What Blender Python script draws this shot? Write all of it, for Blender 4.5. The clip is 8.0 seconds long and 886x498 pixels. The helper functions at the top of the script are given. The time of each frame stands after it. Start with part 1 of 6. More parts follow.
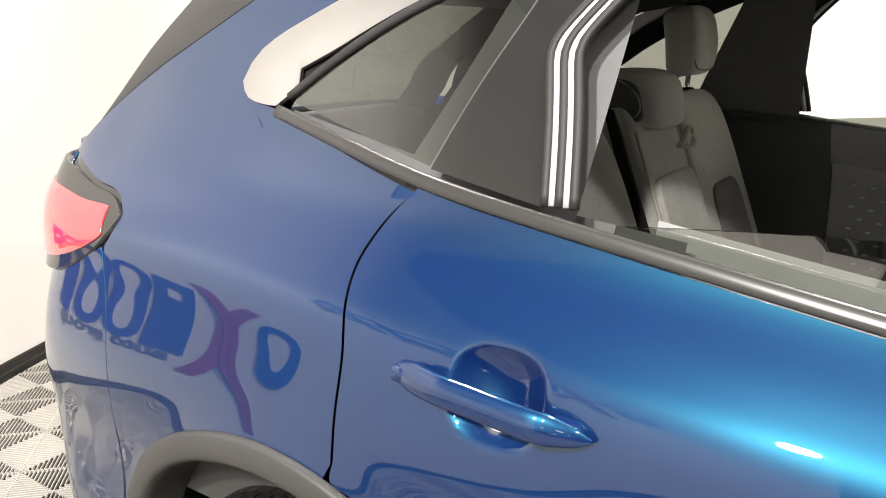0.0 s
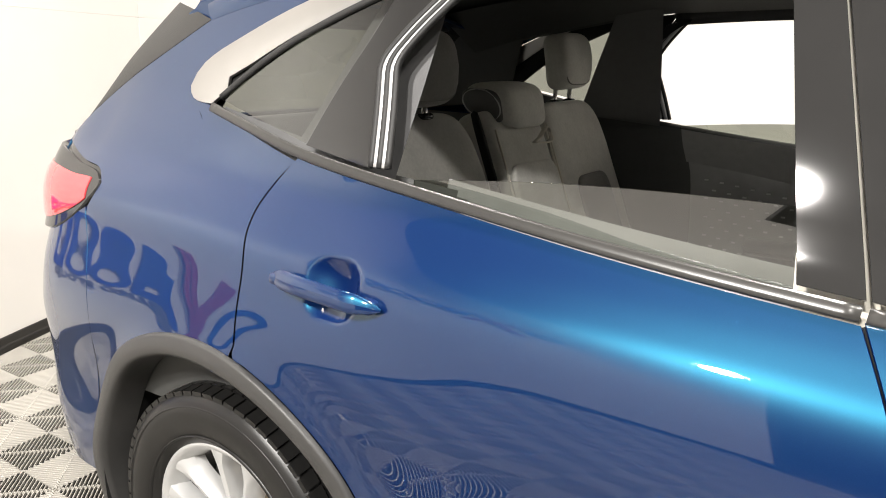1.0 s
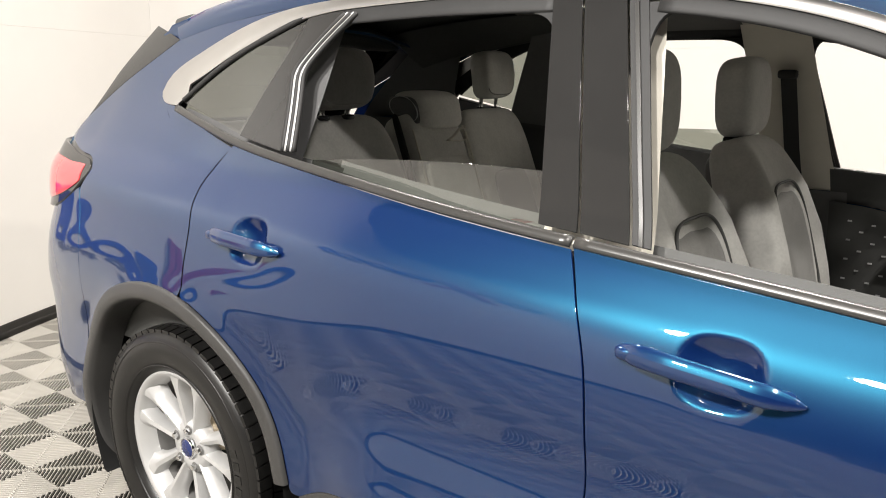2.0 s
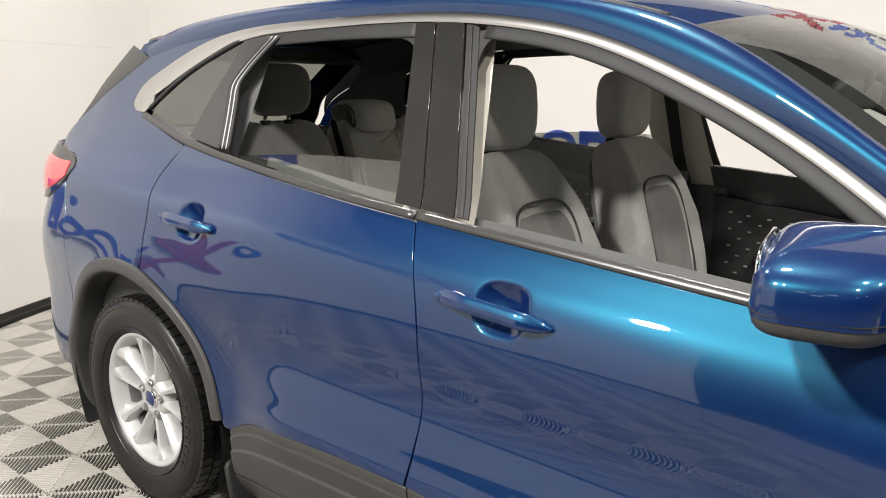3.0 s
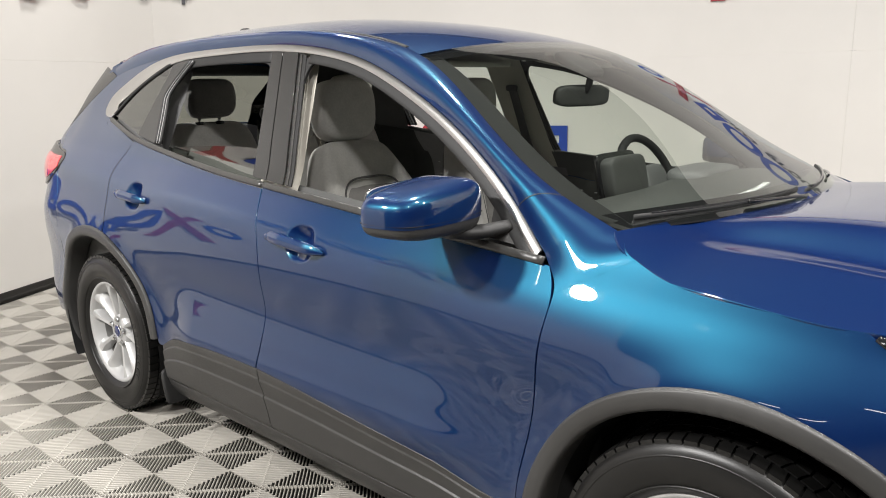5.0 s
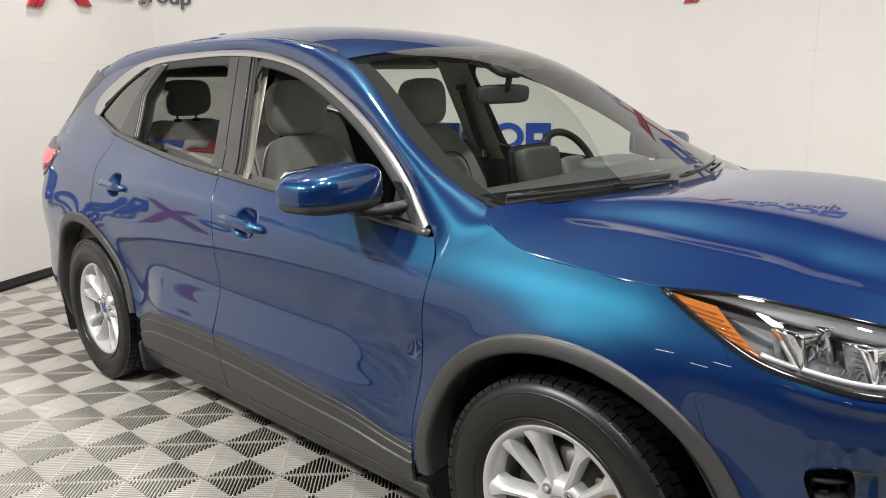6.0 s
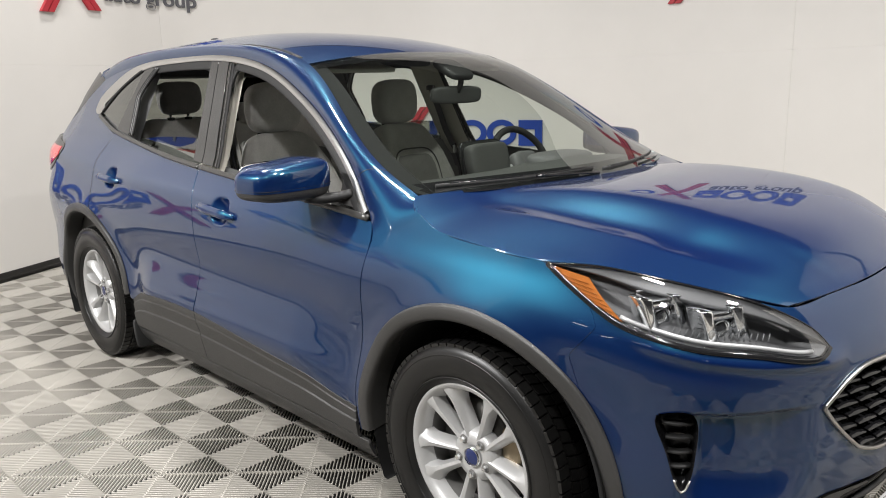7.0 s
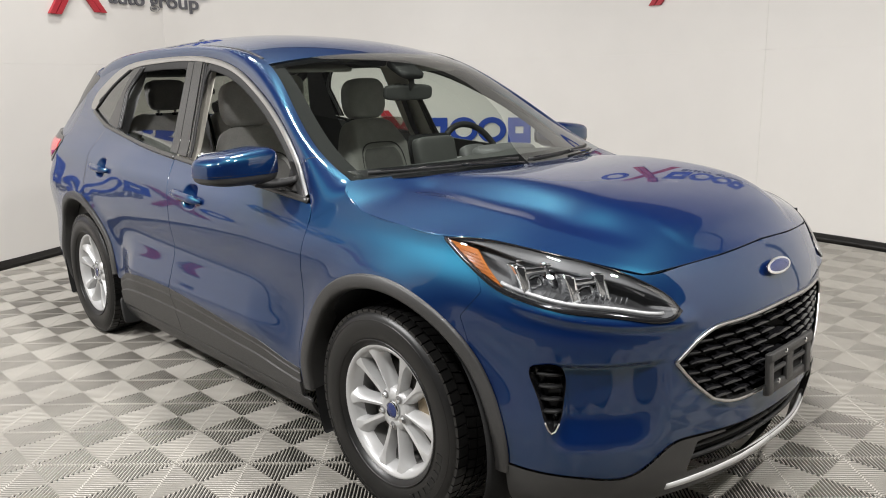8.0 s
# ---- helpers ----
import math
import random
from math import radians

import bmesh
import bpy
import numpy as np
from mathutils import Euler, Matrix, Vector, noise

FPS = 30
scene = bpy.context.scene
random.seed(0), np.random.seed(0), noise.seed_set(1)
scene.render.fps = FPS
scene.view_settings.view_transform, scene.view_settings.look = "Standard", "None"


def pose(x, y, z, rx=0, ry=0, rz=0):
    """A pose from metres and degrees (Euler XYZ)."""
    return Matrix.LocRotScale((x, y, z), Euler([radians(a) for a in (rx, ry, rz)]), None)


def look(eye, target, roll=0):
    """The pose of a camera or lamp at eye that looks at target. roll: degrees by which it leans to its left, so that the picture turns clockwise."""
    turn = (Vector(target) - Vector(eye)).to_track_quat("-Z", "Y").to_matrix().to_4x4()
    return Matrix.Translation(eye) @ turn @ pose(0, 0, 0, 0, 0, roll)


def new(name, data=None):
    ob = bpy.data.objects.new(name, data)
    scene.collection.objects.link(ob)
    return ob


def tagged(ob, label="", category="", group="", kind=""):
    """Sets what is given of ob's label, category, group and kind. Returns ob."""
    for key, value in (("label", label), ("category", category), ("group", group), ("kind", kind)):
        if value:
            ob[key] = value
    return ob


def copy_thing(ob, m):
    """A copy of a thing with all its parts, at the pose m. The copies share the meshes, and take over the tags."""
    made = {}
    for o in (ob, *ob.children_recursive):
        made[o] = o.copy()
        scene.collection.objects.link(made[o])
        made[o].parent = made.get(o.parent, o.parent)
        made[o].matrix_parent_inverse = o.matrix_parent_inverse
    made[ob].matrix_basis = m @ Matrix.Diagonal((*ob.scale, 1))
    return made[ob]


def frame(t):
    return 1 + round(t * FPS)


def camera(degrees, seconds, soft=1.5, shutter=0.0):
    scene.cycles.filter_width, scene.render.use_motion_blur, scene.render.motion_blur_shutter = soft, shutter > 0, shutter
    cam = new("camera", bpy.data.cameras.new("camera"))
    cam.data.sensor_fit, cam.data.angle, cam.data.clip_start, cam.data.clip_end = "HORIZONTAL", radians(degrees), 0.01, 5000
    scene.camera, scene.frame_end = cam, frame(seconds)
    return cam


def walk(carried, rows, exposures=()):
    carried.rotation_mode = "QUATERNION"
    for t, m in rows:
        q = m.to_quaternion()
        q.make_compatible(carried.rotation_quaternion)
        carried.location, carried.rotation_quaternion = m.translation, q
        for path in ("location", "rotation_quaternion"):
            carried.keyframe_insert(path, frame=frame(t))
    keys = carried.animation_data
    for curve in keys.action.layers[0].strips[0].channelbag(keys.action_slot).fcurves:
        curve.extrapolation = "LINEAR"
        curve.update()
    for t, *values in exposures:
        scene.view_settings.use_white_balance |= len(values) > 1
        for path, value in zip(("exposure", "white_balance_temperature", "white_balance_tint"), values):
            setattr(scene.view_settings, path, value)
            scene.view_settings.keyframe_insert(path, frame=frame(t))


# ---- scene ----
cam = camera(60.4, 8.0, soft=1.0)
PATH = [
    (0, (0.746, -1.533, 1.39), (-0.351, 0.053, 0.857), -0.3),
    (0.5, (0.987, -1.66, 1.381), (-0.113, -0.071, 0.867), -0.0),
    (1, (1.231, -1.775, 1.389), (0.116, -0.188, 0.902), 0.4),
    (1.5, (1.498, -1.876, 1.374), (0.352, -0.304, 0.912), 0.5),
    (3, (2.256, -2.066, 1.386), (1.028, -0.545, 0.963), 0.4),
    (3.5, (2.548, -2.124, 1.407), (1.305, -0.619, 0.972), -0.1),
    (4, (2.803, -2.157, 1.417), (1.532, -0.674, 0.985), -0.5),
    (4.5, (3.058, -2.209, 1.413), (1.76, -0.749, 0.985), -0.7),
    (5, (3.284, -2.242, 1.42), (1.965, -0.801, 0.992), -0.9),
    (6.5, (3.959, -2.289, 1.419), (2.584, -0.903, 0.986), -1.2),
    (7, (4.145, -2.306, 1.436), (2.752, -0.939, 0.999), -1.3),
    (7.5, (4.362, -2.3, 1.439), (2.953, -0.949, 1.004), -1.3),
    (8, (4.588, -2.3, 1.431), (3.16, -0.972, 0.992), -1.2),
]
walk(cam, [(t, look(eye, target, roll)) for t, eye, target, roll in PATH],
     exposures=[(0.0, 1.46, 6500, 10), (1.7, 1.25, 6500, 10), (3.0, 0.94, 6400, 10), (5.0, 0.77, 6300, 10), (8.0, 0.56, 6200, 10)])

# ---- light ----
world = bpy.data.worlds.new("world")
scene.world = world
world.use_nodes = True
world.node_tree.nodes["Background"].inputs[0].default_value = (0.9, 0.95, 1.0, 1)
world.node_tree.nodes["Background"].inputs[1].default_value = 0.3
WALL_TOP, CEILING = 4.0, 4.8


def ceiling_lamp(x, y, watts, size=0.5):
    data = bpy.data.lights.new("ceiling_lamp_light", "AREA")
    data.shape, data.size, data.energy = "DISK", size, watts
    data.color = (1.0, 0.95, 0.89)
    data.spread = math.radians(150)
    ob = new("ceiling_lamp_light", data)
    ob.matrix_world = pose(x, y, CEILING - 0.09)
    return ob


# added fill lamps, unseen, placed where the bodywork does not mirror them
FILL_LAMPS = {(-1.6, 0.3): 37.0, (1.0, 0.2): 62.0, (3.6, -0.8): 55.0, (5.8, 0.2): 125.0, (4.6, -3.4): 95.0}
for (lx, ly), watts in FILL_LAMPS.items():
    ceiling_lamp(lx, ly, watts, 0.45)
STUDIO = [((0.3, -4.0, 3.5), (1.3, -0.6, 0.8), 104.0), ((1.4, -4.4, 3.7), (2.2, -0.6, 0.6), 76.0)]
for eye, aim, watts in STUDIO:
    data = bpy.data.lights.new("studio_lamp_light", "AREA")
    data.shape, data.size, data.energy, data.color = "DISK", 0.27, watts, (1.0, 0.96, 0.91)
    new("studio_lamp_light", data).matrix_world = look(eye, aim)


# ---- materials ----
def links(m):
    m.use_nodes = True
    return m.node_tree.nodes, m.node_tree.links


def principled(name, color, rough=0.5, metal=0.0, coat=0.0, coat_rough=0.03, vary=0.0, scale=20.0, bump=0.0, bump_scale=200.0,
               rough_vary=0.0, spec=0.5, per_piece=0.0, sheen=0.0):
    """A procedural material: colour that varies at two scales, roughness that varies, and fine relief."""
    m = bpy.data.materials.new(name)
    n, l = links(m)
    b = n["Principled BSDF"]
    b.inputs["Base Color"].default_value = (*color, 1)
    b.inputs["Roughness"].default_value = rough
    b.inputs["Metallic"].default_value = metal
    b.inputs["Coat Weight"].default_value = coat
    b.inputs["Coat Roughness"].default_value = coat_rough
    b.inputs["Specular IOR Level"].default_value = spec
    b.inputs["Sheen Weight"].default_value = sheen
    co = n.new("ShaderNodeTexCoord")
    if vary or rough_vary or per_piece:
        big = n.new("ShaderNodeTexNoise")
        big.inputs["Scale"].default_value, big.inputs["Detail"].default_value = scale * 0.15, 3
        fine = n.new("ShaderNodeTexNoise")
        fine.inputs["Scale"].default_value, fine.inputs["Detail"].default_value = scale, 4
        l.new(co.outputs["Object"], big.inputs["Vector"])
        l.new(co.outputs["Object"], fine.inputs["Vector"])
        both = n.new("ShaderNodeMath")
        both.operation = "ADD"
        l.new(big.outputs["Fac"], both.inputs[0])
        l.new(fine.outputs["Fac"], both.inputs[1])
        span = n.new("ShaderNodeMapRange")
        span.inputs["From Min"].default_value, span.inputs["From Max"].default_value = 0.6, 1.4
        span.inputs["To Min"].default_value, span.inputs["To Max"].default_value = 1 - vary, 1 + vary
        l.new(both.outputs[0], span.inputs["Value"])
        value = span.outputs["Result"]
        if per_piece:
            info = n.new("ShaderNodeObjectInfo")
            ps = n.new("ShaderNodeMapRange")
            ps.inputs["To Min"].default_value, ps.inputs["To Max"].default_value = 1 - per_piece, 1 + per_piece
            l.new(info.outputs["Random"], ps.inputs["Value"])
            mul = n.new("ShaderNodeMath")
            mul.operation = "MULTIPLY"
            l.new(value, mul.inputs[0])
            l.new(ps.outputs["Result"], mul.inputs[1])
            value = mul.outputs[0]
        mix = n.new("ShaderNodeVectorMath")
        mix.operation = "SCALE"
        mix.inputs[0].default_value = color
        l.new(value, mix.inputs["Scale"])
        l.new(mix.outputs[0], b.inputs["Base Color"])
        if rough_vary:
            rs = n.new("ShaderNodeMapRange")
            rs.inputs["To Min"].default_value, rs.inputs["To Max"].default_value = rough - rough_vary, rough + rough_vary
            l.new(big.outputs["Fac"], rs.inputs["Value"])
            l.new(rs.outputs["Result"], b.inputs["Roughness"])
    if bump:
        grain = n.new("ShaderNodeTexNoise")
        grain.inputs["Scale"].default_value, grain.inputs["Detail"].default_value = bump_scale, 2
        l.new(co.outputs["Object"], grain.inputs["Vector"])
        bm_ = n.new("ShaderNodeBump")
        bm_.inputs["Strength"].default_value, bm_.inputs["Distance"].default_value = bump, 0.001
        l.new(grain.outputs["Fac"], bm_.inputs["Height"])
        l.new(bm_.outputs["Normal"], b.inputs["Normal"])
    return m


def glass(name, tint, gloss_rough=0.0, head_on=0.065):
    """Thin sheet glass: clear tinted body, with Fresnel gloss."""
    m = bpy.data.materials.new(name)
    n, l = links(m)
    n.clear()
    out = n.new("ShaderNodeOutputMaterial")
    clear = n.new("ShaderNodeBsdfTransparent")
    clear.inputs[0].default_value = (*tint, 1)
    shiny = n.new("ShaderNodeBsdfGlossy")
    shiny.inputs["Roughness"].default_value = gloss_rough
    face = n.new("ShaderNodeLayerWeight")
    face.inputs["Blend"].default_value = 0.5
    steep = n.new("ShaderNodeMath")
    steep.operation, steep.inputs[1].default_value = "POWER", 4.0
    gain = n.new("ShaderNodeMath")
    gain.operation, gain.inputs[1].default_value, gain.inputs[2].default_value = "MULTIPLY_ADD", 0.85, head_on
    l.new(face.outputs["Facing"], steep.inputs[0])
    l.new(steep.outputs[0], gain.inputs[0])
    mix = n.new("ShaderNodeMixShader")
    l.new(gain.outputs[0], mix.inputs[0])
    l.new(clear.outputs[0], mix.inputs[1])
    l.new(shiny.outputs[0], mix.inputs[2])
    l.new(mix.outputs[0], out.inputs[0])
    return m


def car_paint():
    """Deep blue base under a teal metallic flake layer, both under one clear coat."""
    m = principled("metallic_blue_paint", (0.004, 0.125, 0.235), rough=0.38, metal=1.0, coat=1.0, coat_rough=0.004)
    n, l = links(m)
    flake_layer = n["Principled BSDF"]
    co = n.new("ShaderNodeTexCoord")
    flakes = n.new("ShaderNodeTexVoronoi")
    flakes.inputs["Scale"].default_value = 700
    l.new(co.outputs["Object"], flakes.inputs["Vector"])
    ramp = n.new("ShaderNodeMixRGB")
    ramp.inputs[1].default_value = (0.0035, 0.019, 0.046, 1)
    ramp.inputs[2].default_value = (0.0055, 0.031, 0.067, 1)
    l.new(flakes.outputs["Distance"], ramp.inputs[0])
    l.new(ramp.outputs[0], flake_layer.inputs["Base Color"])
    base = n.new("ShaderNodeBsdfPrincipled")
    base.inputs["Base Color"].default_value = (0.0008, 0.0125, 0.115, 1)
    base.inputs["Roughness"].default_value = 0.5
    base.inputs["Specular IOR Level"].default_value = 0.16
    base.inputs["Coat Weight"].default_value = 1.0
    base.inputs["Coat Roughness"].default_value = 0.004
    mix = n.new("ShaderNodeMixShader")
    teal = n.new("ShaderNodeBsdfPrincipled")
    teal.inputs["Base Color"].default_value = (0.016, 0.200, 0.198, 1)
    teal.inputs["Metallic"].default_value = 1.0
    teal.inputs["Roughness"].default_value = 0.36
    teal.inputs["Coat Weight"].default_value = 1.0
    teal.inputs["Coat Roughness"].default_value = 0.004
    for layer in (flake_layer, base, teal):
        layer.inputs["Coat IOR"].default_value = 1.60
    both = n.new("ShaderNodeMixShader")
    both.inputs[0].default_value = 0.10
    mix.inputs[0].default_value = 0.5
    l.new(flake_layer.outputs[0], mix.inputs[1])
    l.new(base.outputs[0], mix.inputs[2])
    l.new(mix.outputs[0], both.inputs[1])
    l.new(teal.outputs[0], both.inputs[2])
    l.new(both.outputs[0], n["Material Output"].inputs[0])
    return m


PAINT = car_paint()
WALL = principled("white_wall_panel", (0.80, 0.775, 0.735), rough=0.42, vary=0.025, scale=3.0, bump=0.05, bump_scale=60, rough_vary=0.08)
CEIL = principled("dark_ceiling", (0.045, 0.045, 0.046), rough=0.9, vary=0.03, scale=2.0)
HALL = principled("dark_hall_paint", (0.030, 0.030, 0.032), rough=0.8, vary=0.15, scale=3.0)
CONCRETE = principled("dark_concrete", (0.065, 0.063, 0.060), rough=0.6, vary=0.2, scale=5.0, bump=0.2, bump_scale=80)
BASE = principled("black_baseboard", (0.012, 0.011, 0.010), rough=0.35, vary=0.2, scale=30)
TILE = principled("grey_plastic_tile", (0.49, 0.465, 0.418), rough=0.5, vary=0.12, scale=9.0, per_piece=0.05, bump=0.1, bump_scale=300)
# near-black sheet just below the ribs, there to keep their gaps dark
UNDER = principled("near_black_under_tiles", (0.004, 0.0036, 0.0032), rough=0.9, vary=0.2, scale=12)
RUBBER = principled("tyre_rubber", (0.0085, 0.0083, 0.0080), spec=0.45, rough=0.36, vary=0.15, scale=40, bump=0.15, bump_scale=400, rough_vary=0.1)
CLAD = principled("grey_moulded_plastic", (0.042, 0.0412, 0.040), rough=0.42, vary=0.06, scale=30, bump=0.35, bump_scale=900)
BLACK = principled("gloss_black_plastic", (0.010, 0.010, 0.011), rough=0.12, vary=0.1, scale=10)
MATTE = principled("matt_black_plastic", (0.014, 0.014, 0.014), rough=0.6, vary=0.15, scale=30, bump=0.2, bump_scale=700)
DARK = principled("black_liner", (0.006, 0.006, 0.006), rough=0.9, vary=0.2, scale=20)
BELTGREY = principled("satin_grey_moulding", (0.035, 0.034, 0.032), rough=0.28, vary=0.06, scale=20)
CHROME = principled("chrome_trim", (0.50, 0.49, 0.475), rough=0.30, metal=1.0, vary=0.05, scale=8)
ALLOY = principled("silver_alloy", (0.52, 0.52, 0.515), rough=0.40, metal=0.35, coat=0.25, vary=0.04, scale=25)
STEEL = principled("brake_steel", (0.30, 0.245, 0.17), rough=0.4, metal=0.9, vary=0.25, scale=30)
IRON = principled("dark_brake_iron", (0.10, 0.097, 0.09), rough=0.45, metal=0.8, vary=0.2, scale=60, rough_vary=0.1)
# silver alloy darkened: the shade inside the rim is put into its colour
SHADED_ALLOY = principled("shaded_alloy", (0.20, 0.196, 0.19), rough=0.5, metal=0.5, vary=0.15, scale=40, rough_vary=0.1)
PILLAR = principled("satin_black_pillar", (0.024, 0.0235, 0.023), rough=0.05, vary=0.1, scale=8)
WINDSHIELD = glass("windshield_glass", (0.76, 0.83, 0.76), head_on=0.15)
PRIVACY = glass("dark_privacy_glass", (0.30, 0.315, 0.28), head_on=0.12)
DOORGLASS = glass("tinted_door_glass", (0.36, 0.38, 0.335), head_on=0.16)
LENS = glass("clear_lens", (0.90, 0.91, 0.92), head_on=0.11)
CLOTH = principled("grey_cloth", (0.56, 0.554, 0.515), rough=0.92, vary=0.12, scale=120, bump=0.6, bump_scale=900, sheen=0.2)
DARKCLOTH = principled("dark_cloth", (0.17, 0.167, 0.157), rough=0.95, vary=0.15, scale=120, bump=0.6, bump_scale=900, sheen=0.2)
BEIGE = principled("light_pillar_trim", (0.58, 0.55, 0.48), rough=0.75, vary=0.05, scale=20, bump=0.2, bump_scale=500)
# rear door lining, its colour raised to make up for missing cabin light
DOORTRIM = principled("charcoal_door_trim", (0.22, 0.22, 0.222), rough=0.5, vary=0.1, scale=40, bump=0.4, bump_scale=600)
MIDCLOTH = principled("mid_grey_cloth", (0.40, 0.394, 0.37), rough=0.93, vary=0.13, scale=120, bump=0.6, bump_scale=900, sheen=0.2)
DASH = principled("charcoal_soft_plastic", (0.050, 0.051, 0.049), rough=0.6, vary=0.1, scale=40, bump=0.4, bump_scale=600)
TRIMDARK = principled("black_door_trim", (0.105, 0.105, 0.106), rough=0.5, vary=0.1, scale=40, bump=0.4, bump_scale=600)
AMBER = principled("amber_lens", (0.40, 0.135, 0.03), rough=0.12, coat=0.6, vary=0.08, scale=40)
REDLENS = principled("red_lens", (0.62, 0.035, 0.045), rough=0.12, coat=1.0, vary=0.08, scale=30)
REFLECTOR = principled("chrome_reflector", (0.85, 0.86, 0.87), rough=0.08, metal=1.0)
NAVY = principled("navy_enamel", (0.010, 0.022, 0.11), rough=0.25, coat=0.6, vary=0.05, scale=60)
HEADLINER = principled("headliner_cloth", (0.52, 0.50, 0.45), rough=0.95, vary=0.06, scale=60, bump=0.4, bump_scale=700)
SILVER = principled("silver_painted_plastic", (0.50, 0.50, 0.50), rough=0.38, metal=0.3, vary=0.04, scale=20)
LIP = principled("pale_silver_paint", (0.66, 0.66, 0.65), rough=0.42, metal=0.15, vary=0.05, scale=25)
LAMPGREY = principled("grey_lamp_bezel", (0.13, 0.132, 0.135), rough=0.42, metal=0.2, vary=0.08, scale=30)
BLUEMARK = principled("blue_sign_face", (0.012, 0.06, 0.42), rough=0.35, vary=0.05, scale=10)
REDMARK = principled("red_sign_face", (0.42, 0.022, 0.035), rough=0.35, vary=0.05, scale=10)
GREYMARK = principled("grey_sign_face", (0.11, 0.11, 0.12), rough=0.4, vary=0.05, scale=10)
WHITEMARK = principled("white_sign_edge", (0.8, 0.8, 0.8), rough=0.4, vary=0.03, scale=10)


# ---- mesh tools ----
def thing(name, label, category, at=(0, 0, 0), group="", kind=""):
    ob = new(name)
    ob.location = at
    return tagged(ob, label, category, group, kind)


def part(name, bm, material, parent=None, label="", smooth=True):
    me = bpy.data.meshes.new(name)
    if isinstance(bm, tuple):
        me.from_pydata(*bm)
    else:
        bm.to_mesh(me)
        bm.free()
    for p in me.polygons:
        p.use_smooth = smooth
    for mat in (material if isinstance(material, list) else [material]):
        me.materials.append(mat)
    ob = new(name, me)
    if parent is not None:
        ob.parent = parent
        ob.matrix_parent_inverse = parent.matrix_basis.inverted()
    if label:
        ob["label"] = label
    return ob


def spline(xs, ys):
    """Natural cubic through the points, as a function; straight on beyond the ends."""
    xs, ys = np.array(xs, float), np.array(ys, float)
    n = len(xs)
    h = np.diff(xs)
    a = np.eye(n)
    r = np.zeros(n)
    for i in range(1, n - 1):
        a[i, i - 1:i + 2] = h[i - 1], 2 * (h[i - 1] + h[i]), h[i]
        r[i] = 6 * ((ys[i + 1] - ys[i]) / h[i] - (ys[i] - ys[i - 1]) / h[i - 1])
    m = np.linalg.solve(a, r)

    def f(x):
        x = np.asarray(x, float)
        k = np.clip(np.searchsorted(xs, x) - 1, 0, n - 2)
        t = np.clip(x, xs[0], xs[-1])
        d0, d1 = xs[k + 1] - t, t - xs[k]
        v = (m[k] * d0 ** 3 + m[k + 1] * d1 ** 3) / (6 * h[k]) + (ys[k] / h[k] - m[k] * h[k] / 6) * d0 + (ys[k + 1] / h[k] - m[k + 1] * h[k] / 6) * d1
        s0 = (ys[1] - ys[0]) / h[0] - h[0] * m[1] / 6
        s1 = (ys[-1] - ys[-2]) / h[-1] + h[-1] * m[-2] / 6
        return v + np.where(x < xs[0], (x - xs[0]) * s0, 0) + np.where(x > xs[-1], (x - xs[-1]) * s1, 0)
    return f


def curve(points, n, closed=False):
    """n points evenly along a smooth line through the given ones (any dimension)."""
    p = np.array(points, float)
    if len(p) == 2:
        return p[0] + (p[1] - p[0]) * np.linspace(0, 1, n)[:, None]
    if closed:
        p = np.vstack([p[-3:], p, p[:4]])
    d = np.concatenate([[0], np.cumsum(np.linalg.norm(np.diff(p, axis=0), axis=1) ** 0.8)])
    fs = [spline(d, p[:, k]) for k in range(p.shape[1])]
    t = np.linspace(d[3] if closed else 0, d[-4] if closed else d[-1], 400)
    q = np.stack([f(t) for f in fs], 1)
    e = np.concatenate([[0], np.cumsum(np.linalg.norm(np.diff(q, axis=0), axis=1))])
    g = np.linspace(0, e[-1], n + 1 if closed else n)[:n]
    return np.stack([np.interp(g, e, q[:, k]) for k in range(q.shape[1])], 1)


def chain(n, *runs):
    """One line of n points out of several smooth runs that meet at corners."""
    q = np.vstack([curve(r, 120) for r in runs])
    e = np.concatenate([[0], np.cumsum(np.linalg.norm(np.diff(q, axis=0), axis=1))])
    g = np.linspace(0, e[-1], n)
    return np.stack([np.interp(g, e, q[:, k]) for k in range(q.shape[1])], 1)


def coons(bottom, top, left, right):
    """The grid [v][u] that four lines bound."""
    b, t, l_, r = (np.asarray(c, float) for c in (bottom, top, left, right))
    u = np.linspace(0, 1, len(b))[None, :, None]
    v = np.linspace(0, 1, len(l_))[:, None, None]
    g = (1 - v) * b[None] + v * t[None] + (1 - u) * l_[:, None] + u * r[:, None]
    return g - ((1 - u) * (1 - v) * b[0] + u * (1 - v) * b[-1] + (1 - u) * v * t[0] + u * v * t[-1])


def grid_normals(g):
    du, dv = np.gradient(g, axis=1), np.gradient(g, axis=0)
    n = np.cross(du, dv)
    return n / np.maximum(np.linalg.norm(n, axis=2, keepdims=True), 1e-9)


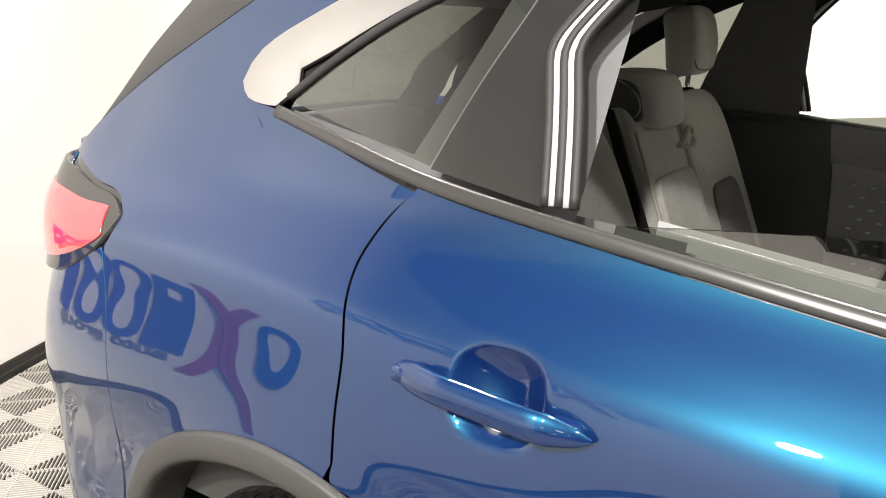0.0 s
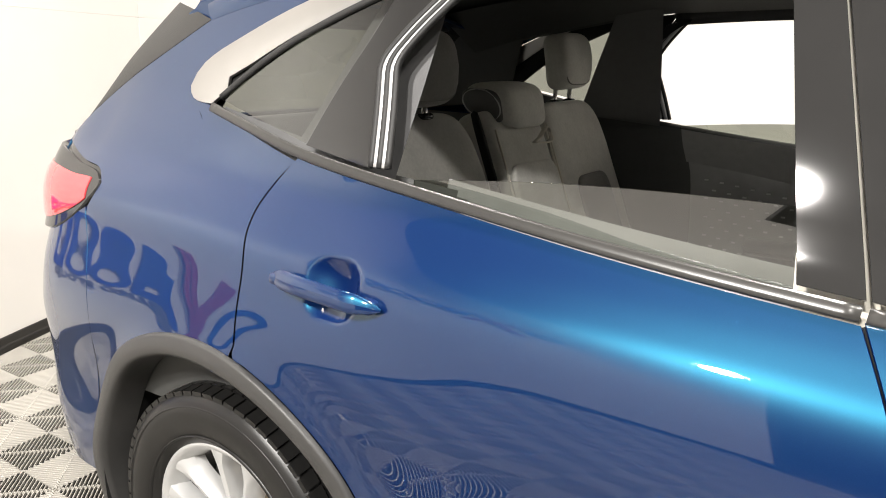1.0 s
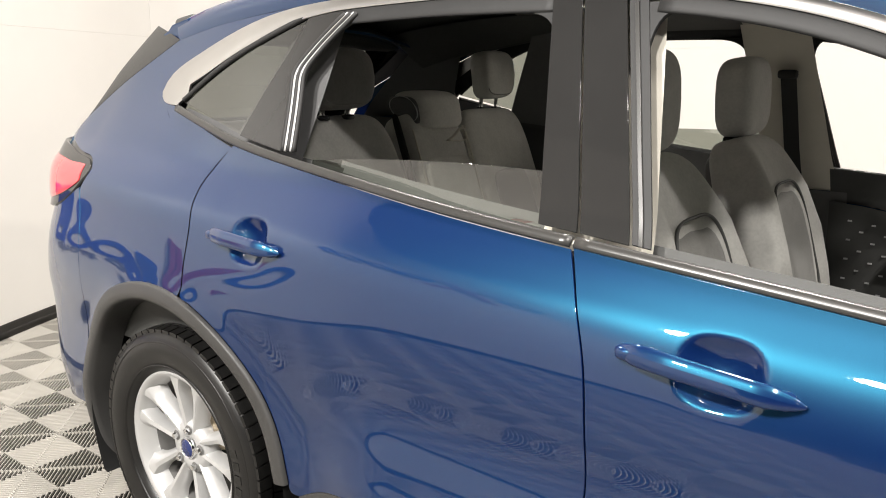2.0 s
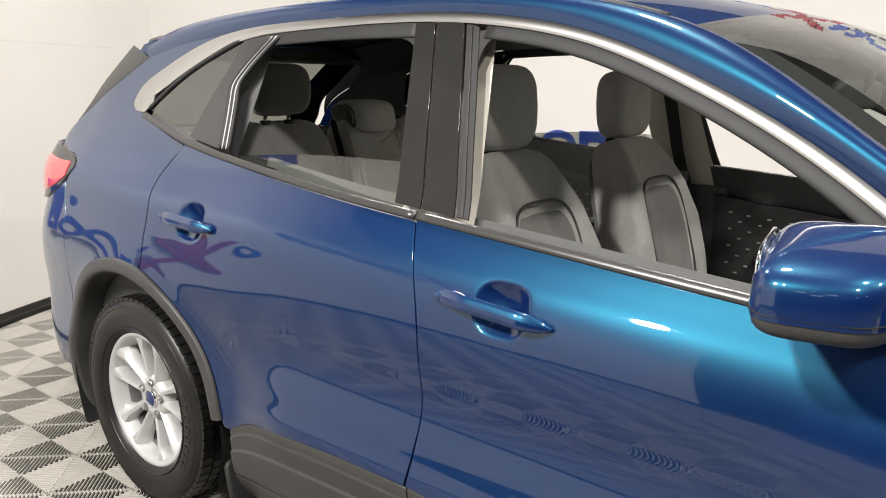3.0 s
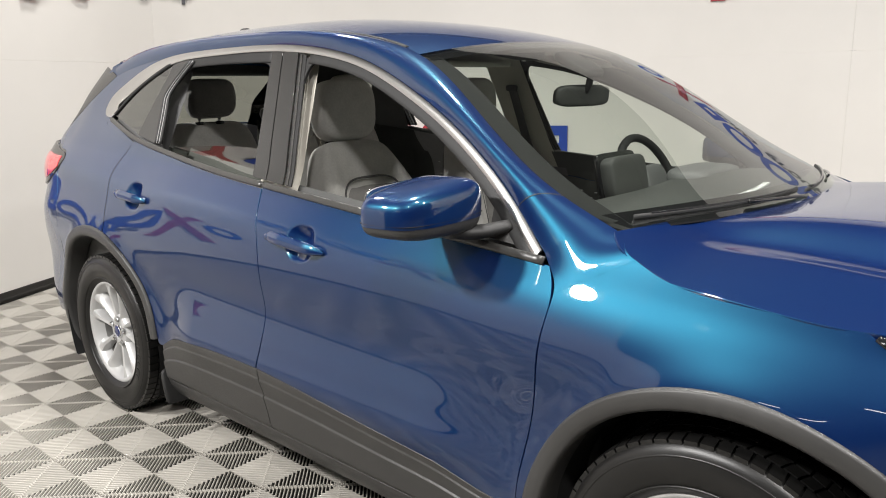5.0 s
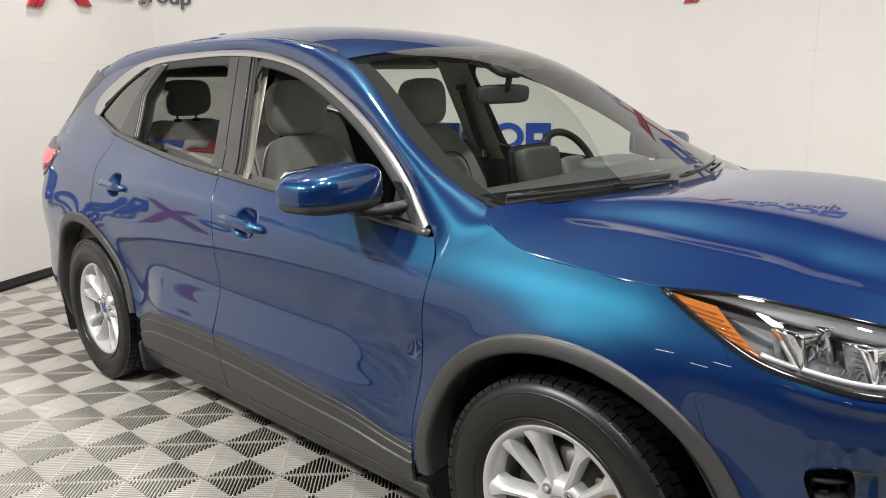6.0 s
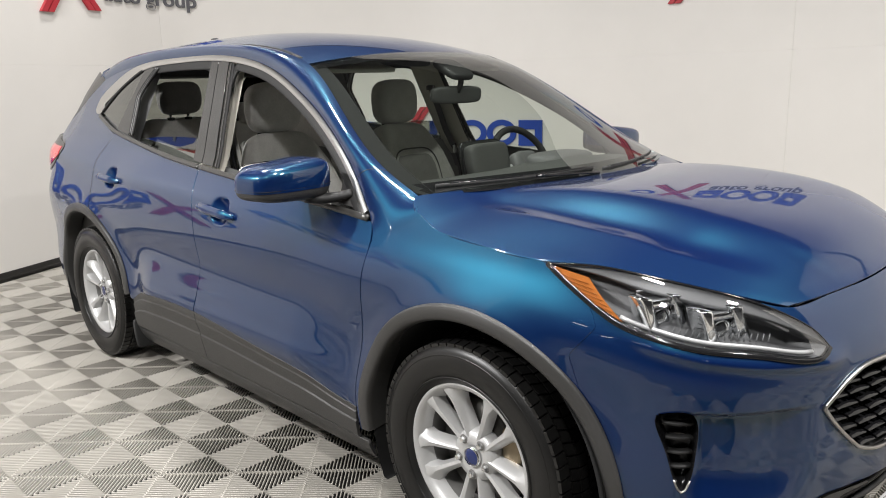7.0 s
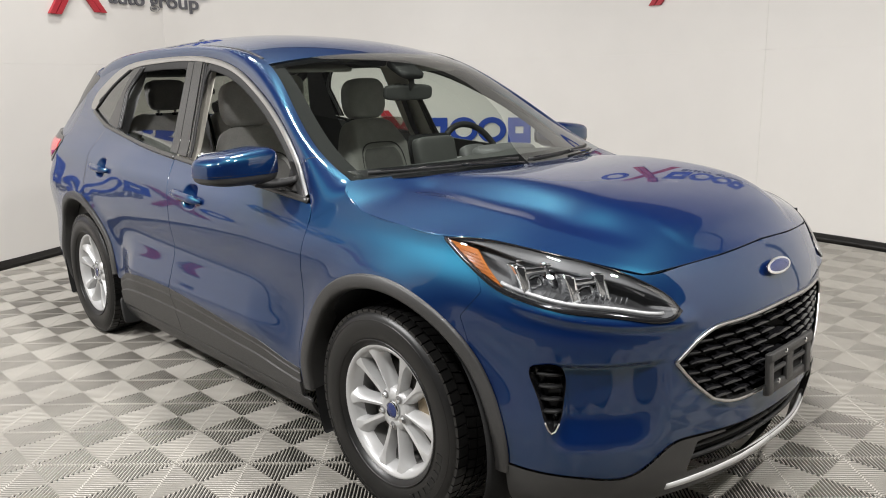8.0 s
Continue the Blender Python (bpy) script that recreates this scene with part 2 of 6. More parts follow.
def sheet(name, g, material, parent, label="", normals=None, rim=0.012, flip=False, mirror=False, away=None):
    """A panel out of a grid of points, smooth, with its edges turned in by rim."""
    g = np.array(g, float)
    nrm = grid_normals(g) if normals is None else np.array(normals, float)
    if flip and normals is None:
        nrm = -nrm
    if away is not None and normals is None:
        if np.mean(np.sum(nrm * (g - np.array(away)), axis=2)) < 0:
            nrm = -nrm
    if mirror:
        g, nrm = g * (1, -1, 1), nrm * (1, -1, 1)
    rows, cols = g.shape[:2]
    verts = [tuple(p) for p in g.reshape(-1, 3)]
    vn = [tuple(p) for p in nrm.reshape(-1, 3)]
    faces = []
    for i in range(rows - 1):
        for j in range(cols - 1):
            a = i * cols + j
            f = (a, a + 1, a + cols + 1, a + cols)
            faces.append(f)
    i, j = min(rows // 2, rows - 2), min(cols // 2, cols - 2)
    if np.dot(np.cross(g[i, j + 1] - g[i, j], g[i + 1, j] - g[i, j]), nrm[i, j]) < 0:
        faces = [f[::-1] for f in faces]
        turn = True
    else:
        turn = False
    if rim:
        ring = [(0, j) for j in range(cols)] + [(i, cols - 1) for i in range(1, rows)] + [(rows - 1, j) for j in range(cols - 2, -1, -1)] + [(i, 0) for i in range(rows - 2, 0, -1)]
        mid = g.reshape(-1, 3).mean(0)
        prev = None
        first = None
        for k, (i, j) in enumerate(ring):
            q, w = g[i, j], nrm[i, j]
            i0, j0 = ring[k - 1]
            i1, j1 = ring[(k + 1) % len(ring)]
            side = np.cross(g[i1, j1] - g[i0, j0], w)
            side /= max(np.linalg.norm(side), 1e-9)
            if turn:
                side = -side
            base = len(verts)
            verts += [tuple(q), tuple(q - w * rim * 0.25 + side * rim * 0.12), tuple(q - w * rim)]
            c = w + side
            c /= max(np.linalg.norm(c), 1e-9)
            vn += [tuple(c), tuple(side), tuple(side)]
            if prev is not None:
                for h in (0, 1):
                    f = (prev + h, base + h, base + h + 1, prev + h + 1)
                    faces.append(f if turn else f[::-1])
            else:
                first = base
            prev = base
        for h in (0, 1):
            f = (prev + h, first + h, first + h + 1, prev + h + 1)
            faces.append(f if turn else f[::-1])
    me = bpy.data.meshes.new(name)
    me.from_pydata(verts, [], faces)
    for poly in me.polygons:
        poly.use_smooth = True
    me.normals_split_custom_set_from_vertices(vn)
    me.materials.append(material)
    ob = new(name, me)
    ob.parent = parent
    if label:
        ob["label"] = label
    return ob


def add_box(bm, size, m=None, bevel=0.0, seg=2):
    r = bmesh.ops.create_cube(bm, size=1.0)["verts"]
    bmesh.ops.scale(bm, vec=size, verts=r)
    if bevel:
        es = list({e for v in r for e in v.link_edges})
        out = bmesh.ops.bevel(bm, geom=es, offset=bevel, segments=seg, affect="EDGES", profile=0.5)
        r = list({v for f in out["faces"] for v in f.verts} | {v for v in r if v.is_valid})
    if m is not None:
        bmesh.ops.transform(bm, matrix=m, verts=r)
    return r


def box(size, at=(0, 0, 0), bevel=0.0, turn=(0, 0, 0), seg=2):
    bm = bmesh.new()
    add_box(bm, size, pose(*at, *turn), bevel, seg)
    return bm


def tube_mesh(line, radius, sides=8, closed=False, flat=1.0):
    """A rod along a line of points; radius may be one number or one a point. flat squeezes it upright."""
    p = np.array(line, float)
    n = len(p)
    rad = np.full(n, radius) if np.isscalar(radius) else np.array(radius, float)
    tan = np.roll(p, -1, 0) - np.roll(p, 1, 0) if closed else np.gradient(p, axis=0)
    tan /= np.maximum(np.linalg.norm(tan, axis=1, keepdims=True), 1e-9)
    up = np.array((0, 0, 1.0)) if abs(tan[0][2]) < 0.9 else np.array((1.0, 0, 0))
    verts, faces = [], []
    for i in range(n):
        a = np.cross(tan[i], up)
        a /= max(np.linalg.norm(a), 1e-9)
        b = np.cross(a, tan[i])
        for k in range(sides):
            w = 2 * math.pi * k / sides
            verts.append(tuple(p[i] + rad[i] * (a * math.cos(w) + flat * b * math.sin(w))))
    for i in range(n if closed else n - 1):
        for k in range(sides):
            i1, k1 = (i + 1) % n, (k + 1) % sides
            faces.append((i * sides + k, i1 * sides + k, i1 * sides + k1, i * sides + k1))
    if not closed:
        faces += [tuple(range(sides)), tuple(range((n - 1) * sides, n * sides))[::-1]]
    return verts, [], faces


def strip_mesh(line, out, width, height):
    """A moulding with a rounded face along a line: out[i] is the way it faces; width runs across it."""
    p, o = np.array(line, float), np.array(out, float)
    tan = np.gradient(p, axis=0)
    tan /= np.maximum(np.linalg.norm(tan, axis=1, keepdims=True), 1e-9)
    across = np.cross(o, tan)
    across /= np.maximum(np.linalg.norm(across, axis=1, keepdims=True), 1e-9)
    w = np.full(len(p), width) if np.isscalar(width) else np.array(width, float)
    sec = [(-0.5, -0.6), (-0.5, 0.35), (-0.42, 0.75), (-0.2, 1.0), (0.2, 1.0), (0.42, 0.75), (0.5, 0.35), (0.5, -0.6)]
    k = len(sec)
    verts = [tuple(p[i] + across[i] * a * w[i] + o[i] * b * height) for i in range(len(p)) for a, b in sec]
    faces = []
    for i in range(len(p) - 1):
        for j in range(k):
            faces.append((i * k + j, i * k + (j + 1) % k, (i + 1) * k + (j + 1) % k, (i + 1) * k + j))
    faces += [tuple(range(k))[::-1], tuple(range((len(p) - 1) * k, len(p) * k))]
    return verts, [], faces


def lathe(profile, steps=48, axis_turn=None, close=False):
    """A body of revolution about y; profile rows are (radius, y)."""
    verts, faces = [], []
    k = len(profile)
    for i in range(steps):
        w = 2 * math.pi * i / steps
        for r, y in profile:
            verts.append((r * math.cos(w), y, r * math.sin(w)))
    for i in range(steps):
        j = (i + 1) % steps
        for h in range(k if close else k - 1):
            h1 = (h + 1) % k
            faces.append((i * k + h, i * k + h1, j * k + h1, j * k + h))
    return verts, [], faces


# ---- the car's outer surface: a plan line wrapped round the car, with a section that leans in by height ----
PLAN = [(-1.0, 0), (-0.99, -0.3), (-0.955, -0.56), (-0.87, -0.735), (-0.65, -0.838), (-0.3, -0.876), (0, -0.886), (0.5, -0.888), (1.2, -0.888),
        (2.0, -0.890), (2.6, -0.890), (2.95, -0.872), (3.2, -0.832), (3.37, -0.765), (3.49, -0.65), (3.565, -0.51), (3.617, -0.34), (3.648, -0.17), (3.656, 0)]
_line = curve(PLAN, 600)
_len = np.concatenate([[0], np.cumsum(np.linalg.norm(np.diff(_line, axis=0), axis=1))])
_len += 1.0 - np.interp(1.0, _line[200:380, 0], _len[200:380])
_tan = np.gradient(_line, axis=0)
_tan /= np.linalg.norm(_tan, axis=1, keepdims=True)
S_NOSE, S_TAIL = _len[-1], _len[0]
side_y = spline([.16, .22, .30, .38, .45, .52, .60, .68, .76, .81, .85, .88, .91, .94, .97, 1.00, 1.03, 1.06, 1.10, 1.20, 1.33, 1.45, 1.56],
                [.790, .838, .862, .872, .874, .866, .861, .868, .880, .8845, .8838, .8800, .8732, .8630, .8490, .8310, .8130, .7948, .7715, .7305, .679, .632, .588])
front_in = spline([.14, .2, .28, .40, .52, .66, .76, .84, .90, .96, 1.04], [.14, .07, .02, .0, -.005, 0, .004, .034, .068, .12, .22])
rear_in = spline([.25, .35, .5, .66, .74, .85, .95, 1.1, 1.2, 1.3, 1.5], [.12, .05, 0, -.01, -.005, .045, .065, .075, .11, .19, .36])
# the lower doors swell out towards the sill
door_flare = spline([.14, .32, .38, .44, .48, .52, .55, .60, .66, .70, .76, .84, .90, 1.6], [0, 0, .006, .021, .036, .0415, .037, .027, .008, -.0015, -.004, -.002, 0, 0])
quarter_lean = spline([.14, .80, .84, .90, .96, 1.02, 1.08, 1.14, 1.20, 1.28, 1.6], [0, 0, 0, .003, .012, .020, .020, .010, .002, 0, 0])
WHEEL_R, WHEEL_F = (0.0, 0.345), (2.735, 0.345)

HANDLE_CUPS = ((0.345, 0.996), (1.435, 0.948))


def step(x, a, b):
    t = np.clip((np.asarray(x, float) - a) / (b - a), 0, 1)
    return t * t * (3 - 2 * t)


def skin(s, z, off=0.0):
    """The place on the right-hand skin at s metres along the plan line and at height z; off: proud of it."""
    s, z = np.broadcast_arrays(np.asarray(s, float), np.asarray(z, float))
    x, y = np.interp(s, _len, _line[:, 0]), np.interp(s, _len, _line[:, 1])
    tx, ty = np.interp(s, _len, _tan[:, 0]), np.interp(s, _len, _tan[:, 1])
    wf, wr = step(s, 2.95, 3.55), 1 - step(s, -1.10, -0.60)
    crest = 1.0 - 0.047 * (s - 1.0)
    zs = z - (crest - 0.96) * np.exp(-((z - crest) / 0.11) ** 2)
    inset = (1 - wf - wr) * (0.888 - side_y(zs)) + wf * front_in(z) + wr * rear_in(z)
    inset = inset + 0.034 * (1 - step(s, -0.45, 0.35)) * step(z, 1.02, 1.34) * (1 - wr)
    inset = inset - door_flare(z) * step(s, .52, .80) * (1 - step(s, 1.92, 2.26))
    inset = inset + quarter_lean(z) * (1 - step(s, .20, .65))
    for cx, cz in (WHEEL_R, WHEEL_F):
        d = np.hypot(s - cx - 0.02, z - cz)
        inset = inset - 0.014 * np.exp(-((d - 0.46) / 0.055) ** 2) * step(z, 0.35, 0.6)
    inset = inset + 0.026 * (1 - step(z, .648, .668)) * step(z, .40, .52) * step(s, 3.36, 3.43) * (1 - step(s, 3.60, 3.73))
    shelf = np.interp(s, [3.2, 3.3, 3.42, 3.57, 3.73, 4.2], [.838, .815, .794, .776, .765, .765])
    inset = inset - 0.011 * np.where(z > shelf, np.exp(-((z - shelf) / 0.030) ** 2), np.exp(-((z - shelf) / 0.016) ** 2)) * step(s, 3.18, 3.36) * (1 - step(s, 3.74, 3.84))
    for cs, cz in HANDLE_CUPS:
        d = (np.abs((s - cs) / 0.064) ** 2.8 + np.abs((z - cz) / 0.053) ** 2.8) ** (1 / 2.8)
        inset = inset + 0.016 * ((1 - d * d) + np.sqrt((1 - d * d) ** 2 + 0.008)) * (d < 2.5)
    # the outward way is (ty, -tx) for a line that runs forward along the right-hand side
    return np.stack([x + ty * (off - inset), y - tx * (off - inset), z], -1)


def skin_normal(s, z):
    e = 0.004
    s, z = np.asarray(s, float), np.asarray(z, float)
    n = np.cross(skin(s + e, z) - skin(s - e, z), skin(s, z + e) - skin(s, z - e))
    return n / np.maximum(np.linalg.norm(n, axis=-1, keepdims=True), 1e-9)


# ---- the booth: curved white walls, ribbed tile floor, ceiling ----
WALLLINE = curve([(-2.05, -1.2), (-2.42, -0.3), (-2.75, 0.5), (-2.97, 1.1), (-2.95, 2.0), (-2.3, 3.2), (-1.0, 4.05), (0.4, 4.37), (1.5, 4.42),
                  (2.45, 4.35), (4.0, 3.9), (5.5, 2.6), (6.3, 0.6), (6.4, -1.8), (5.6, -4.0), (3.6, -5.3), (1.0, -5.3), (-1.0, -4.2), (-1.75, -3.6), (-2.08, -2.8), (-2.08, -2.0)], 480, closed=True)
_wl = np.vstack([WALLLINE, WALLLINE[:1]])
_wlen = np.concatenate([[0], np.cumsum(np.linalg.norm(np.diff(_wl, axis=0), axis=1))])
WALL_LENGTH = _wlen[-1]


def on_wall(d, z, off=0.0):
    """A place d metres along the wall's inner face, and off in front of it."""
    d = np.asarray(d, float) % WALL_LENGTH
    x, y = np.interp(d, _wlen, _wl[:, 0]), np.interp(d, _wlen, _wl[:, 1])
    e = 0.05
    tx = np.interp((d + e) % WALL_LENGTH, _wlen, _wl[:, 0]) - np.interp((d - e) % WALL_LENGTH, _wlen, _wl[:, 0])
    ty = np.interp((d + e) % WALL_LENGTH, _wlen, _wl[:, 1]) - np.interp((d - e) % WALL_LENGTH, _wlen, _wl[:, 1])
    k = np.hypot(tx, ty)
    return np.stack(np.broadcast_arrays(x + ty / k * off, y - tx / k * off, np.asarray(z, float)), -1)


def wall_at(x, y):
    return float(_wlen[np.argmin(np.hypot(WALLLINE[:, 0] - x, WALLLINE[:, 1] - y))])


def tube_rod(p, q, r):
    return tube_mesh([p, q], r, 10)


SEAM_Z = 1.61
# the booth is open to a dark hall on one side
OPEN_B, OPEN_A = wall_at(6.25, 1.0), wall_at(0.5, -5.08)
seams = sorted([wall_at(-2.95, 1.0), wall_at(1.5, 4.4), wall_at(4.6, 3.4), OPEN_B, OPEN_A, wall_at(-1.95, -1.9)])
wall = thing("wall_booth", "white curved booth wall of smooth panels", "wall", kind="structure")
for i, a in enumerate(seams):
    b = seams[(i + 1) % len(seams)]
    b = b + WALL_LENGTH if b < a else b
    if abs(a - OPEN_B) < 1e-6:
        continue
    n = int((b - a) / 0.12) + 2
    for z0, z1 in ((0.0, SEAM_Z - 0.001), (SEAM_Z + 0.001, WALL_TOP)):
        ds, zs = np.linspace(a + 0.0015, b - 0.0015, n), np.linspace(z0, z1, 4)
        sheet("panel", on_wall(ds[None, :], zs[:, None], 0.0), WALL, wall, rim=0.02, flip=False, normals=None)
ds = np.linspace(OPEN_A - WALL_LENGTH, OPEN_B, 241)
back = on_wall(ds[None, :], np.array([0, WALL_TOP])[:, None], -0.014)
sheet("backing", back, CEIL, wall, rim=0.0)
# unseen dark sheet, added to keep outside light from leaking over the panels
upper = on_wall(ds[None, :], np.array([WALL_TOP - 0.02, CEILING])[:, None], -0.022)
tagged(sheet("wall_upper", upper, HALL, None, rim=0.0), "unseen dark sheet that closes the gap above the white booth panels", "wall", kind="structure")
sec = [(0.0, 0.0), (0.018, 0.0), (0.018, 0.028), (0.014, 0.034), (0.010, 0.036), (0.010, 0.066), (0.006, 0.072), (0.0, 0.072)]
g = np.stack([on_wall(ds, np.full(len(ds), z), o + 0.002) for o, z in sec])
baseboard = sheet("baseboard", g, BASE, None, rim=0.0)
tagged(baseboard, "black moulded rubber baseboard along the white wall", "baseboard", kind="structure")
ring_d = np.linspace(0, WALL_LENGTH, 241)
cv = [tuple(p) for p in on_wall(ring_d[:-1], np.full(240, CEILING), -0.05)]
bm = bmesh.new()
lo = [bm.verts.new(p) for p in cv]
hi = [bm.verts.new((p[0], p[1], p[2] + 0.1)) for p in cv]
bm.faces.new(lo[::-1])
bm.faces.new(hi)
for i in range(240):
    bm.faces.new((lo[i], lo[(i + 1) % 240], hi[(i + 1) % 240], hi[i]))
tagged(part("ceiling", bm, CEIL, smooth=False), "plain dark booth ceiling", "ceiling", kind="structure")
hall = [(0.5, -5.08), (-0.6, -9.0), (10.0, -9.0), (10.0, 3.45), (4.7, 3.45), (5.5, 2.6), (6.3, 0.6), (6.38, -0.08)]


def slab(name, outline, z0, z1, mat, label, kind_word):
    bm = bmesh.new()
    lo = [bm.verts.new((x, y, z0)) for x, y in outline]
    hi = [bm.verts.new((x, y, z1)) for x, y in outline]
    bm.faces.new(lo[::-1])
    bm.faces.new(hi)
    for i in range(len(lo)):
        j = (i + 1) % len(lo)
        bm.faces.new((lo[i], lo[j], hi[j], hi[i]))
    bmesh.ops.recalc_face_normals(bm, faces=bm.faces)
    return tagged(part(name, bm, mat, smooth=False), label, kind_word, kind="structure")


slab("floor_hall", hall, -0.08, -0.004, CONCRETE, "dark concrete floor of the hall outside the booth", "floor")
slab("ceiling_hall", hall, CEILING + 0.102, CEILING + 0.2, HALL, "dark hall ceiling", "ceiling")
for i in range(4):
    (xa, ya), (xb, yb) = hall[i], hall[i + 1]
    k = 0.06 / math.hypot(xb - xa, yb - ya)
    ox, oy = (yb - ya) * k, -(xb - xa) * k
    slab("wall_hall", [(xa, ya), (xb, yb), (xb - ox, yb - oy), (xa - ox, ya - oy)], -0.05, CEILING + 0.101, HALL, "dark painted hall wall", "wall")
# far strip lamps in the dark hall
HALL_GLOW = bpy.data.materials.new("glowing_strip")
hn = links(HALL_GLOW)[0]
hn["Principled BSDF"].inputs["Emission Color"].default_value = (1.0, 0.97, 0.92, 1)
hn["Principled BSDF"].inputs["Emission Strength"].default_value = 9.0
for px, py, pz in ((2.2, -8.2, 3.1), (3.3, -8.5, 2.3), (4.1, -8.2, 3.4), (5.3, -8.4, 2.9), (7.4, -7.2, 3.2), (8.4, -4.6, 3.2)):
    strip = thing("strip_lamp", "bright white strip lamp hung in the dark hall", "strip lamp", (px, py, pz), "strip lamps in the hall")
    part("tray", box((0.62, 0.20, 0.05), (px, py, pz + 0.03), 0.006), WHITEMARK, strip)
    part("diffuser", box((0.58, 0.17, 0.04), (px, py, pz - 0.012), 0.006), HALL_GLOW, strip)
    for dx in (-0.25, 0.25):
        part("drop_rod", tube_rod((px + dx, py, pz + 0.05), (px + dx, py, CEILING + 0.1), 0.006), BASE, strip)
# housings for the added fill lamps
for lx, ly in FILL_LAMPS:
    lamp = thing("ceiling_lamp", "added round white fill lamp with a glowing disc", "ceiling lamp", (lx, ly, CEILING), "lamps on the ceiling")
    ring = [(0.25, -0.0), (0.27, -0.0), (0.275, -0.02), (0.27, -0.085), (0.262, -0.09), (0.256, -0.085), (0.256, -0.02)]
    v, e, f = lathe([(r, z) for r, z in ring], 40)
    part("housing", ([(lx + a, ly + c, CEILING + b) for a, b, c in v], e, f), WHITEMARK, lamp)

for eye, aim, _ in STUDIO:
    studio = thing("studio_lamp", "round white studio lamp hung from the ceiling", "studio lamp", eye, "studio lamps beside the car")
    v, e, f = lathe([(0.188, 0.03), (0.200, 0.03), (0.206, 0.0), (0.198, -0.10), (0.11, -0.17), (0.0, -0.17)], 40)
    km = look(eye, aim)
    part("housing", ([tuple(km @ Vector((a, c, -b))) for a, b, c in v], e, f), WHITEMARK, studio)
    part("drop_rod", tube_rod((eye[0], eye[1] - 0.10, eye[2] + 0.10), (eye[0], eye[1] - 0.10, CEILING), 0.015), BASE, studio)

# floor of ribbed tiles
T, TILE_H, PITCH = 0.4, 0.009, 0.2 * math.sqrt(2) / 21


def tile_mesh():
    verts, faces = [], []

    def bar(p, q, half):
        d = (q - p) / np.linalg.norm(q - p)
        w = np.array((-d[1], d[0])) * half
        k = len(verts)
        for z, sc in ((-TILE_H, 1.0), (-0.0010, 1.0), (0.0, 0.78)):
            for c in (p + w * sc, p - w * sc, q - w * sc, q + w * sc):
                verts.append((c[0], c[1], z))
        for h in (0, 4):
            for i in range(4):
                faces.append((k + h + i, k + h + (i + 1) % 4, k + h + 4 + (i + 1) % 4, k + h + 4 + i))
        faces.append((k + 8, k + 9, k + 10, k + 11))
    for sx in (1, -1):
        for sy in (1, -1):
            sg = np.array((sx, sy))
            for k in range(21):
                c = (k + 0.5) * PITCH * math.sqrt(2)
                a0, b0 = max(0.0, c - 0.2) + 0.0006, min(c, 0.2) - 0.0006
                mid = c / 2
                gap = 0.0016
                if b0 - mid > 0.004:
                    for p, q in (((a0, c - a0), (mid - gap, mid + gap)), ((mid + gap, mid - gap), (b0, c - b0))):
                        bar(np.array(p) * sg, np.array(q) * sg, 0.120 * PITCH)
                if k < 20:
                    m2 = (c + 0.5 * PITCH * math.sqrt(2)) / 2
                    bar(np.array((m2 - 0.0022, m2 + 0.0022)) * sg, np.array((m2 + 0.0022, m2 - 0.0022)) * sg, 0.0032)
    return verts, [], faces


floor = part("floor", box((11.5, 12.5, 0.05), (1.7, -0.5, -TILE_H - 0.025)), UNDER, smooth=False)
tagged(floor, "grey ribbed interlocking plastic floor tiles in a checker look", "floor", kind="structure")
tv, te, tf = tile_mesh()
tile_me = bpy.data.meshes.new("tile")
tile_me.from_pydata(tv, te, tf)
tile_me.materials.append(TILE)
FLOOR_TURN = pose(1.7, -1.04, 0, 0, 0, 0.7)
tile_spots = []
for i in range(-13, 14):
    for j in range(-12, 15):
        p = FLOOR_TURN @ Vector((i * T, j * T, 0))
        near = np.hypot(WALLLINE[:, 0] - p.x, WALLLINE[:, 1] - p.y)
        k = int(np.argmin(near))
        inner = on_wall(_wlen[k], 0, 1.0)
        inside = (p.x - WALLLINE[k, 0]) * (inner[0] - WALLLINE[k, 0]) + (p.y - WALLLINE[k, 1]) * (inner[1] - WALLLINE[k, 1]) > 0
        chord = (p.x - 0.5) * (-0.08 + 5.08) - (p.y + 5.08) * (6.38 - 0.5)
        if (inside or near[k] < 0.3) and chord < 0:
            tile_spots.append((abs(p.x - 1.2) * 0.75 + abs(p.y + 1.0), i, j))
tile_spots.sort()
PIECES = []
rest_v, rest_f = [], []
tva = np.array(tv)
for n, (_, i, j) in enumerate(tile_spots):
    m = FLOOR_TURN @ pose(i * T, j * T, 0)
    if n < 280:
        PIECES.append((tile_me, m, floor))
    else:
        k = len(rest_v)
        mm = np.array(m)
        rest_v += [tuple(p) for p in tva @ mm[:3, :3].T + mm[:3, 3]]
        rest_f += [tuple(k + q for q in f) for f in tf]
far_tiles = part("outer_tiles", (rest_v, [], rest_f), TILE, floor, smooth=False)
tagged(far_tiles, kind="stuff")


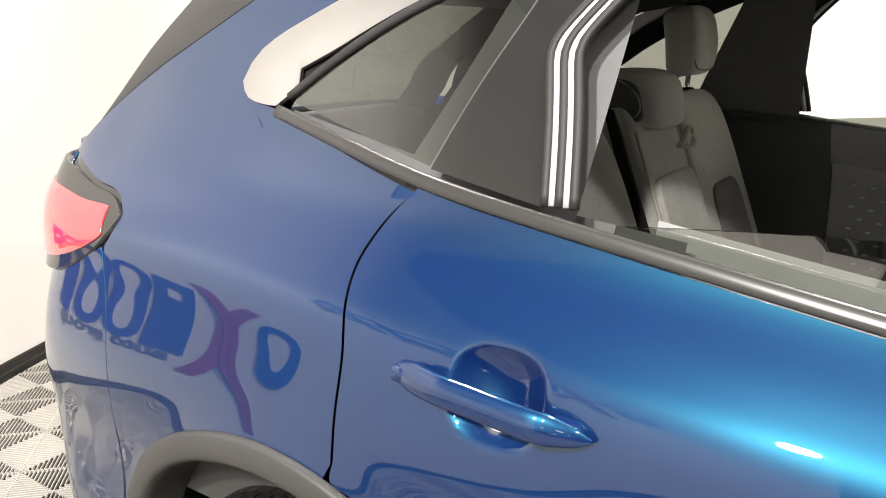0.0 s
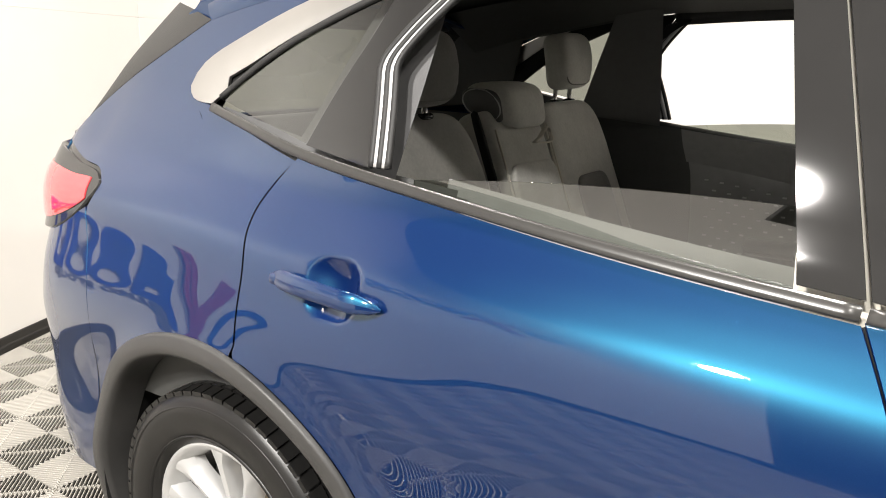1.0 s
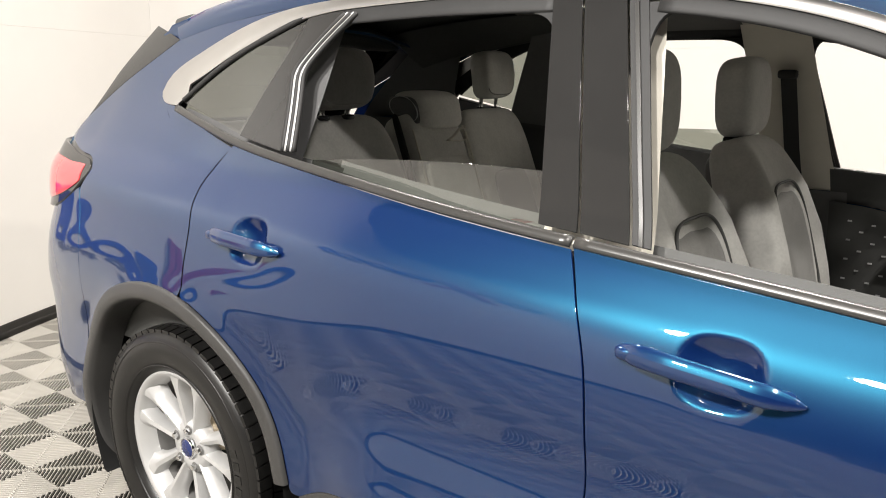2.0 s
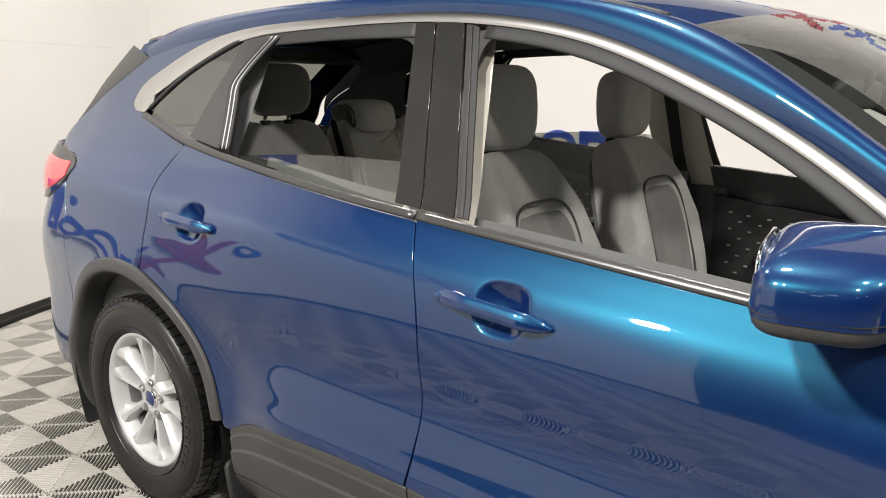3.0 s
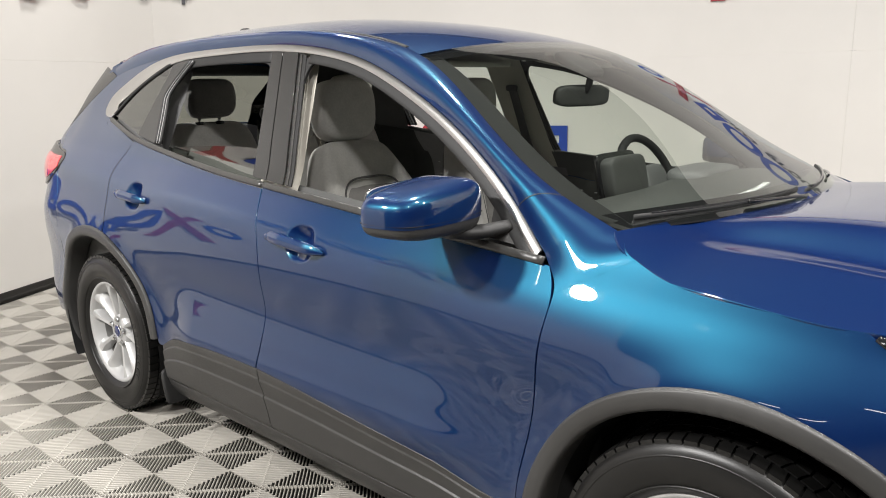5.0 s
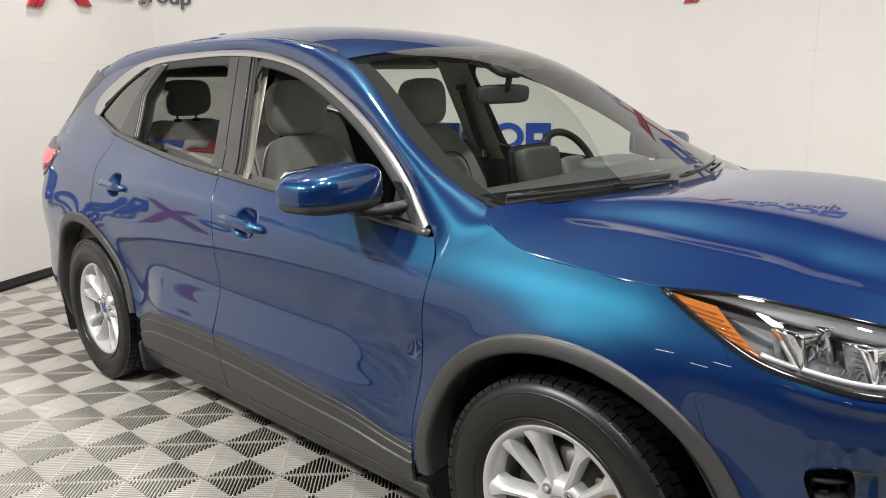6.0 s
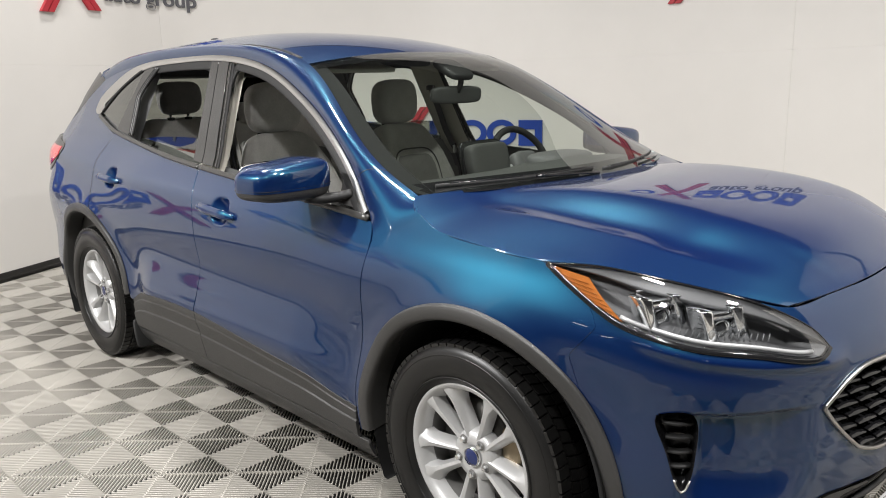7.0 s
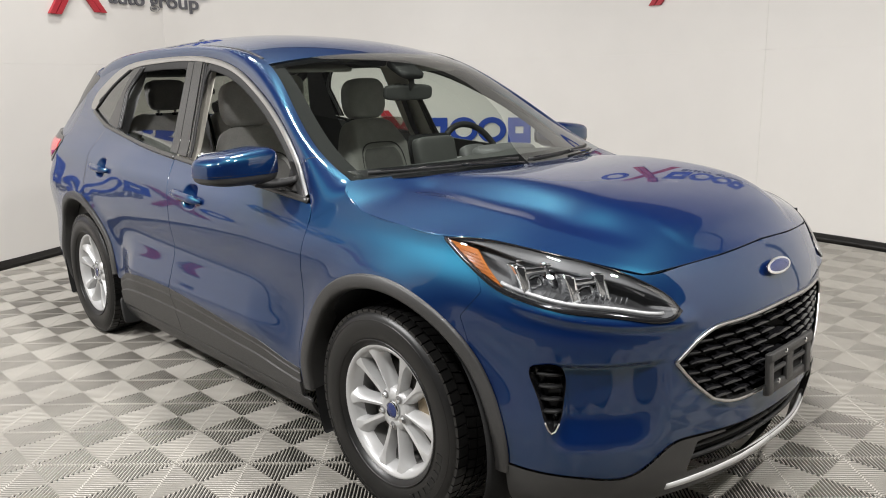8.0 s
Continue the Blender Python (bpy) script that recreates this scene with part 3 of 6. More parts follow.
# ---- signs on the wall: rings, crossed bars and blocks, with a small line of words ----
def wall_sign(d, z, group):
    """A raised sign that starts d metres along the wall (it runs on clockwise) with its letter row's foot at z."""
    p = on_wall(d, z, 0)
    sign = thing("wall_sign", "blue and red raised wall sign with a grey line below", "sign", tuple(p), group)

    def plate(name, outline, holes, mat, depth=0.016):
        bm = bmesh.new()
        loops = [outline] + holes
        es = []
        for lp in loops:
            vs = [bm.verts.new((u, v, 0)) for u, v in lp]
            es += [bm.edges.new((vs[i], vs[(i + 1) % len(vs)])) for i in range(len(vs))]
        bmesh.ops.triangle_fill(bm, edges=es, use_beauty=True, use_dissolve=False)
        r = bmesh.ops.extrude_face_region(bm, geom=list(bm.faces))
        for v in [x for x in r["geom"] if isinstance(x, bmesh.types.BMVert)]:
            v.co.z = depth
        for v in bm.verts:
            q = on_wall(d + v.co.x, z + v.co.y, 0.003 + v.co.z)
            v.co = Vector(q)
        bmesh.ops.recalc_face_normals(bm, faces=bm.faces)
        return part(name, bm, mat, sign, smooth=False)

    def oval(cu, cv, ru, rv, n=28):
        return [(cu + ru * math.cos(2 * math.pi * k / n), cv + rv * math.sin(2 * math.pi * k / n)) for k in range(n)]
    for cu in (0.19, 1.33, 1.66):
        plate("ring", oval(cu, 0.135, 0.165, 0.14), [oval(cu, 0.135, 0.100, 0.080)], BLUEMARK)
    for u0, u1 in ((0.86, 1.14), (1.85, 2.11)):
        plate("block", [(u0, 0.0), (u1, 0.0), (u1, 0.27), (u0, 0.27)], [[(u0 + 0.08, 0.10), (u1 - 0.08, 0.10), (u1 - 0.08, 0.175), (u0 + 0.08, 0.175)]], BLUEMARK)
    for k in (0, 1):
        o = 0.065 * k
        plate("slanting_bar", [(0.30 + o, -0.24), (0.355 + o, -0.24), (0.82 + o, 0.42), (0.765 + o, 0.42)], [], REDMARK, 0.026)
        plate("slanting_bar", [(0.78 + o, -0.20), (0.84 + o, -0.20), (0.40 + o, 0.36), (0.34 + o, 0.36)], [], REDMARK, 0.020)
    # the small line of words, letter by letter
    def letters(body):
        text = bpy.data.curves.new("small_letter", "FONT")
        text.body, text.size, text.extrude, text.offset = body, 0.18, 0.006, 0.003
        holder = new("small_letter", text)
        me = bpy.data.meshes.new_from_object(holder)
        bpy.data.objects.remove(holder)
        return me, min(v.co.x for v in me.vertices), max(v.co.x for v in me.vertices)
    line = "auto group"
    _, first, last = letters(line)
    for k, ch in enumerate(line):
        if ch == " ":
            continue
        me, _, right = letters(ch)
        shift = letters(line[:k + 1])[2] - right
        for v in me.vertices:
            v.co = Vector(on_wall(d + 0.95 + (v.co.x + shift - first) / (last - first) * 1.05, z - 0.105 + v.co.y, 0.010 + v.co.z))
        me.materials.append(GREYMARK)
        letter = new("small_letter", me)
        letter.parent, letter.matrix_parent_inverse = sign, sign.matrix_basis.inverted()
        letter["label"] = "grey raised letter"
    return sign


SIGNS = [(0.82, 2.26), (7.47, 2.30), (27.4, 2.28), (4.38, 0.72), (wall_at(-2.07, -3.12), 0.75)]
for sd, sz in SIGNS:
    wall_sign(sd, sz, "signs round the booth")


# ---- the car ----
car = thing("car", "dark metallic blue compact SUV with grey cladding and lowered windows", "car")
SIDES = (False, True)  # the right-hand side, and its mirror image


def panel(name, b, t, l_, r, material, parent, label="", off=0.0, mirror=False, rim=0.012):
    """A skin panel bounded by four lines of (s, z)."""
    g = coons(b, t, l_, r)
    n = skin_normal(g[..., 0], g[..., 1])
    return sheet(name, skin(g[..., 0], g[..., 1], off), material, parent, label, n, rim, mirror=mirror)


def flipped(p):
    return np.asarray(p) * (1, -1, 1)


def on_skin(pts, off=0.0, mirror=False):
    p = np.asarray(pts, float)
    q, n = skin(p[:, 0], p[:, 1], off), skin_normal(p[:, 0], p[:, 1])
    return (flipped(q), flipped(n)) if mirror else (q, n)


def moulding(name, pts, width, height, material, parent, label="", off=0.0, mirror=False):
    q, n = on_skin(pts, off, mirror)
    return part(name, strip_mesh(q, n, width, height), material, parent, label)


def arc(c, r, a0, a1, n):
    w = np.radians(np.linspace(a0, a1, n))
    return np.stack([c[0] + r * np.cos(w), c[1] + r * np.sin(w)], 1)


GAP = 0.0022
CHROME_LINE = [(-.288, 1.323), (-.275, 1.355), (-.235, 1.388), (-.155, 1.423), (-.03, 1.470), (.131, 1.517), (.33, 1.546), (.70, 1.559), (1.04, 1.556), (1.3, 1.530), (1.5, 1.486), (1.71, 1.406),
               (1.88, 1.325), (2.05, 1.222), (2.186, 1.117), (2.285, 1.035)]
chrome_line = curve(CHROME_LINE, 90)
BELT = [(-.164, 1.292), (.0, 1.256), (.157, 1.222), (.288, 1.201), (.439, 1.181), (.64, 1.157), (.9, 1.130), (1.14, 1.111), (1.5, 1.085), (1.8, 1.063), (2.05, 1.046), (2.285, 1.028)]
belt_z = spline([p[0] for p in BELT], [p[1] for p in BELT])
SEAM_R = [(.124, .855), (.114, .93), (.112, 1.0), (.100, 1.05), (.091, 1.10), (.110, 1.154), (.147, 1.195)]
SEAM_B = [(1.215, .42), (1.212, .50), (1.232, .65), (1.232, .80), (1.220, .92), (1.192, 1.0), (1.150, 1.080)]
SEAM_F = [(2.262, .385), (2.275, .50), (2.312, .69), (2.335, .85), (2.345, .93), (2.318, 1.01)]
CLAD_TOP_R = [(.517, .418), (.58, .452), (.655, .475), (.77, .492), (.95, .503), (1.213, .505)]
CLAD_TOP_F = [(1.217, .505), (1.45, .490), (1.66, .470), (1.87, .450), (2.0, .435), (2.12, .405), (2.262, .385)]
ARCH_R, ARCH_F = 0.488, 0.482
ARCH_C_R, ARCH_C_F = (0.0, 0.352), (2.768, 0.350)


FOOT_LINE = [(2.346, .958), (2.43, 1.002), (2.515, 1.046)]


for mir in SIDES:
    # rear door
    rd = thing("rear_door", "", "")
    rd.parent = car
    tagged(rd, "blue rear door with its window wound half down")
    b = curve(CLAD_TOP_R, 170)
    t = np.stack([np.linspace(.147, 1.148, 170), belt_z(np.linspace(.147, 1.148, 170)) - 0.026], 1)
    ang = arc(ARCH_C_R, ARCH_R + 0.004, 8, 76, 24)
    l_ = chain(140, np.vstack([[(.517, .418)], ang[::1]])[:12], np.vstack([ang[11:], [(.120, .855)]]), [(.120, .855)] + SEAM_R[1:6] + [tuple(t[0])])
    r = curve([(1.213, .505)] + SEAM_B[2:-1] + [tuple(t[-1])], 140)
    l_[0], r[0] = b[0], b[-1]
    panel("door_skin", b, t, l_ + (GAP, 0), r - (GAP, 0), PAINT, rd, mirror=mir)
    # front door
    fd = thing("front_door", "", "")
    fd.parent = car
    tagged(fd, "blue front door with its window wound down")
    b = curve(CLAD_TOP_F, 180)
    t = np.stack([np.linspace(1.148, 2.318, 180), belt_z(np.linspace(1.148, 2.318, 180)) - 0.022], 1)
    l_ = curve([(1.217, .505)] + SEAM_B[2:-1] + [tuple(t[0])], 140)
    r = curve(SEAM_F[:-1] + [(2.336, .970), tuple(t[-1])], 140)
    panel("door_skin", b, t, l_ + (GAP, 0), r - (GAP, 0), PAINT, fd, mirror=mir)
    # fender
    b = chain(90, [(2.266, .30), (2.286, .36)], arc(ARCH_C_F, ARCH_F, 178, 42, 30))
    t = chain(90, FOOT_LINE, [(2.515, 1.046), (2.60, 1.012), (2.79, .988), (2.985, .977)])
    l_ = curve([(2.266, .30)] + SEAM_F[:-1] + [tuple(t[0])], 60)
    r = chain(60, [tuple(b[-1]), (3.095, .765)], [(3.095, .765), (3.160, .843)], [(3.160, .843), (3.131, .891), (3.058, .930), (2.985, .977)])
    panel("fender", b, t, l_ + (GAP, 0), r, PAINT, car, "blue front fender", mirror=mir)
    # rear quarter and the pillar above it
    t = chain(100, [(-.90, 1.176), (-.70, 1.228), (-.48, 1.285), (-.288, 1.322)], [(-.288, 1.322), (-.25, 1.298), (-.184, 1.283)], [(-.184, 1.283), (-.02, 1.236), (.147, 1.192)])
    b = arc(ARCH_C_R, ARCH_R, 196, 76, 100)
    l_ = chain(72, [tuple(b[0]), (-.443, .713), (-.425, .860), (-.445, .950), (-.472, 1.040)], [(-.472, 1.040), (-.455, 1.072), (-.450, 1.098)], [(-.450, 1.098), (-.50, 1.125), (-.59, 1.136), (-.72, 1.154), (-.90, 1.176)])
    r = curve([(.120, .852)] + SEAM_R[1:6] + [(.147, 1.192)], 72)
    b[-1] = (.120, .855)
    panel("quarter_panel", b, t, l_, r - (GAP, 0), PAINT, car, "blue rear quarter panel", mirror=mir, rim=0.0)
    b = curve([(-.90, 1.164), (-.70, 1.216), (-.48, 1.273), (-.288, 1.312)], 24)
    r = np.vstack([[(-.288, 1.312)], chrome_line[1:22]])
    t = curve([(-.28, 1.470), (-.12, 1.500), (.0, 1.515), tuple(r[-1])], 24)
    l_ = curve([(-.90, 1.164), (-.78, 1.252), (-.65, 1.318), (-.50, 1.376), (-.28, 1.470)], 22)
    panel("rear_pillar", b, t, l_, r, PAINT, car, "blue rear pillar", off=-0.0006, mirror=mir, rim=0.0)
    # rear bumper corner and tailgate side
    b = curve([(S_TAIL, .30), (-1.0, .30), (-.47, .36)], 80)
    t = curve([(S_TAIL, .96), (-1.0, .955), (-.75, .955), (-.68, .962), (-.60, .986), (-.528, 1.020), (-.475, 1.043)], 80)
    l_ = curve([(S_TAIL, .30), (S_TAIL, .96)], 60)
    r = curve([(-.47, .36), (-.470, .56), (-.443, .713), (-.425, .860), (-.445, .950), (-.475, 1.043)], 60)
    panel("rear_bumper", b, t, l_, r - (GAP, 0), PAINT, car, "blue rear bumper", mirror=mir)
    b = curve([(S_TAIL, .96), (-1.05, .955), (-.84, .95)], 20)
    t = curve([(S_TAIL, 1.20), (-1.05, 1.19), (-.90, 1.172)], 20)
    panel("tailgate", b, t, curve([(S_TAIL, .96), (S_TAIL, 1.20)], 12), curve([(-.84, .95), (-.88, 1.05), (-.90, 1.172)], 12), PAINT, car, mirror=mir)

# roof: the side rail strips, the ditch mouldings and the roof between them
roof_mid = spline([-.42, -.1, .3, .7, 1.1, 1.45, 1.74], [1.590, 1.635, 1.665, 1.675, 1.662, 1.613, 1.537])
WS_TOP, WS_FOOT = np.array((1.665, -.572, 1.506)), np.array((2.432, -.731, 1.088))
ditch = curve([(-.33, -.49, 1.530), (-.1, -.515, 1.572), (.4, -.53, 1.603), (.9, -.53, 1.605), (1.3, -.545, 1.582), tuple(WS_TOP), (1.95, -.646, 1.350), (2.22, -.712, 1.181), tuple(WS_FOOT)], 90)
rail_lo = np.vstack([on_skin(curve([(-.28, 1.470), (-.12, 1.500), (.0, 1.515)], 12))[0][:-1],
                     on_skin(np.vstack([chrome_line[22:], [(2.296, 1.028)]]))[0]])
rail_lo = curve(np.vstack([rail_lo[:-1:4], rail_lo[-1:]]), 90)
out_n = np.array((0, -0.75, 0.66))
rows = []
for v in np.linspace(0, 1, 9):
    q = rail_lo * (1 - v) + ditch * v
    bulge = 0.030 * 4 * v * (1 - v)
    rows.append(q + out_n * bulge)
for mir in SIDES:
    sheet("roof_rail", np.array(rows), PAINT, car, "blue roof side rail and windscreen pillar", mirror=mir, rim=0.006, away=(1.0, -0.2, 1.0))
    dl = ditch[:61]
    q = flipped(dl) if mir else dl
    part("roof_moulding", strip_mesh(q + (0, 0, 0.001), np.tile((0, 0.12 if mir else -0.12, 0.99), (61, 1)), 0.016, 0.004), MATTE, car, "black roof ditch moulding")
# the foot of the windscreen pillar flows on into the fender
end = np.array([r_[-1] for r_ in rows])
fl = curve(FOOT_LINE, len(end))
to = skin(fl[:, 0], fl[:, 1])
bend = np.linspace(0, 1, len(end))
lead_in = end - np.array([r_[-8] for r_ in rows])
lead_in = lead_in / np.linalg.norm(lead_in, axis=1, keepdims=True) * bend[:, None] + (to - end) / np.linalg.norm(to - end, axis=1, keepdims=True) * (1 - bend[:, None])
lead_in /= np.linalg.norm(lead_in, axis=1, keepdims=True)
ds_, dz_ = 0.004 + 0.016 * bend, -0.020 + 0.012 * bend
lead_out = skin(fl[:, 0] + ds_, fl[:, 1] + dz_) - to
lead_out /= np.linalg.norm(lead_out, axis=1, keepdims=True)
span = np.linalg.norm(to - end, axis=1, keepdims=True)
foot_rows = []
for h in np.linspace(0, 1, 13):
    foot_rows.append((2 * h ** 3 - 3 * h ** 2 + 1) * end + (h ** 3 - 2 * h ** 2 + h) * span * lead_in + (3 * h ** 2 - 2 * h ** 3) * to + (h ** 3 - h ** 2) * span * lead_out)
foot_rows.append(skin(fl[:, 0] + ds_ * 0.4, fl[:, 1] + dz_ * 0.4, 0.0007))
rail_n = grid_normals(np.array(rows))[:, -2]
rail_n *= np.sign(np.sum(rail_n * out_n, axis=1, keepdims=True))
skin_n = skin_normal(fl[:, 0], fl[:, 1])
foot_n = np.array([rail_n * (1 - h) + skin_n * h for h in np.append(step(np.linspace(0, 1, 13), 0, 1), 1.0)])
foot_n /= np.linalg.norm(foot_n, axis=2, keepdims=True)
k_seam = int(np.argmin(np.abs(rows[0][:, 0] - 2.19)))
for mir in SIDES:
    line = np.array([r_[k_seam] for r_ in rows])
    part("pillar_seam", strip_mesh(flipped(line) if mir else line, np.tile(out_n * ((1, -1, 1) if mir else (1, 1, 1)), (len(line), 1)), 0.0035, 0.0008), MATTE, car)
    sheet("pillar_foot", np.array(foot_rows), PAINT, car, "blue fender top at the pillar foot", normals=foot_n, mirror=mir, rim=0.0)
u = np.linspace(-1, 1, 31)
roof_rows = []
K_HEAD = int(np.argmin(np.linalg.norm(ditch - WS_TOP, axis=1)))
for k in range(0, K_HEAD + 1):
    x0, y0, z0 = ditch[k]
    zc = float(roof_mid(x0 + 0.03))
    lead = 0.10 * step(x0, 1.1, 1.66)
    roof_rows.append([(x0 + lead * (1 - w * w), y0 * -w * 1.0, z0 + (zc - z0) * (1 - abs(w) ** 2.4)) for w in u])
sheet("roof", np.array(roof_rows), PAINT, car, "blue roof skin", rim=0.004, away=(1, 0, 0.5))

# windshield, cowl and hood
head_line = np.array(roof_rows[-1])
n = len(u)
ws_side = curve(ditch[K_HEAD::3], 25)
ws_side[0], ws_side[-1] = ditch[K_HEAD], WS_FOOT
ws_foot = np.stack([WS_FOOT[0] + 0.20 * (1 - u * u), WS_FOOT[1] * -u, WS_FOOT[2] + 0.005 * (1 - u * u)], 1)
ws = coons(head_line, ws_foot, ws_side, flipped(ws_side))
v = np.linspace(0, 1, 25)[:, None, None]
ws = ws + 0.030 * 4 * v * (1 - v) * (1 - u ** 4)[None, :, None] * np.array((0.5, 0, 0.85))
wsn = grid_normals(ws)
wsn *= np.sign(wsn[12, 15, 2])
# shading normals laid flatter than the glass, to shift what it mirrors
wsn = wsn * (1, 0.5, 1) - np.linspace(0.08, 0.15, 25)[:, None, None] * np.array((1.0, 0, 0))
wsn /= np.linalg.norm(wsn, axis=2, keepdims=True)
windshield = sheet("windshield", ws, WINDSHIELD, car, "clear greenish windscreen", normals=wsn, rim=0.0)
windshield.visible_shadow = False
wn = grid_normals(ws)
if wn[12, 15, 2] < 0:
    wn = -wn
inner = ws - wn * 0.006


def band(name, rows_, material, parent, label=""):
    return sheet(name, np.array(rows_), material, parent, label, rim=0.0)


band("header_band", [inner[0], inner[0] * 0.3 + inner[1] * 0.7, inner[1] * 0.6 + inner[2] * 0.4], BLACK, windshield, "black screen edge")
band("foot_band", [inner[-3], inner[-2], inner[-1]], BLACK, windshield, "black screen edge")
band("side_band", [inner[:, 0], inner[:, 0] * 0.5 + inner[:, 1] * 0.5, inner[:, 1] * 0.85 + inner[:, 2] * 0.15], DARK, windshield)
band("side_band", [inner[:, -1], inner[:, -1] * 0.5 + inner[:, -2] * 0.5, inner[:, -2] * 0.85 + inner[:, -3] * 0.15], DARK, windshield)

HOOD_SIDE = [(2.535, 1.028), (2.60, 1.011), (2.70, 1.000), (2.79, .991), (2.97, .979), (3.12, .982), (3.25, .969), (3.41, .947), (3.56, .919), (3.665, .896)]
HOOD_CORNER = [(2.436, -.742, 1.086), (2.458, -.770, 1.071), (2.492, -.795, 1.052)]
hood_r = curve(np.vstack([HOOD_CORNER, on_skin(HOOD_SIDE)[0]]), 40)
hood_f = on_skin(curve([(3.665, .896), (3.79, .904), (3.96, .914), (4.12, .922), (S_NOSE - 0.001, .926)], 20))[0]
front_line = np.vstack([hood_f, flipped(hood_f[::-1])[1:]])
m = len(front_line)
uu = np.linspace(-1, 1, m)
rear_line = np.stack([hood_r[0][0] + 0.13 * (1 - uu ** 2), hood_r[0][1] * -uu, hood_r[0][2] + 0.014 * (1 - np.abs(uu) ** 2.2)], 1)
hood_g = coons(rear_line, front_line, hood_r, flipped(hood_r))
fy = np.linspace(0, 1, 40)[:, None]
ridge = 0.55 - 0.12 * fy
aw = np.abs(uu)[None, :]
crown = 0.047 * (1 - aw ** 4) * np.sin(np.pi * np.clip(fy, 0, 1) ** 0.72) ** 0.9
crown = crown + 0.010 * (1 - step(aw, ridge + 0.05, ridge + 0.15)) * (1 - fy ** 3) * np.minimum(1, fy * 6)
hood_g[..., 2] += crown * (1 - np.exp(-(1 - fy) * 30)) * (1 - np.exp(-fy * 14))
# a smooth fall of the hood's middle towards the nose, between the two flanks
mid_x, mid_y = hood_g[:, m // 2, 0][:, None], hood_g[..., 1]
fall = spline([2.5, 2.68, 2.85, 3.0, 3.1, 3.2, 3.3, 3.4, 3.5, 3.58, 3.7], [1.096, 1.105, 1.108, 1.103, 1.095, 1.082, 1.062, 1.033, 0.986, 0.936, 0.87])
blend = (1 - step(aw, 0.50, 0.95)) * (1 - np.exp(-fy * 10)) * (1 - step(fy, 0.86, 1.0))
hood_g[..., 2] += blend * (fall(mid_x) - 0.085 * mid_y ** 2 + 0.008 * (1 - step(aw, ridge + 0.05, ridge + 0.15)) - 0.008 - hood_g[..., 2])
# across the hood: a flat middle, a fall beside it, a narrow level shelf and a crease, then the outer slope
drop_u = spline([0, .20, .36, .43, .50, .54, .57, .615], [0, .0001, .0008, .0078, .0370, .0540, .0580, .0585])
shaped = []
for i, row in enumerate(hood_g):
    ends = abs(row[0, 1])
    yc = min(0.617, 0.83 * ends)
    outer_y = np.linspace(-ends, -yc, 16)
    ys = np.concatenate([outer_y[:-1], np.linspace(-yc, yc, 91), -outer_y[::-1][1:]])
    order = np.argsort(row[:, 1])
    xs_, zs_ = (np.interp(ys, row[order, 1], row[order, k]) for k in (0, 2))
    top, low = np.interp(0, ys, zs_), np.interp(-yc, ys, zs_)
    xm = np.interp(0, ys, xs_)
    part_in = min(1.0, i / 5) * (1 - float(step(xm, 3.30, 3.52)))
    inner_y = np.abs(ys) <= yc + 1e-6
    goal = top - (top - low) * drop_u(np.abs(ys) * 0.615 / yc) / 0.0585
    shaped.append(np.stack([xs_, ys, np.where(inner_y, zs_ + part_in * (goal - zs_), zs_)], 1))
hood_g = np.array(shaped)
sheet("hood", hood_g, PAINT, car, "blue sculpted hood", rim=0.014, away=(2.8, 0, 0.2))
cow = np.array([np.stack([WS_FOOT[0] + 0.20 * (1 - uu ** 2) - 0.02, WS_FOOT[1] * -uu, np.full(m, WS_FOOT[2] - 0.006)], 1),
                np.stack([WS_FOOT[0] + 0.20 * (1 - uu ** 2) + 0.03, WS_FOOT[1] * -uu, np.full(m, WS_FOOT[2] - 0.03)], 1),
                rear_line - (-0.03, 0, 0.035)])
sheet("cowl", cow, MATTE, car, "black plastic cowl", rim=0.0, away=(2.5, 0, 0.2))


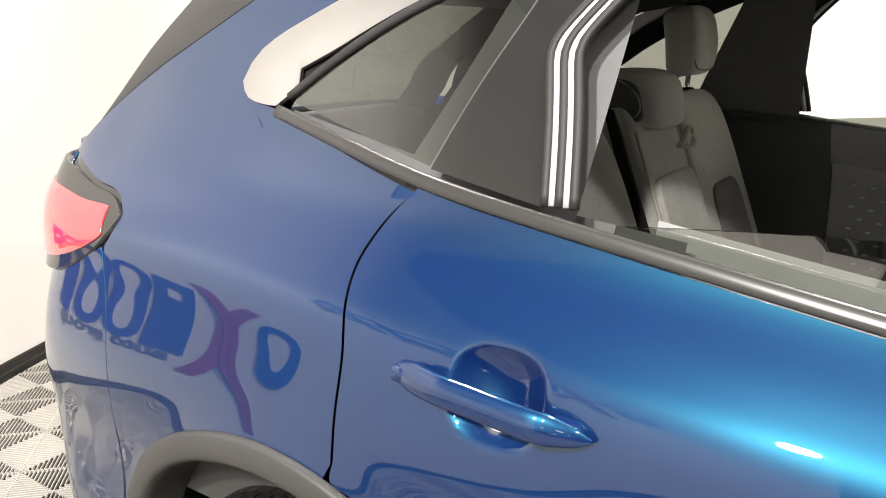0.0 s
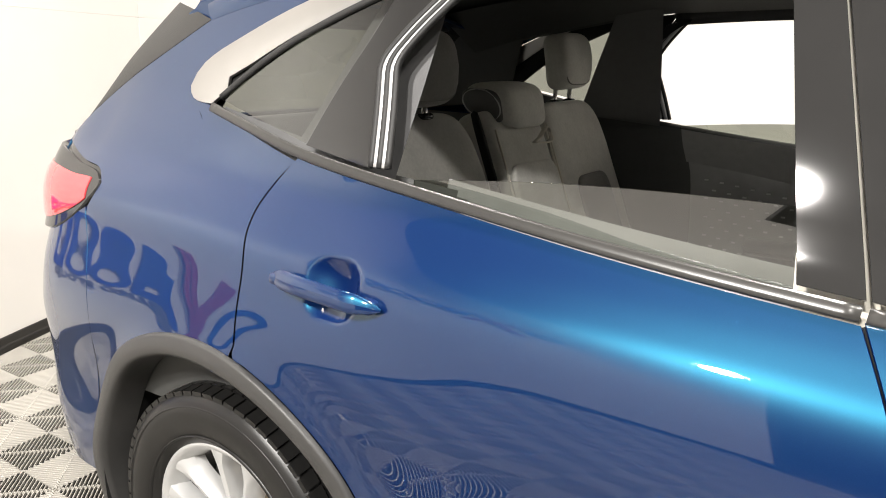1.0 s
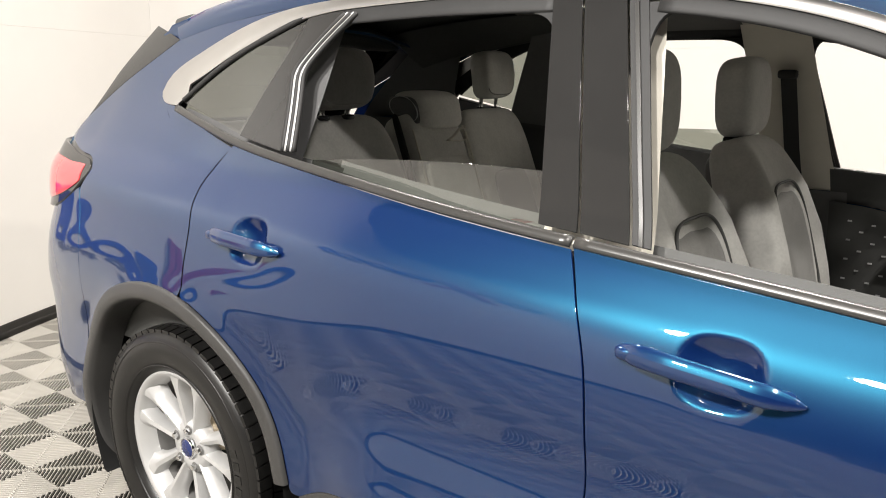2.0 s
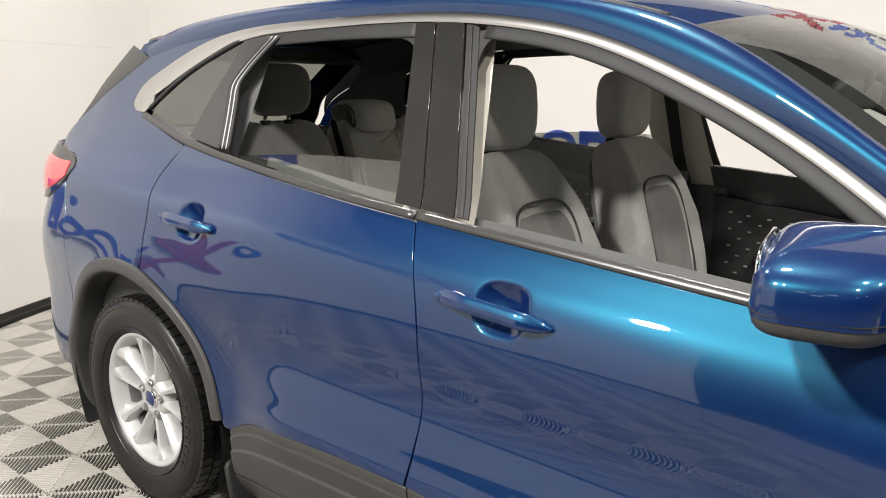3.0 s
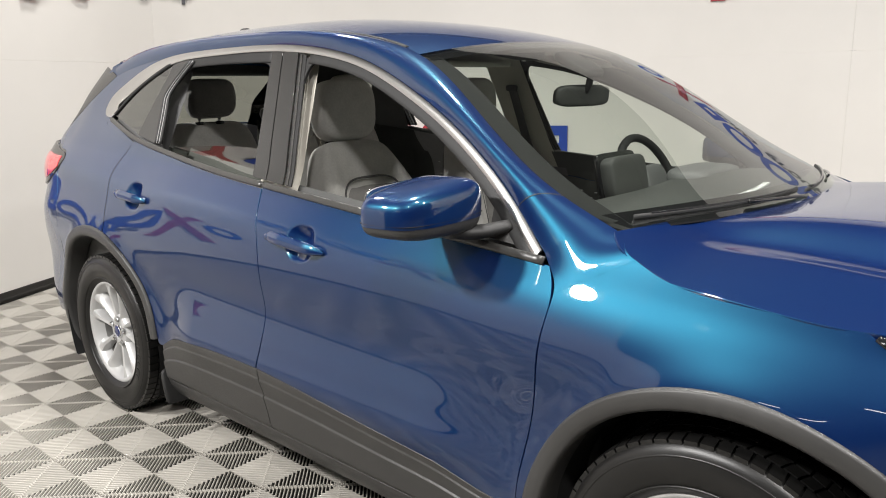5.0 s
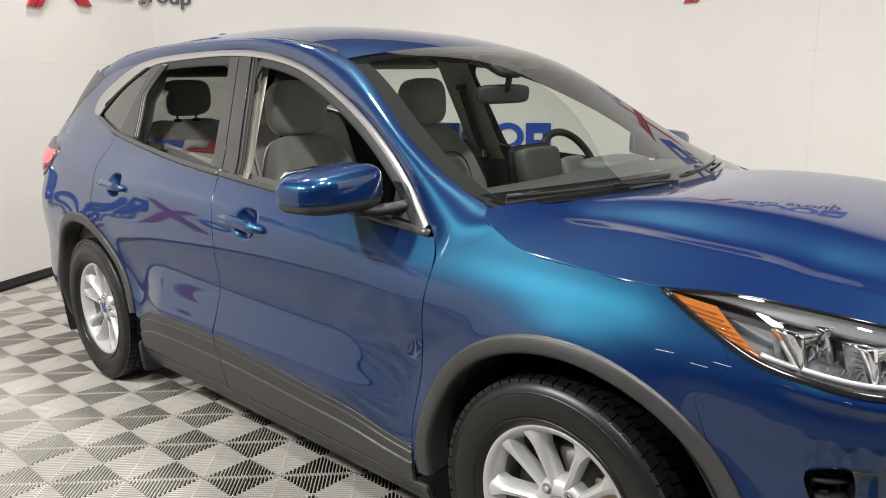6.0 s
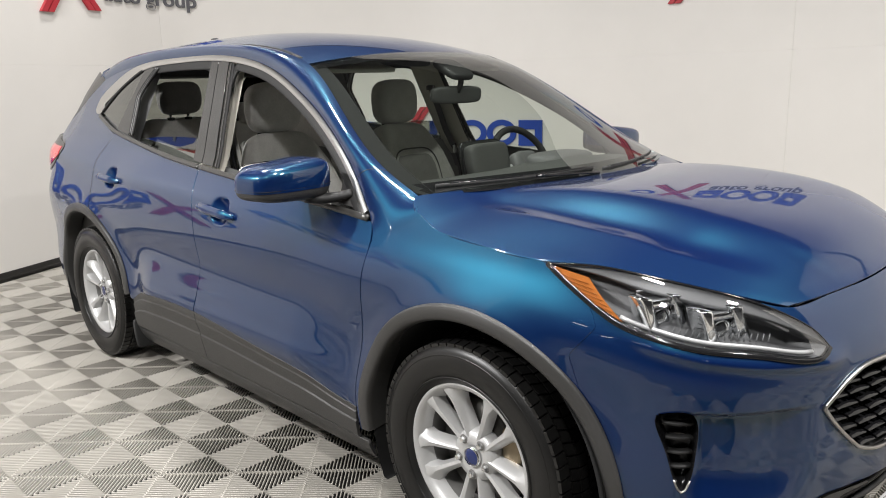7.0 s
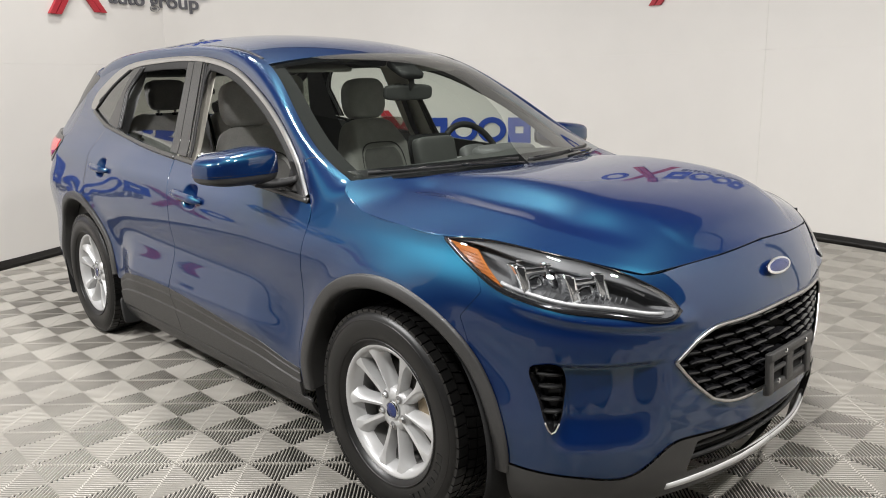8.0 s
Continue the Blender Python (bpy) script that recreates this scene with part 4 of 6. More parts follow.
# front bumper skin: a fine sheet with the lamp, grille and vent openings cut out
def cut_skin(name, s0, s1, zlo, zhi, holes, material, parent, label="", ns=110, nz=70, mirror=False, off=0.0):
    s_ = np.linspace(s0, s1, ns)
    v_ = np.linspace(0, 1, nz)
    lo_, hi_ = zlo(s_), zhi(s_)
    ss = np.broadcast_to(s_[None, :], (nz, ns)).copy()
    zz = lo_[None, :] * (1 - v_[:, None]) + hi_[None, :] * v_[:, None]
    cell = (s1 - s0) / ns * 0.62
    gone = np.zeros((nz - 1, ns - 1), bool)
    for h in holes:
        h = np.asarray(h, float)
        a, b_ = h, np.roll(h, -1, 0)
        best = np.full(ss.shape, 9.0)
        bs, bz = ss.copy(), zz.copy()
        for p, q in zip(a, b_):
            d = q - p
            t_ = np.clip(((ss - p[0]) * d[0] + (zz - p[1]) * d[1]) / max(d @ d, 1e-12), 0, 1)
            px, pz = p[0] + t_ * d[0], p[1] + t_ * d[1]
            dist = np.hypot(ss - px, zz - pz)
            k = dist < best
            best[k], bs[k], bz[k] = dist[k], px[k], pz[k]
        k = best < cell
        cs = (ss[1:, 1:] + ss[:-1, :-1] + ss[1:, :-1] + ss[:-1, 1:]) / 4
        cz = (zz[1:, 1:] + zz[:-1, :-1] + zz[1:, :-1] + zz[:-1, 1:]) / 4
        ss[k], zz[k] = bs[k], bz[k]
        inside = np.zeros(cs.shape, bool)
        for p, q in zip(a, b_):
            if p[1] != q[1]:
                c = ((p[1] > cz) != (q[1] > cz)) & (cs < (q[0] - p[0]) * (cz - p[1]) / (q[1] - p[1]) + p[0])
                inside ^= c
        gone |= inside
    g_ = skin(ss, zz, off)
    n_ = skin_normal(ss, zz)
    if mirror:
        g_, n_ = flipped(g_), flipped(n_)
    faces = []
    for i in range(nz - 1):
        for j in range(ns - 1):
            if not gone[i, j]:
                a = i * ns + j
                f = (a, a + 1, a + ns + 1, a + ns)
                faces.append(f[::-1] if mirror else f)
    me = bpy.data.meshes.new(name)
    me.from_pydata([tuple(p) for p in g_.reshape(-1, 3)], [], faces)
    for poly in me.polygons:
        poly.use_smooth = True
    me.normals_split_custom_set_from_vertices([tuple(p) for p in n_.reshape(-1, 3)])
    me.materials.append(material)
    ob = new(name, me)
    ob.parent = parent
    if label:
        ob["label"] = label
    return ob


LAMP = curve([(2.999, .972), (3.123, .978), (3.253, .965), (3.409, .943), (3.558, .913), (3.656, .876), (3.734, .827), (3.756, .797)], 40)
LAMP_LOW = curve([(3.756, .797), (3.728, .782), (3.571, .797), (3.415, .815), (3.298, .836), (3.214, .856), (3.136, .893), (3.064, .932), (2.999, .972)], 40)
LAMP_LOOP = np.vstack([LAMP, LAMP_LOW[1:-1]])
GRILLE_TOP = [(3.738, .650), (3.806, .701), (3.871, .729), (3.962, .735), (4.072, .738), (S_NOSE, .742)]
GRILLE_LOW = [(S_NOSE, .487), (4.092, .489), (3.949, .494), (3.877, .518), (3.799, .583), (3.738, .650)]
gt, gl = chain(50, [GRILLE_TOP[0], GRILLE_TOP[1]], GRILLE_TOP[1:]), chain(50, GRILLE_LOW[:4], GRILLE_LOW[3:])
GRILLE_LOOP = np.vstack([gt, [(S_NOSE + 0.05, .742), (S_NOSE + 0.05, .487)], gl[:-1]])
VENT_LOOP = curve([(3.318, .648), (3.35, .662), (3.395, .662), (3.417, .620), (3.415, .570), (3.400, .485), (3.384, .462), (3.362, .500), (3.338, .575)], 40, closed=True)
LOWTOP = [(3.20, .352), (3.305, .342), (3.5, .330), (3.617, .332), (3.68, .370), (3.721, .400), (3.819, .415), (4.079, .402), (S_NOSE, .400)]
low_top = spline([p[0] for p in LOWTOP], [p[1] for p in LOWTOP])
hood_z = spline([2.9, 2.999, 3.12, 3.25, 3.41, 3.56, 3.665, 3.79, 3.96, 4.12, S_NOSE + 0.02], [.978, .976, .980, .967, .945, .917, .894, .901, .911, .919, .923])
front_bumper = thing("front_bumper", "", "")
front_bumper.parent = car
tagged(front_bumper, "blue front bumper with grey lower apron")
FENDER_CUT = np.array([(2.8, 1.2), (2.8, .1), (3.25, .1)] + [tuple(p) for p in arc(ARCH_C_F, ARCH_F - 0.004, -2, 42, 20)] + [(3.090, .765), (3.155, .845), (3.127, .893), (3.054, .932), (2.97, .985), (2.97, 1.2)])
for mir in SIDES:
    cut_skin("bumper_skin", 3.02, S_NOSE, low_top, lambda s: hood_z(s) - 0.002, [LAMP_LOOP, GRILLE_LOOP, VENT_LOOP, FENDER_CUT], PAINT, front_bumper, ns=190, nz=110, mirror=mir, off=-0.0016)
    cut_skin("apron", 3.06, S_NOSE, lambda s: np.full(len(s), .205), lambda s: low_top(s) - 0.004, [np.array([(2.9, .5), (2.9, .1), (3.238, .1), (3.243, .37), (3.238, .5)]),
             np.array([(3.80, .300), (3.83, .396), (4.0, .397), (S_NOSE + .05, .388), (S_NOSE + .05, .290)])], CLAD, front_bumper, "grey plastic lower apron", ns=100, nz=24, mirror=mir, off=0.004)

# side cladding, wheel arch trims, brightwork and pillars
for mir in SIDES:
    rdoor, fdoor = [o for o in car.children if o.name.startswith("rear_door")][1 if mir else 0], [o for o in car.children if o.name.startswith("front_door")][1 if mir else 0]
    # door cladding with a raised field, split at the door seam
    for top, parent, x0, x1 in ((CLAD_TOP_R, rdoor, .517, 1.219), (CLAD_TOP_F, fdoor, 1.225, 2.258)):
        tz = spline([p[0] for p in top], [p[1] for p in top])
        xs = np.linspace(x0, x1, 40)
        t, b = np.stack([xs, tz(xs) - 0.003], 1), np.stack([xs, np.full(40, .268)], 1)
        g = coons(b, t, curve([tuple(b[0]), tuple(t[0])], 60), curve([tuple(b[-1]), tuple(t[-1])], 60))
        v = np.linspace(0, 1, 60)[:, None]
        along = np.clip(np.minimum(xs - x0, x1 - xs) / 0.06, 0, 1)[None, :]
        off = 0.004 + 0.007 * step(v, 0.0, 0.10) - 0.006 * step(v, 0.55, 0.58) - 0.004 * step(v, .84, .865)
        off = off + 0 * along
        q = skin(g[..., 0], g[..., 1], off)
        sheet("cladding", q, CLAD, parent, "grey textured sill cladding", None, 0.012, mirror=mir, away=(1.3, 0, 0.5))
    b, t = curve([(.50, .19), (1.4, .19), (2.30, .19)], 30), curve([(.50, .266), (1.4, .266), (2.30, .266)], 30)
    panel("sill", b, t, curve([(.50, .19), (.50, .266)], 5), curve([(2.30, .19), (2.30, .266)], 5), CLAD, car, "grey plastic sill", mirror=mir, off=0.004)
    # arch trims: a rounded lip with an inner return
    for c, r, a0, a1 in ((ARCH_C_R, ARCH_R, 10, 205), (ARCH_C_F, ARCH_F, -4, 184)):
        w = np.radians(np.linspace(a0, a1, 60))
        rows_ = []
        for dr, off in ((0.003, 0.0), (0.002, 0.008), (-0.003, 0.012), (-0.022, 0.013), (-0.036, 0.012), (-0.044, 0.007), (-0.048, -0.008), (-0.050, -0.07)):
            rr = r + dr
            ss, zz = c[0] + rr * np.cos(w), c[1] + rr * np.sin(w)
            so, zo = c[0] + (r - 0.02) * np.cos(w), c[1] + (r - 0.02) * np.sin(w)
            p, nn = skin(ss, zz), skin_normal(so, zo)
            rows_.append(p + nn * off)
        sheet("arch_trim", np.array(rows_), CLAD, car, "grey plastic wheel arch trim", rim=0.0, mirror=mir, away=(1.3, 0, 0.4))
        # the dark liner inside the arch
        y_in = -0.50
        lw = np.radians(np.linspace(-30, 210, 50))
        rows_ = []
        for k in range(7):
            f = k / 6
            rr = r - 0.044
            yy = -0.86 * (1 - f) + y_in * f
            zl = np.maximum(c[1] + rr * np.sin(lw), 0.16)
            rows_.append(np.stack([c[0] + rr * np.cos(lw), np.full(50, yy), zl], 1))
        rows_.append(np.stack([c[0] + 0.02 * np.cos(lw), np.full(50, y_in), c[1] + 0.02 * np.sin(lw)], 1))
        sheet("arch_liner", np.array(rows_), DARK, car, "black wheel arch liner", rim=0.0, mirror=mir)
    # chrome strip over the windows, belt strip under them
    cl = chrome_line
    nx = np.gradient(cl, axis=0)
    nx /= np.linalg.norm(nx, axis=1, keepdims=True)
    wdt = np.interp(cl[:, 0], [-.288, -.2, -.1, .1, .25, .4, .8, 2.285], [0.046, 0.076, 0.074, 0.056, 0.036, 0.027, 0.023, 0.023])
    q = cl + np.stack([nx[:, 1], -nx[:, 0]], 1) * wdt[:, None]
    q[0] = (-.184, 1.288)
    q[1:5] = [(-.178, 1.292), (-.170, 1.298), (-.155, 1.308), (-.140, 1.320)]
    gg = np.array([cl * (1 - v) + q * v for v in np.linspace(0, 1, 7)])
    gg[:, 0] = curve([tuple(cl[0]), (-.268, 1.303), (-.235, 1.292), (-.184, 1.288)], 7)
    bulge = np.array([0.0, 0.002, 0.0027, 0.003, 0.0027, 0.002, 0.0])[:, None]
    sheet("chrome_strip", skin(gg[..., 0], gg[..., 1], 0.003 + bulge), CHROME, car, "satin chrome window surround", rim=0.008, mirror=mir, away=(.8, 0, 1.2))
    bx = np.linspace(-.175, 1.144, 60)
    moulding("belt_strip", np.stack([bx, belt_z(bx) - 0.014], 1), 0.021, 0.006, BELTGREY, rdoor, "dark satin belt moulding", 0.003, mir)
    bx = np.linspace(1.152, 2.30, 40)
    moulding("belt_strip", np.stack([bx, belt_z(bx) - 0.014], 1), 0.021, 0.006, BELTGREY, fdoor, "dark satin belt moulding", 0.003, mir)

    def flat_panel(name, pts, mat, parent, label="", off=0.0, rim=0.006, n=12):
        """Four corners of (s, z), run anticlockwise from the bottom left."""
        a, b_, c_, d = pts
        return panel(name, curve([a, b_], n), curve([d, c_], n), curve([a, d], n), curve([b_, c_], n), mat, parent, label, off, mir, rim)
    # pillar covers: the rear door's two uprights and the front door's
    flat_panel("pillar_cover", [(1.068, 1.118), (1.146, 1.112), (1.046, 1.530), (.985, 1.532)], PILLAR, rdoor, "dark satin pillar cover", 0.002)
    flat_panel("pillar_cover", [(1.153, 1.112), (1.245, 1.104), (1.135, 1.528), (1.052, 1.530)], PILLAR, fdoor, "dark satin pillar cover", 0.002)
    flat_panel("window_channel", [(1.249, 1.104), (1.282, 1.101), (1.178, 1.515), (1.139, 1.526)], MATTE, fdoor, "grey window channel", -0.004)
    flat_panel("channel_lip", [(1.262, 1.104), (1.269, 1.103), (1.160, 1.518), (1.152, 1.522)], BELTGREY, fdoor, "bright channel lip", 0.001)
    # rear door's rear frame: ribbed channel
    for k, (o0, mt) in enumerate(((0.003, MATTE), (0.012, SILVER), (0.022, MATTE), (0.031, SILVER), (0.041, MATTE))):
        ln = np.array(curve([(.338 + o0, 1.197), (.326 + o0, 1.27), (.309 + o0, 1.35), (.306 + o0, 1.378), (.326 + o0, 1.412), (.36 + o0, 1.45), (.43 + o0, 1.515)], 30))
        moulding("window_channel", ln, 0.011, 0.006, mt, rdoor, "ribbed window channel", 0.001 - 0.003 * (k % 2), mir)
    # fixed quarter glass and the rear door's dark gloss frame beside it
    qb = curve([(-.155, 1.296), (.0, 1.262), (.158, 1.226)], 20)
    qt = curve([(-.150, 1.302), (-.06, 1.357), (.03, 1.405), (.17, 1.462), (.305, 1.512)], 20)
    qg = panel("quarter_glass", qb, qt, curve([tuple(qb[0]), tuple(qt[0])], 16), curve([tuple(qb[-1]), (.19, 1.297), (.228, 1.368), (.268, 1.435), tuple(qt[-1])], 16), PRIVACY, car, "dark tinted fixed side glass", -0.004, mir, 0.0)
    qg.visible_shadow = False
    qb = curve([(.163, 1.224), (.338, 1.195)], 8)
    qt = curve([(.310, 1.513), (.43, 1.524)], 8)
    panel("frame_cover", qb, qt, curve([tuple(qb[0]), (.195, 1.297), (.233, 1.368), (.273, 1.435), tuple(qt[0])], 24), curve([tuple(qb[-1]), (.326, 1.27), (.309, 1.35), (.306, 1.378), (.326, 1.412), (.36, 1.45), tuple(qt[-1])], 24), PILLAR, rdoor, "dark gloss frame cover", 0.0, mir, 0.004)
    moulding("window_seal", curve([(-.160, 1.302), (-.07, 1.360), (.02, 1.408), (.16, 1.466), (.30, 1.516)], 30), 0.014, 0.006, MATTE, car, "black rubber seal", -0.002, mir)
    moulding("glass_border", curve([(-.185, 1.318), (-.08, 1.376), (.01, 1.424), (.15, 1.484), (.31, 1.530)], 30), 0.050, 0.002, DARK, car, "black border behind the side glass", -0.012, mir)
    # door frame tops
    moulding("frame_top", curve([(.42, 1.512), (.70, 1.520), (1.0, 1.518)], 20), 0.046, 0.005, MATTE, rdoor, "black door frame", -0.006, mir)
    inner_line = chrome_line[50:] + np.stack([nx[50:, 1], -nx[50:, 0]], 1) * 0.038
    moulding("frame_top", inner_line, 0.036, 0.005, MATTE, fdoor, "black door frame", -0.006, mir)
    # rounded upper corners of the window openings
    for door, p1, c1, p2, bow in ((rdoor, (.885, 1.502), (.996, 1.504), (1.016, 1.420), (.985, 1.480)), (fdoor, (1.300, 1.500), (1.178, 1.508), (1.196, 1.415), (1.212, 1.480)), (rdoor, (.475, 1.506), (.392, 1.492), (.345, 1.420), (.402, 1.468))):
        arcs = curve([p1, bow, p2], 15)
        sides_ = chain(15, [p1, c1], [c1, p2])
        grid_ = np.array([arcs * (1 - k_) + sides_ * k_ for k_ in np.linspace(0, 1, 4)])
        sheet("frame_corner", skin(grid_[..., 0], grid_[..., 1], -0.007), MATTE, door, "black frame corner", rim=0.010, mirror=mir, away=(.8, 0, 1.2))
    # lowered window panes
    gb = np.stack([np.linspace(.42, 1.072, 20), belt_z(np.linspace(.42, 1.072, 20)) - 0.03], 1)
    gtop = curve([(.425, 1.180), (.7, 1.200), (.95, 1.205), (1.062, 1.204)], 20)
    gg = coons(gb, gtop, curve([tuple(gb[0]), tuple(gtop[0])], 6), curve([tuple(gb[-1]), tuple(gtop[-1])], 6))
    wg = sheet("window_glass", skin(gg[..., 0], gg[..., 1], -0.022 - 0.43 * (gtop[None, :, 1] - gg[..., 1])), DOORGLASS, rdoor, "half lowered tinted window glass", rim=0.004, mirror=mir, away=(0.7, 0, 0.9))
    wg.visible_shadow = False


# ---- wheels ----
def build_wheel(name="wheel"):
    wheel = thing(name, "", "")
    prof = [(0.222, 0.070), (0.232, 0.092), (0.262, 0.108), (0.300, 0.112), (0.325, 0.106), (0.340, 0.097), (0.345, 0.088)]
    tread = [(0.346, 0.080), (0.347, 0.0), (0.346, -0.080)]
    full = prof + tread + [(r, -y) for r, y in prof[::-1]]
    tyre = part("tyre", lathe([(r, -y) for r, y in full[::-1]], 96), RUBBER, wheel, "black all-season tyre with block tread")
    verts, faces = [], []
    n = 64
    for row, (y0, y1, shift, skew) in enumerate(((-.097, -.062, 0.0, 0.10), (-.056, -.022, 0.4, -0.25), (-.016, .016, 0.2, 0.0), (.022, .056, 0.7, 0.25), (.062, .097, 0.3, -0.10))):
        for i in range(n):
            w0 = 2 * math.pi * (i + shift) / n
            w1 = w0 + 2 * math.pi / n * 0.84
            k = len(verts)
            for rr in (0.340, 0.3545):
                for y, e in ((y0, 0), (y1, 1)):
                    drop = 0.004 if abs(y) > 0.09 else 0.0
                    for w in (w0, w1):
                        a = w + skew * 0.1 * (e - 0.5)
                        verts.append(((rr - drop) * math.cos(a), y, (rr - drop) * math.sin(a)))
            for f in ((4, 5, 7, 6), (0, 1, 5, 4), (1, 3, 7, 5), (3, 2, 6, 7), (2, 0, 4, 6)):
                faces.append(tuple(k + q for q in f))
    part("tread", (verts, [], faces), RUBBER, tyre, smooth=False)
    for r in (0.250, 0.318):
        part("sidewall_ring", lathe([(r - 0.003, -0.1005 if r < .3 else -0.107), (r, -0.1085 if r < .3 else -0.1105), (r + 0.003, -0.1025 if r < .3 else -0.1065)], 96), RUBBER, tyre)
    rim = part("rim", lathe([(0.195, -0.038), (0.204, -0.068), (0.213, -0.082), (0.222, -0.088), (0.228, -0.089), (0.231, -0.085), (0.229, -0.076), (0.222, -0.070), (0.226, 0.09)], 96), ALLOY, wheel, "silver alloy rim")
    part("barrel", lathe([(0.180, 0.06), (0.188, -0.004), (0.195, -0.0385)], 64), SHADED_ALLOY, rim, "rim barrel with its shade put into the colour")
    # black disc across the wheel's back, for the dark seen between the spokes
    part("barrel_back", lathe([(0.181, 0.06), (0.06, 0.05), (0.02, 0.05)], 48), DARK, wheel)
    part("brake_disc", lathe([(0.05, -0.012), (0.160, -0.012), (0.163, 0.0), (0.160, 0.012), (0.05, 0.012)], 64), IRON, wheel, "dark worn brake disc")
    bm = bmesh.new()
    add_box(bm, (0.075, 0.05, 0.15), pose(0.115, 0.0, 0.03, 0, 0, 0), 0.012)
    part("brake_caliper", bm, STEEL, wheel)

    def spoke(base, side):
        """One of a pair: it leaves the hub close to its twin, bows outwards and widens into the rim."""
        verts, faces = [], []
        rs = np.linspace(0.040, 0.214, 13)
        sec = ((-1.06, 0.044), (-1.0, 0.016), (-0.74, 0.003), (-0.05, 0.0), (0.30, 0.004), (0.98, 0.022), (1.10, 0.046))
        for r in rs:
            f = (r - 0.040) / 0.172
            a = base + side * math.atan2(0.0190 + 0.0400 * f ** 1.1, r)
            half = 0.0120 + 0.0062 * f + 0.022 * (max(0.0, f - 0.70) / 0.30) ** 1.7
            y = -0.060 - 0.022 * math.sin(f * math.pi * 0.5) + 0.006 * math.sin(f * math.pi)
            d, t = np.array((math.cos(a), 0, math.sin(a))), np.array((-math.sin(a), 0, math.cos(a))) * side
            for wd, dp in sec:
                p = d * r + t * half * wd
                verts.append((p[0], y + dp, p[2]))
        m = len(sec)
        for i in range(12):
            for k in range(m):
                q = (i * m + k, i * m + (k + 1) % m, (i + 1) * m + (k + 1) % m, (i + 1) * m + k)
                faces.append(q if side > 0 else q[::-1])
        sp = part("spoke", (verts, [], faces), ALLOY, rim)
        sp.data.set_sharp_from_angle(angle=math.radians(32))
        return sp
    for i in range(5):
        c = math.radians(126 + 72 * i)
        spoke(c, -1)
        spoke(c, 1)
    for k in range(8):
        w = [math.radians(-62 + 7.0 * k + q) for q in (0, 4.4)]
        v = [(r * math.cos(x), y, r * math.sin(x)) for y in (-0.1085, -0.1128) for r, x in ((.272, w[0]), (.272, w[1]), (.296, w[1]), (.296, w[0]))]
        part("sidewall_mark", (v, [], [(4, 5, 6, 7), (0, 1, 5, 4), (1, 2, 6, 5), (2, 3, 7, 6), (3, 0, 4, 7)]), RUBBER, tyre, smooth=False)
    part("hub", lathe([(0.0, -0.052), (0.026, -0.052), (0.032, -0.058), (0.046, -0.064), (0.072, -0.058), (0.080, -0.040), (0.082, 0.0)], 60), ALLOY, rim)
    part("centre_cap", lathe([(0.0, -0.071), (0.018, -0.0705), (0.026, -0.068), (0.028, -0.060)], 40), NAVY, rim, "dark blue oval centre cap")
    part("cap_rim", lathe([(0.026, -0.066), (0.0275, -0.0705), (0.030, -0.069), (0.031, -0.060)], 40), REFLECTOR, rim)
    for i in range(5):
        c = math.radians(126 + 72 * i)
        bm = bmesh.new()
        r = bmesh.ops.create_cone(bm, cap_ends=True, segments=6, radius1=0.0105, radius2=0.008, depth=0.022)["verts"]
        bmesh.ops.transform(bm, matrix=pose(0.056 * math.cos(c), -0.064, 0.056 * math.sin(c), 90, 0, 0), verts=r)
        part("wheel_nut", bm, REFLECTOR, rim, "steel wheel nut", smooth=False)
        # flat disc: the darkness of a recess is put into its colour
        part("nut_recess", ([(0.056 * math.cos(c) + 0.0145 * math.cos(2 * math.pi * k / 16), -0.0640, 0.056 * math.sin(c) + 0.0145 * math.sin(2 * math.pi * k / 16)) for k in range(16)], [], [tuple(range(16))]), SHADED_ALLOY, rim)
    return wheel


wheel = build_wheel()
wheel.parent = car
tagged(wheel, "silver five double-spoke alloy wheel with black tyre")
HUB_Y = -0.758
wheel.matrix_basis = pose(WHEEL_R[0], HUB_Y, 0.352, 0, -29, 0)
for m in (pose(WHEEL_F[0], HUB_Y, 0.352, 0, 0, 0), pose(WHEEL_R[0], -HUB_Y, 0.352, 0, 0, 180), pose(WHEEL_F[0], -HUB_Y, 0.352, 0, 0, 180)):
    copy_thing(wheel, m)


# ---- the car's small outer parts ----
def superbox(a, b, c, e=0.35, nu=36, nv=18, shape=None):
    """A rounded box of half sizes a, b, c; shape(x, y, z) bends it. Returns mesh data."""
    def pw(v, k):
        return math.copysign(abs(v) ** k, v)
    verts, faces = [], []
    for i in range(nv + 1):
        ph = -math.pi / 2 + math.pi * i / nv
        for j in range(nu):
            th = 2 * math.pi * j / nu
            p = (a * pw(math.cos(ph), e) * pw(math.cos(th), e), b * pw(math.cos(ph), e) * pw(math.sin(th), e), c * pw(math.sin(ph), e))
            verts.append(tuple(shape(*p)) if shape else p)
    for i in range(nv):
        for j in range(nu):
            k = (j + 1) % nu
            faces.append((i * nu + j, i * nu + k, (i + 1) * nu + k, (i + 1) * nu + j))
    return verts, [], faces


def moved(data, m):
    v, e, f = data
    return [tuple(m @ Vector(p)) for p in v], e, f


def mirrored(data):
    v, e, f = data
    return [(x, -y, z) for x, y, z in v], e, [q[::-1] for q in f]


def sided(data, mir):
    return mirrored(data) if mir else data


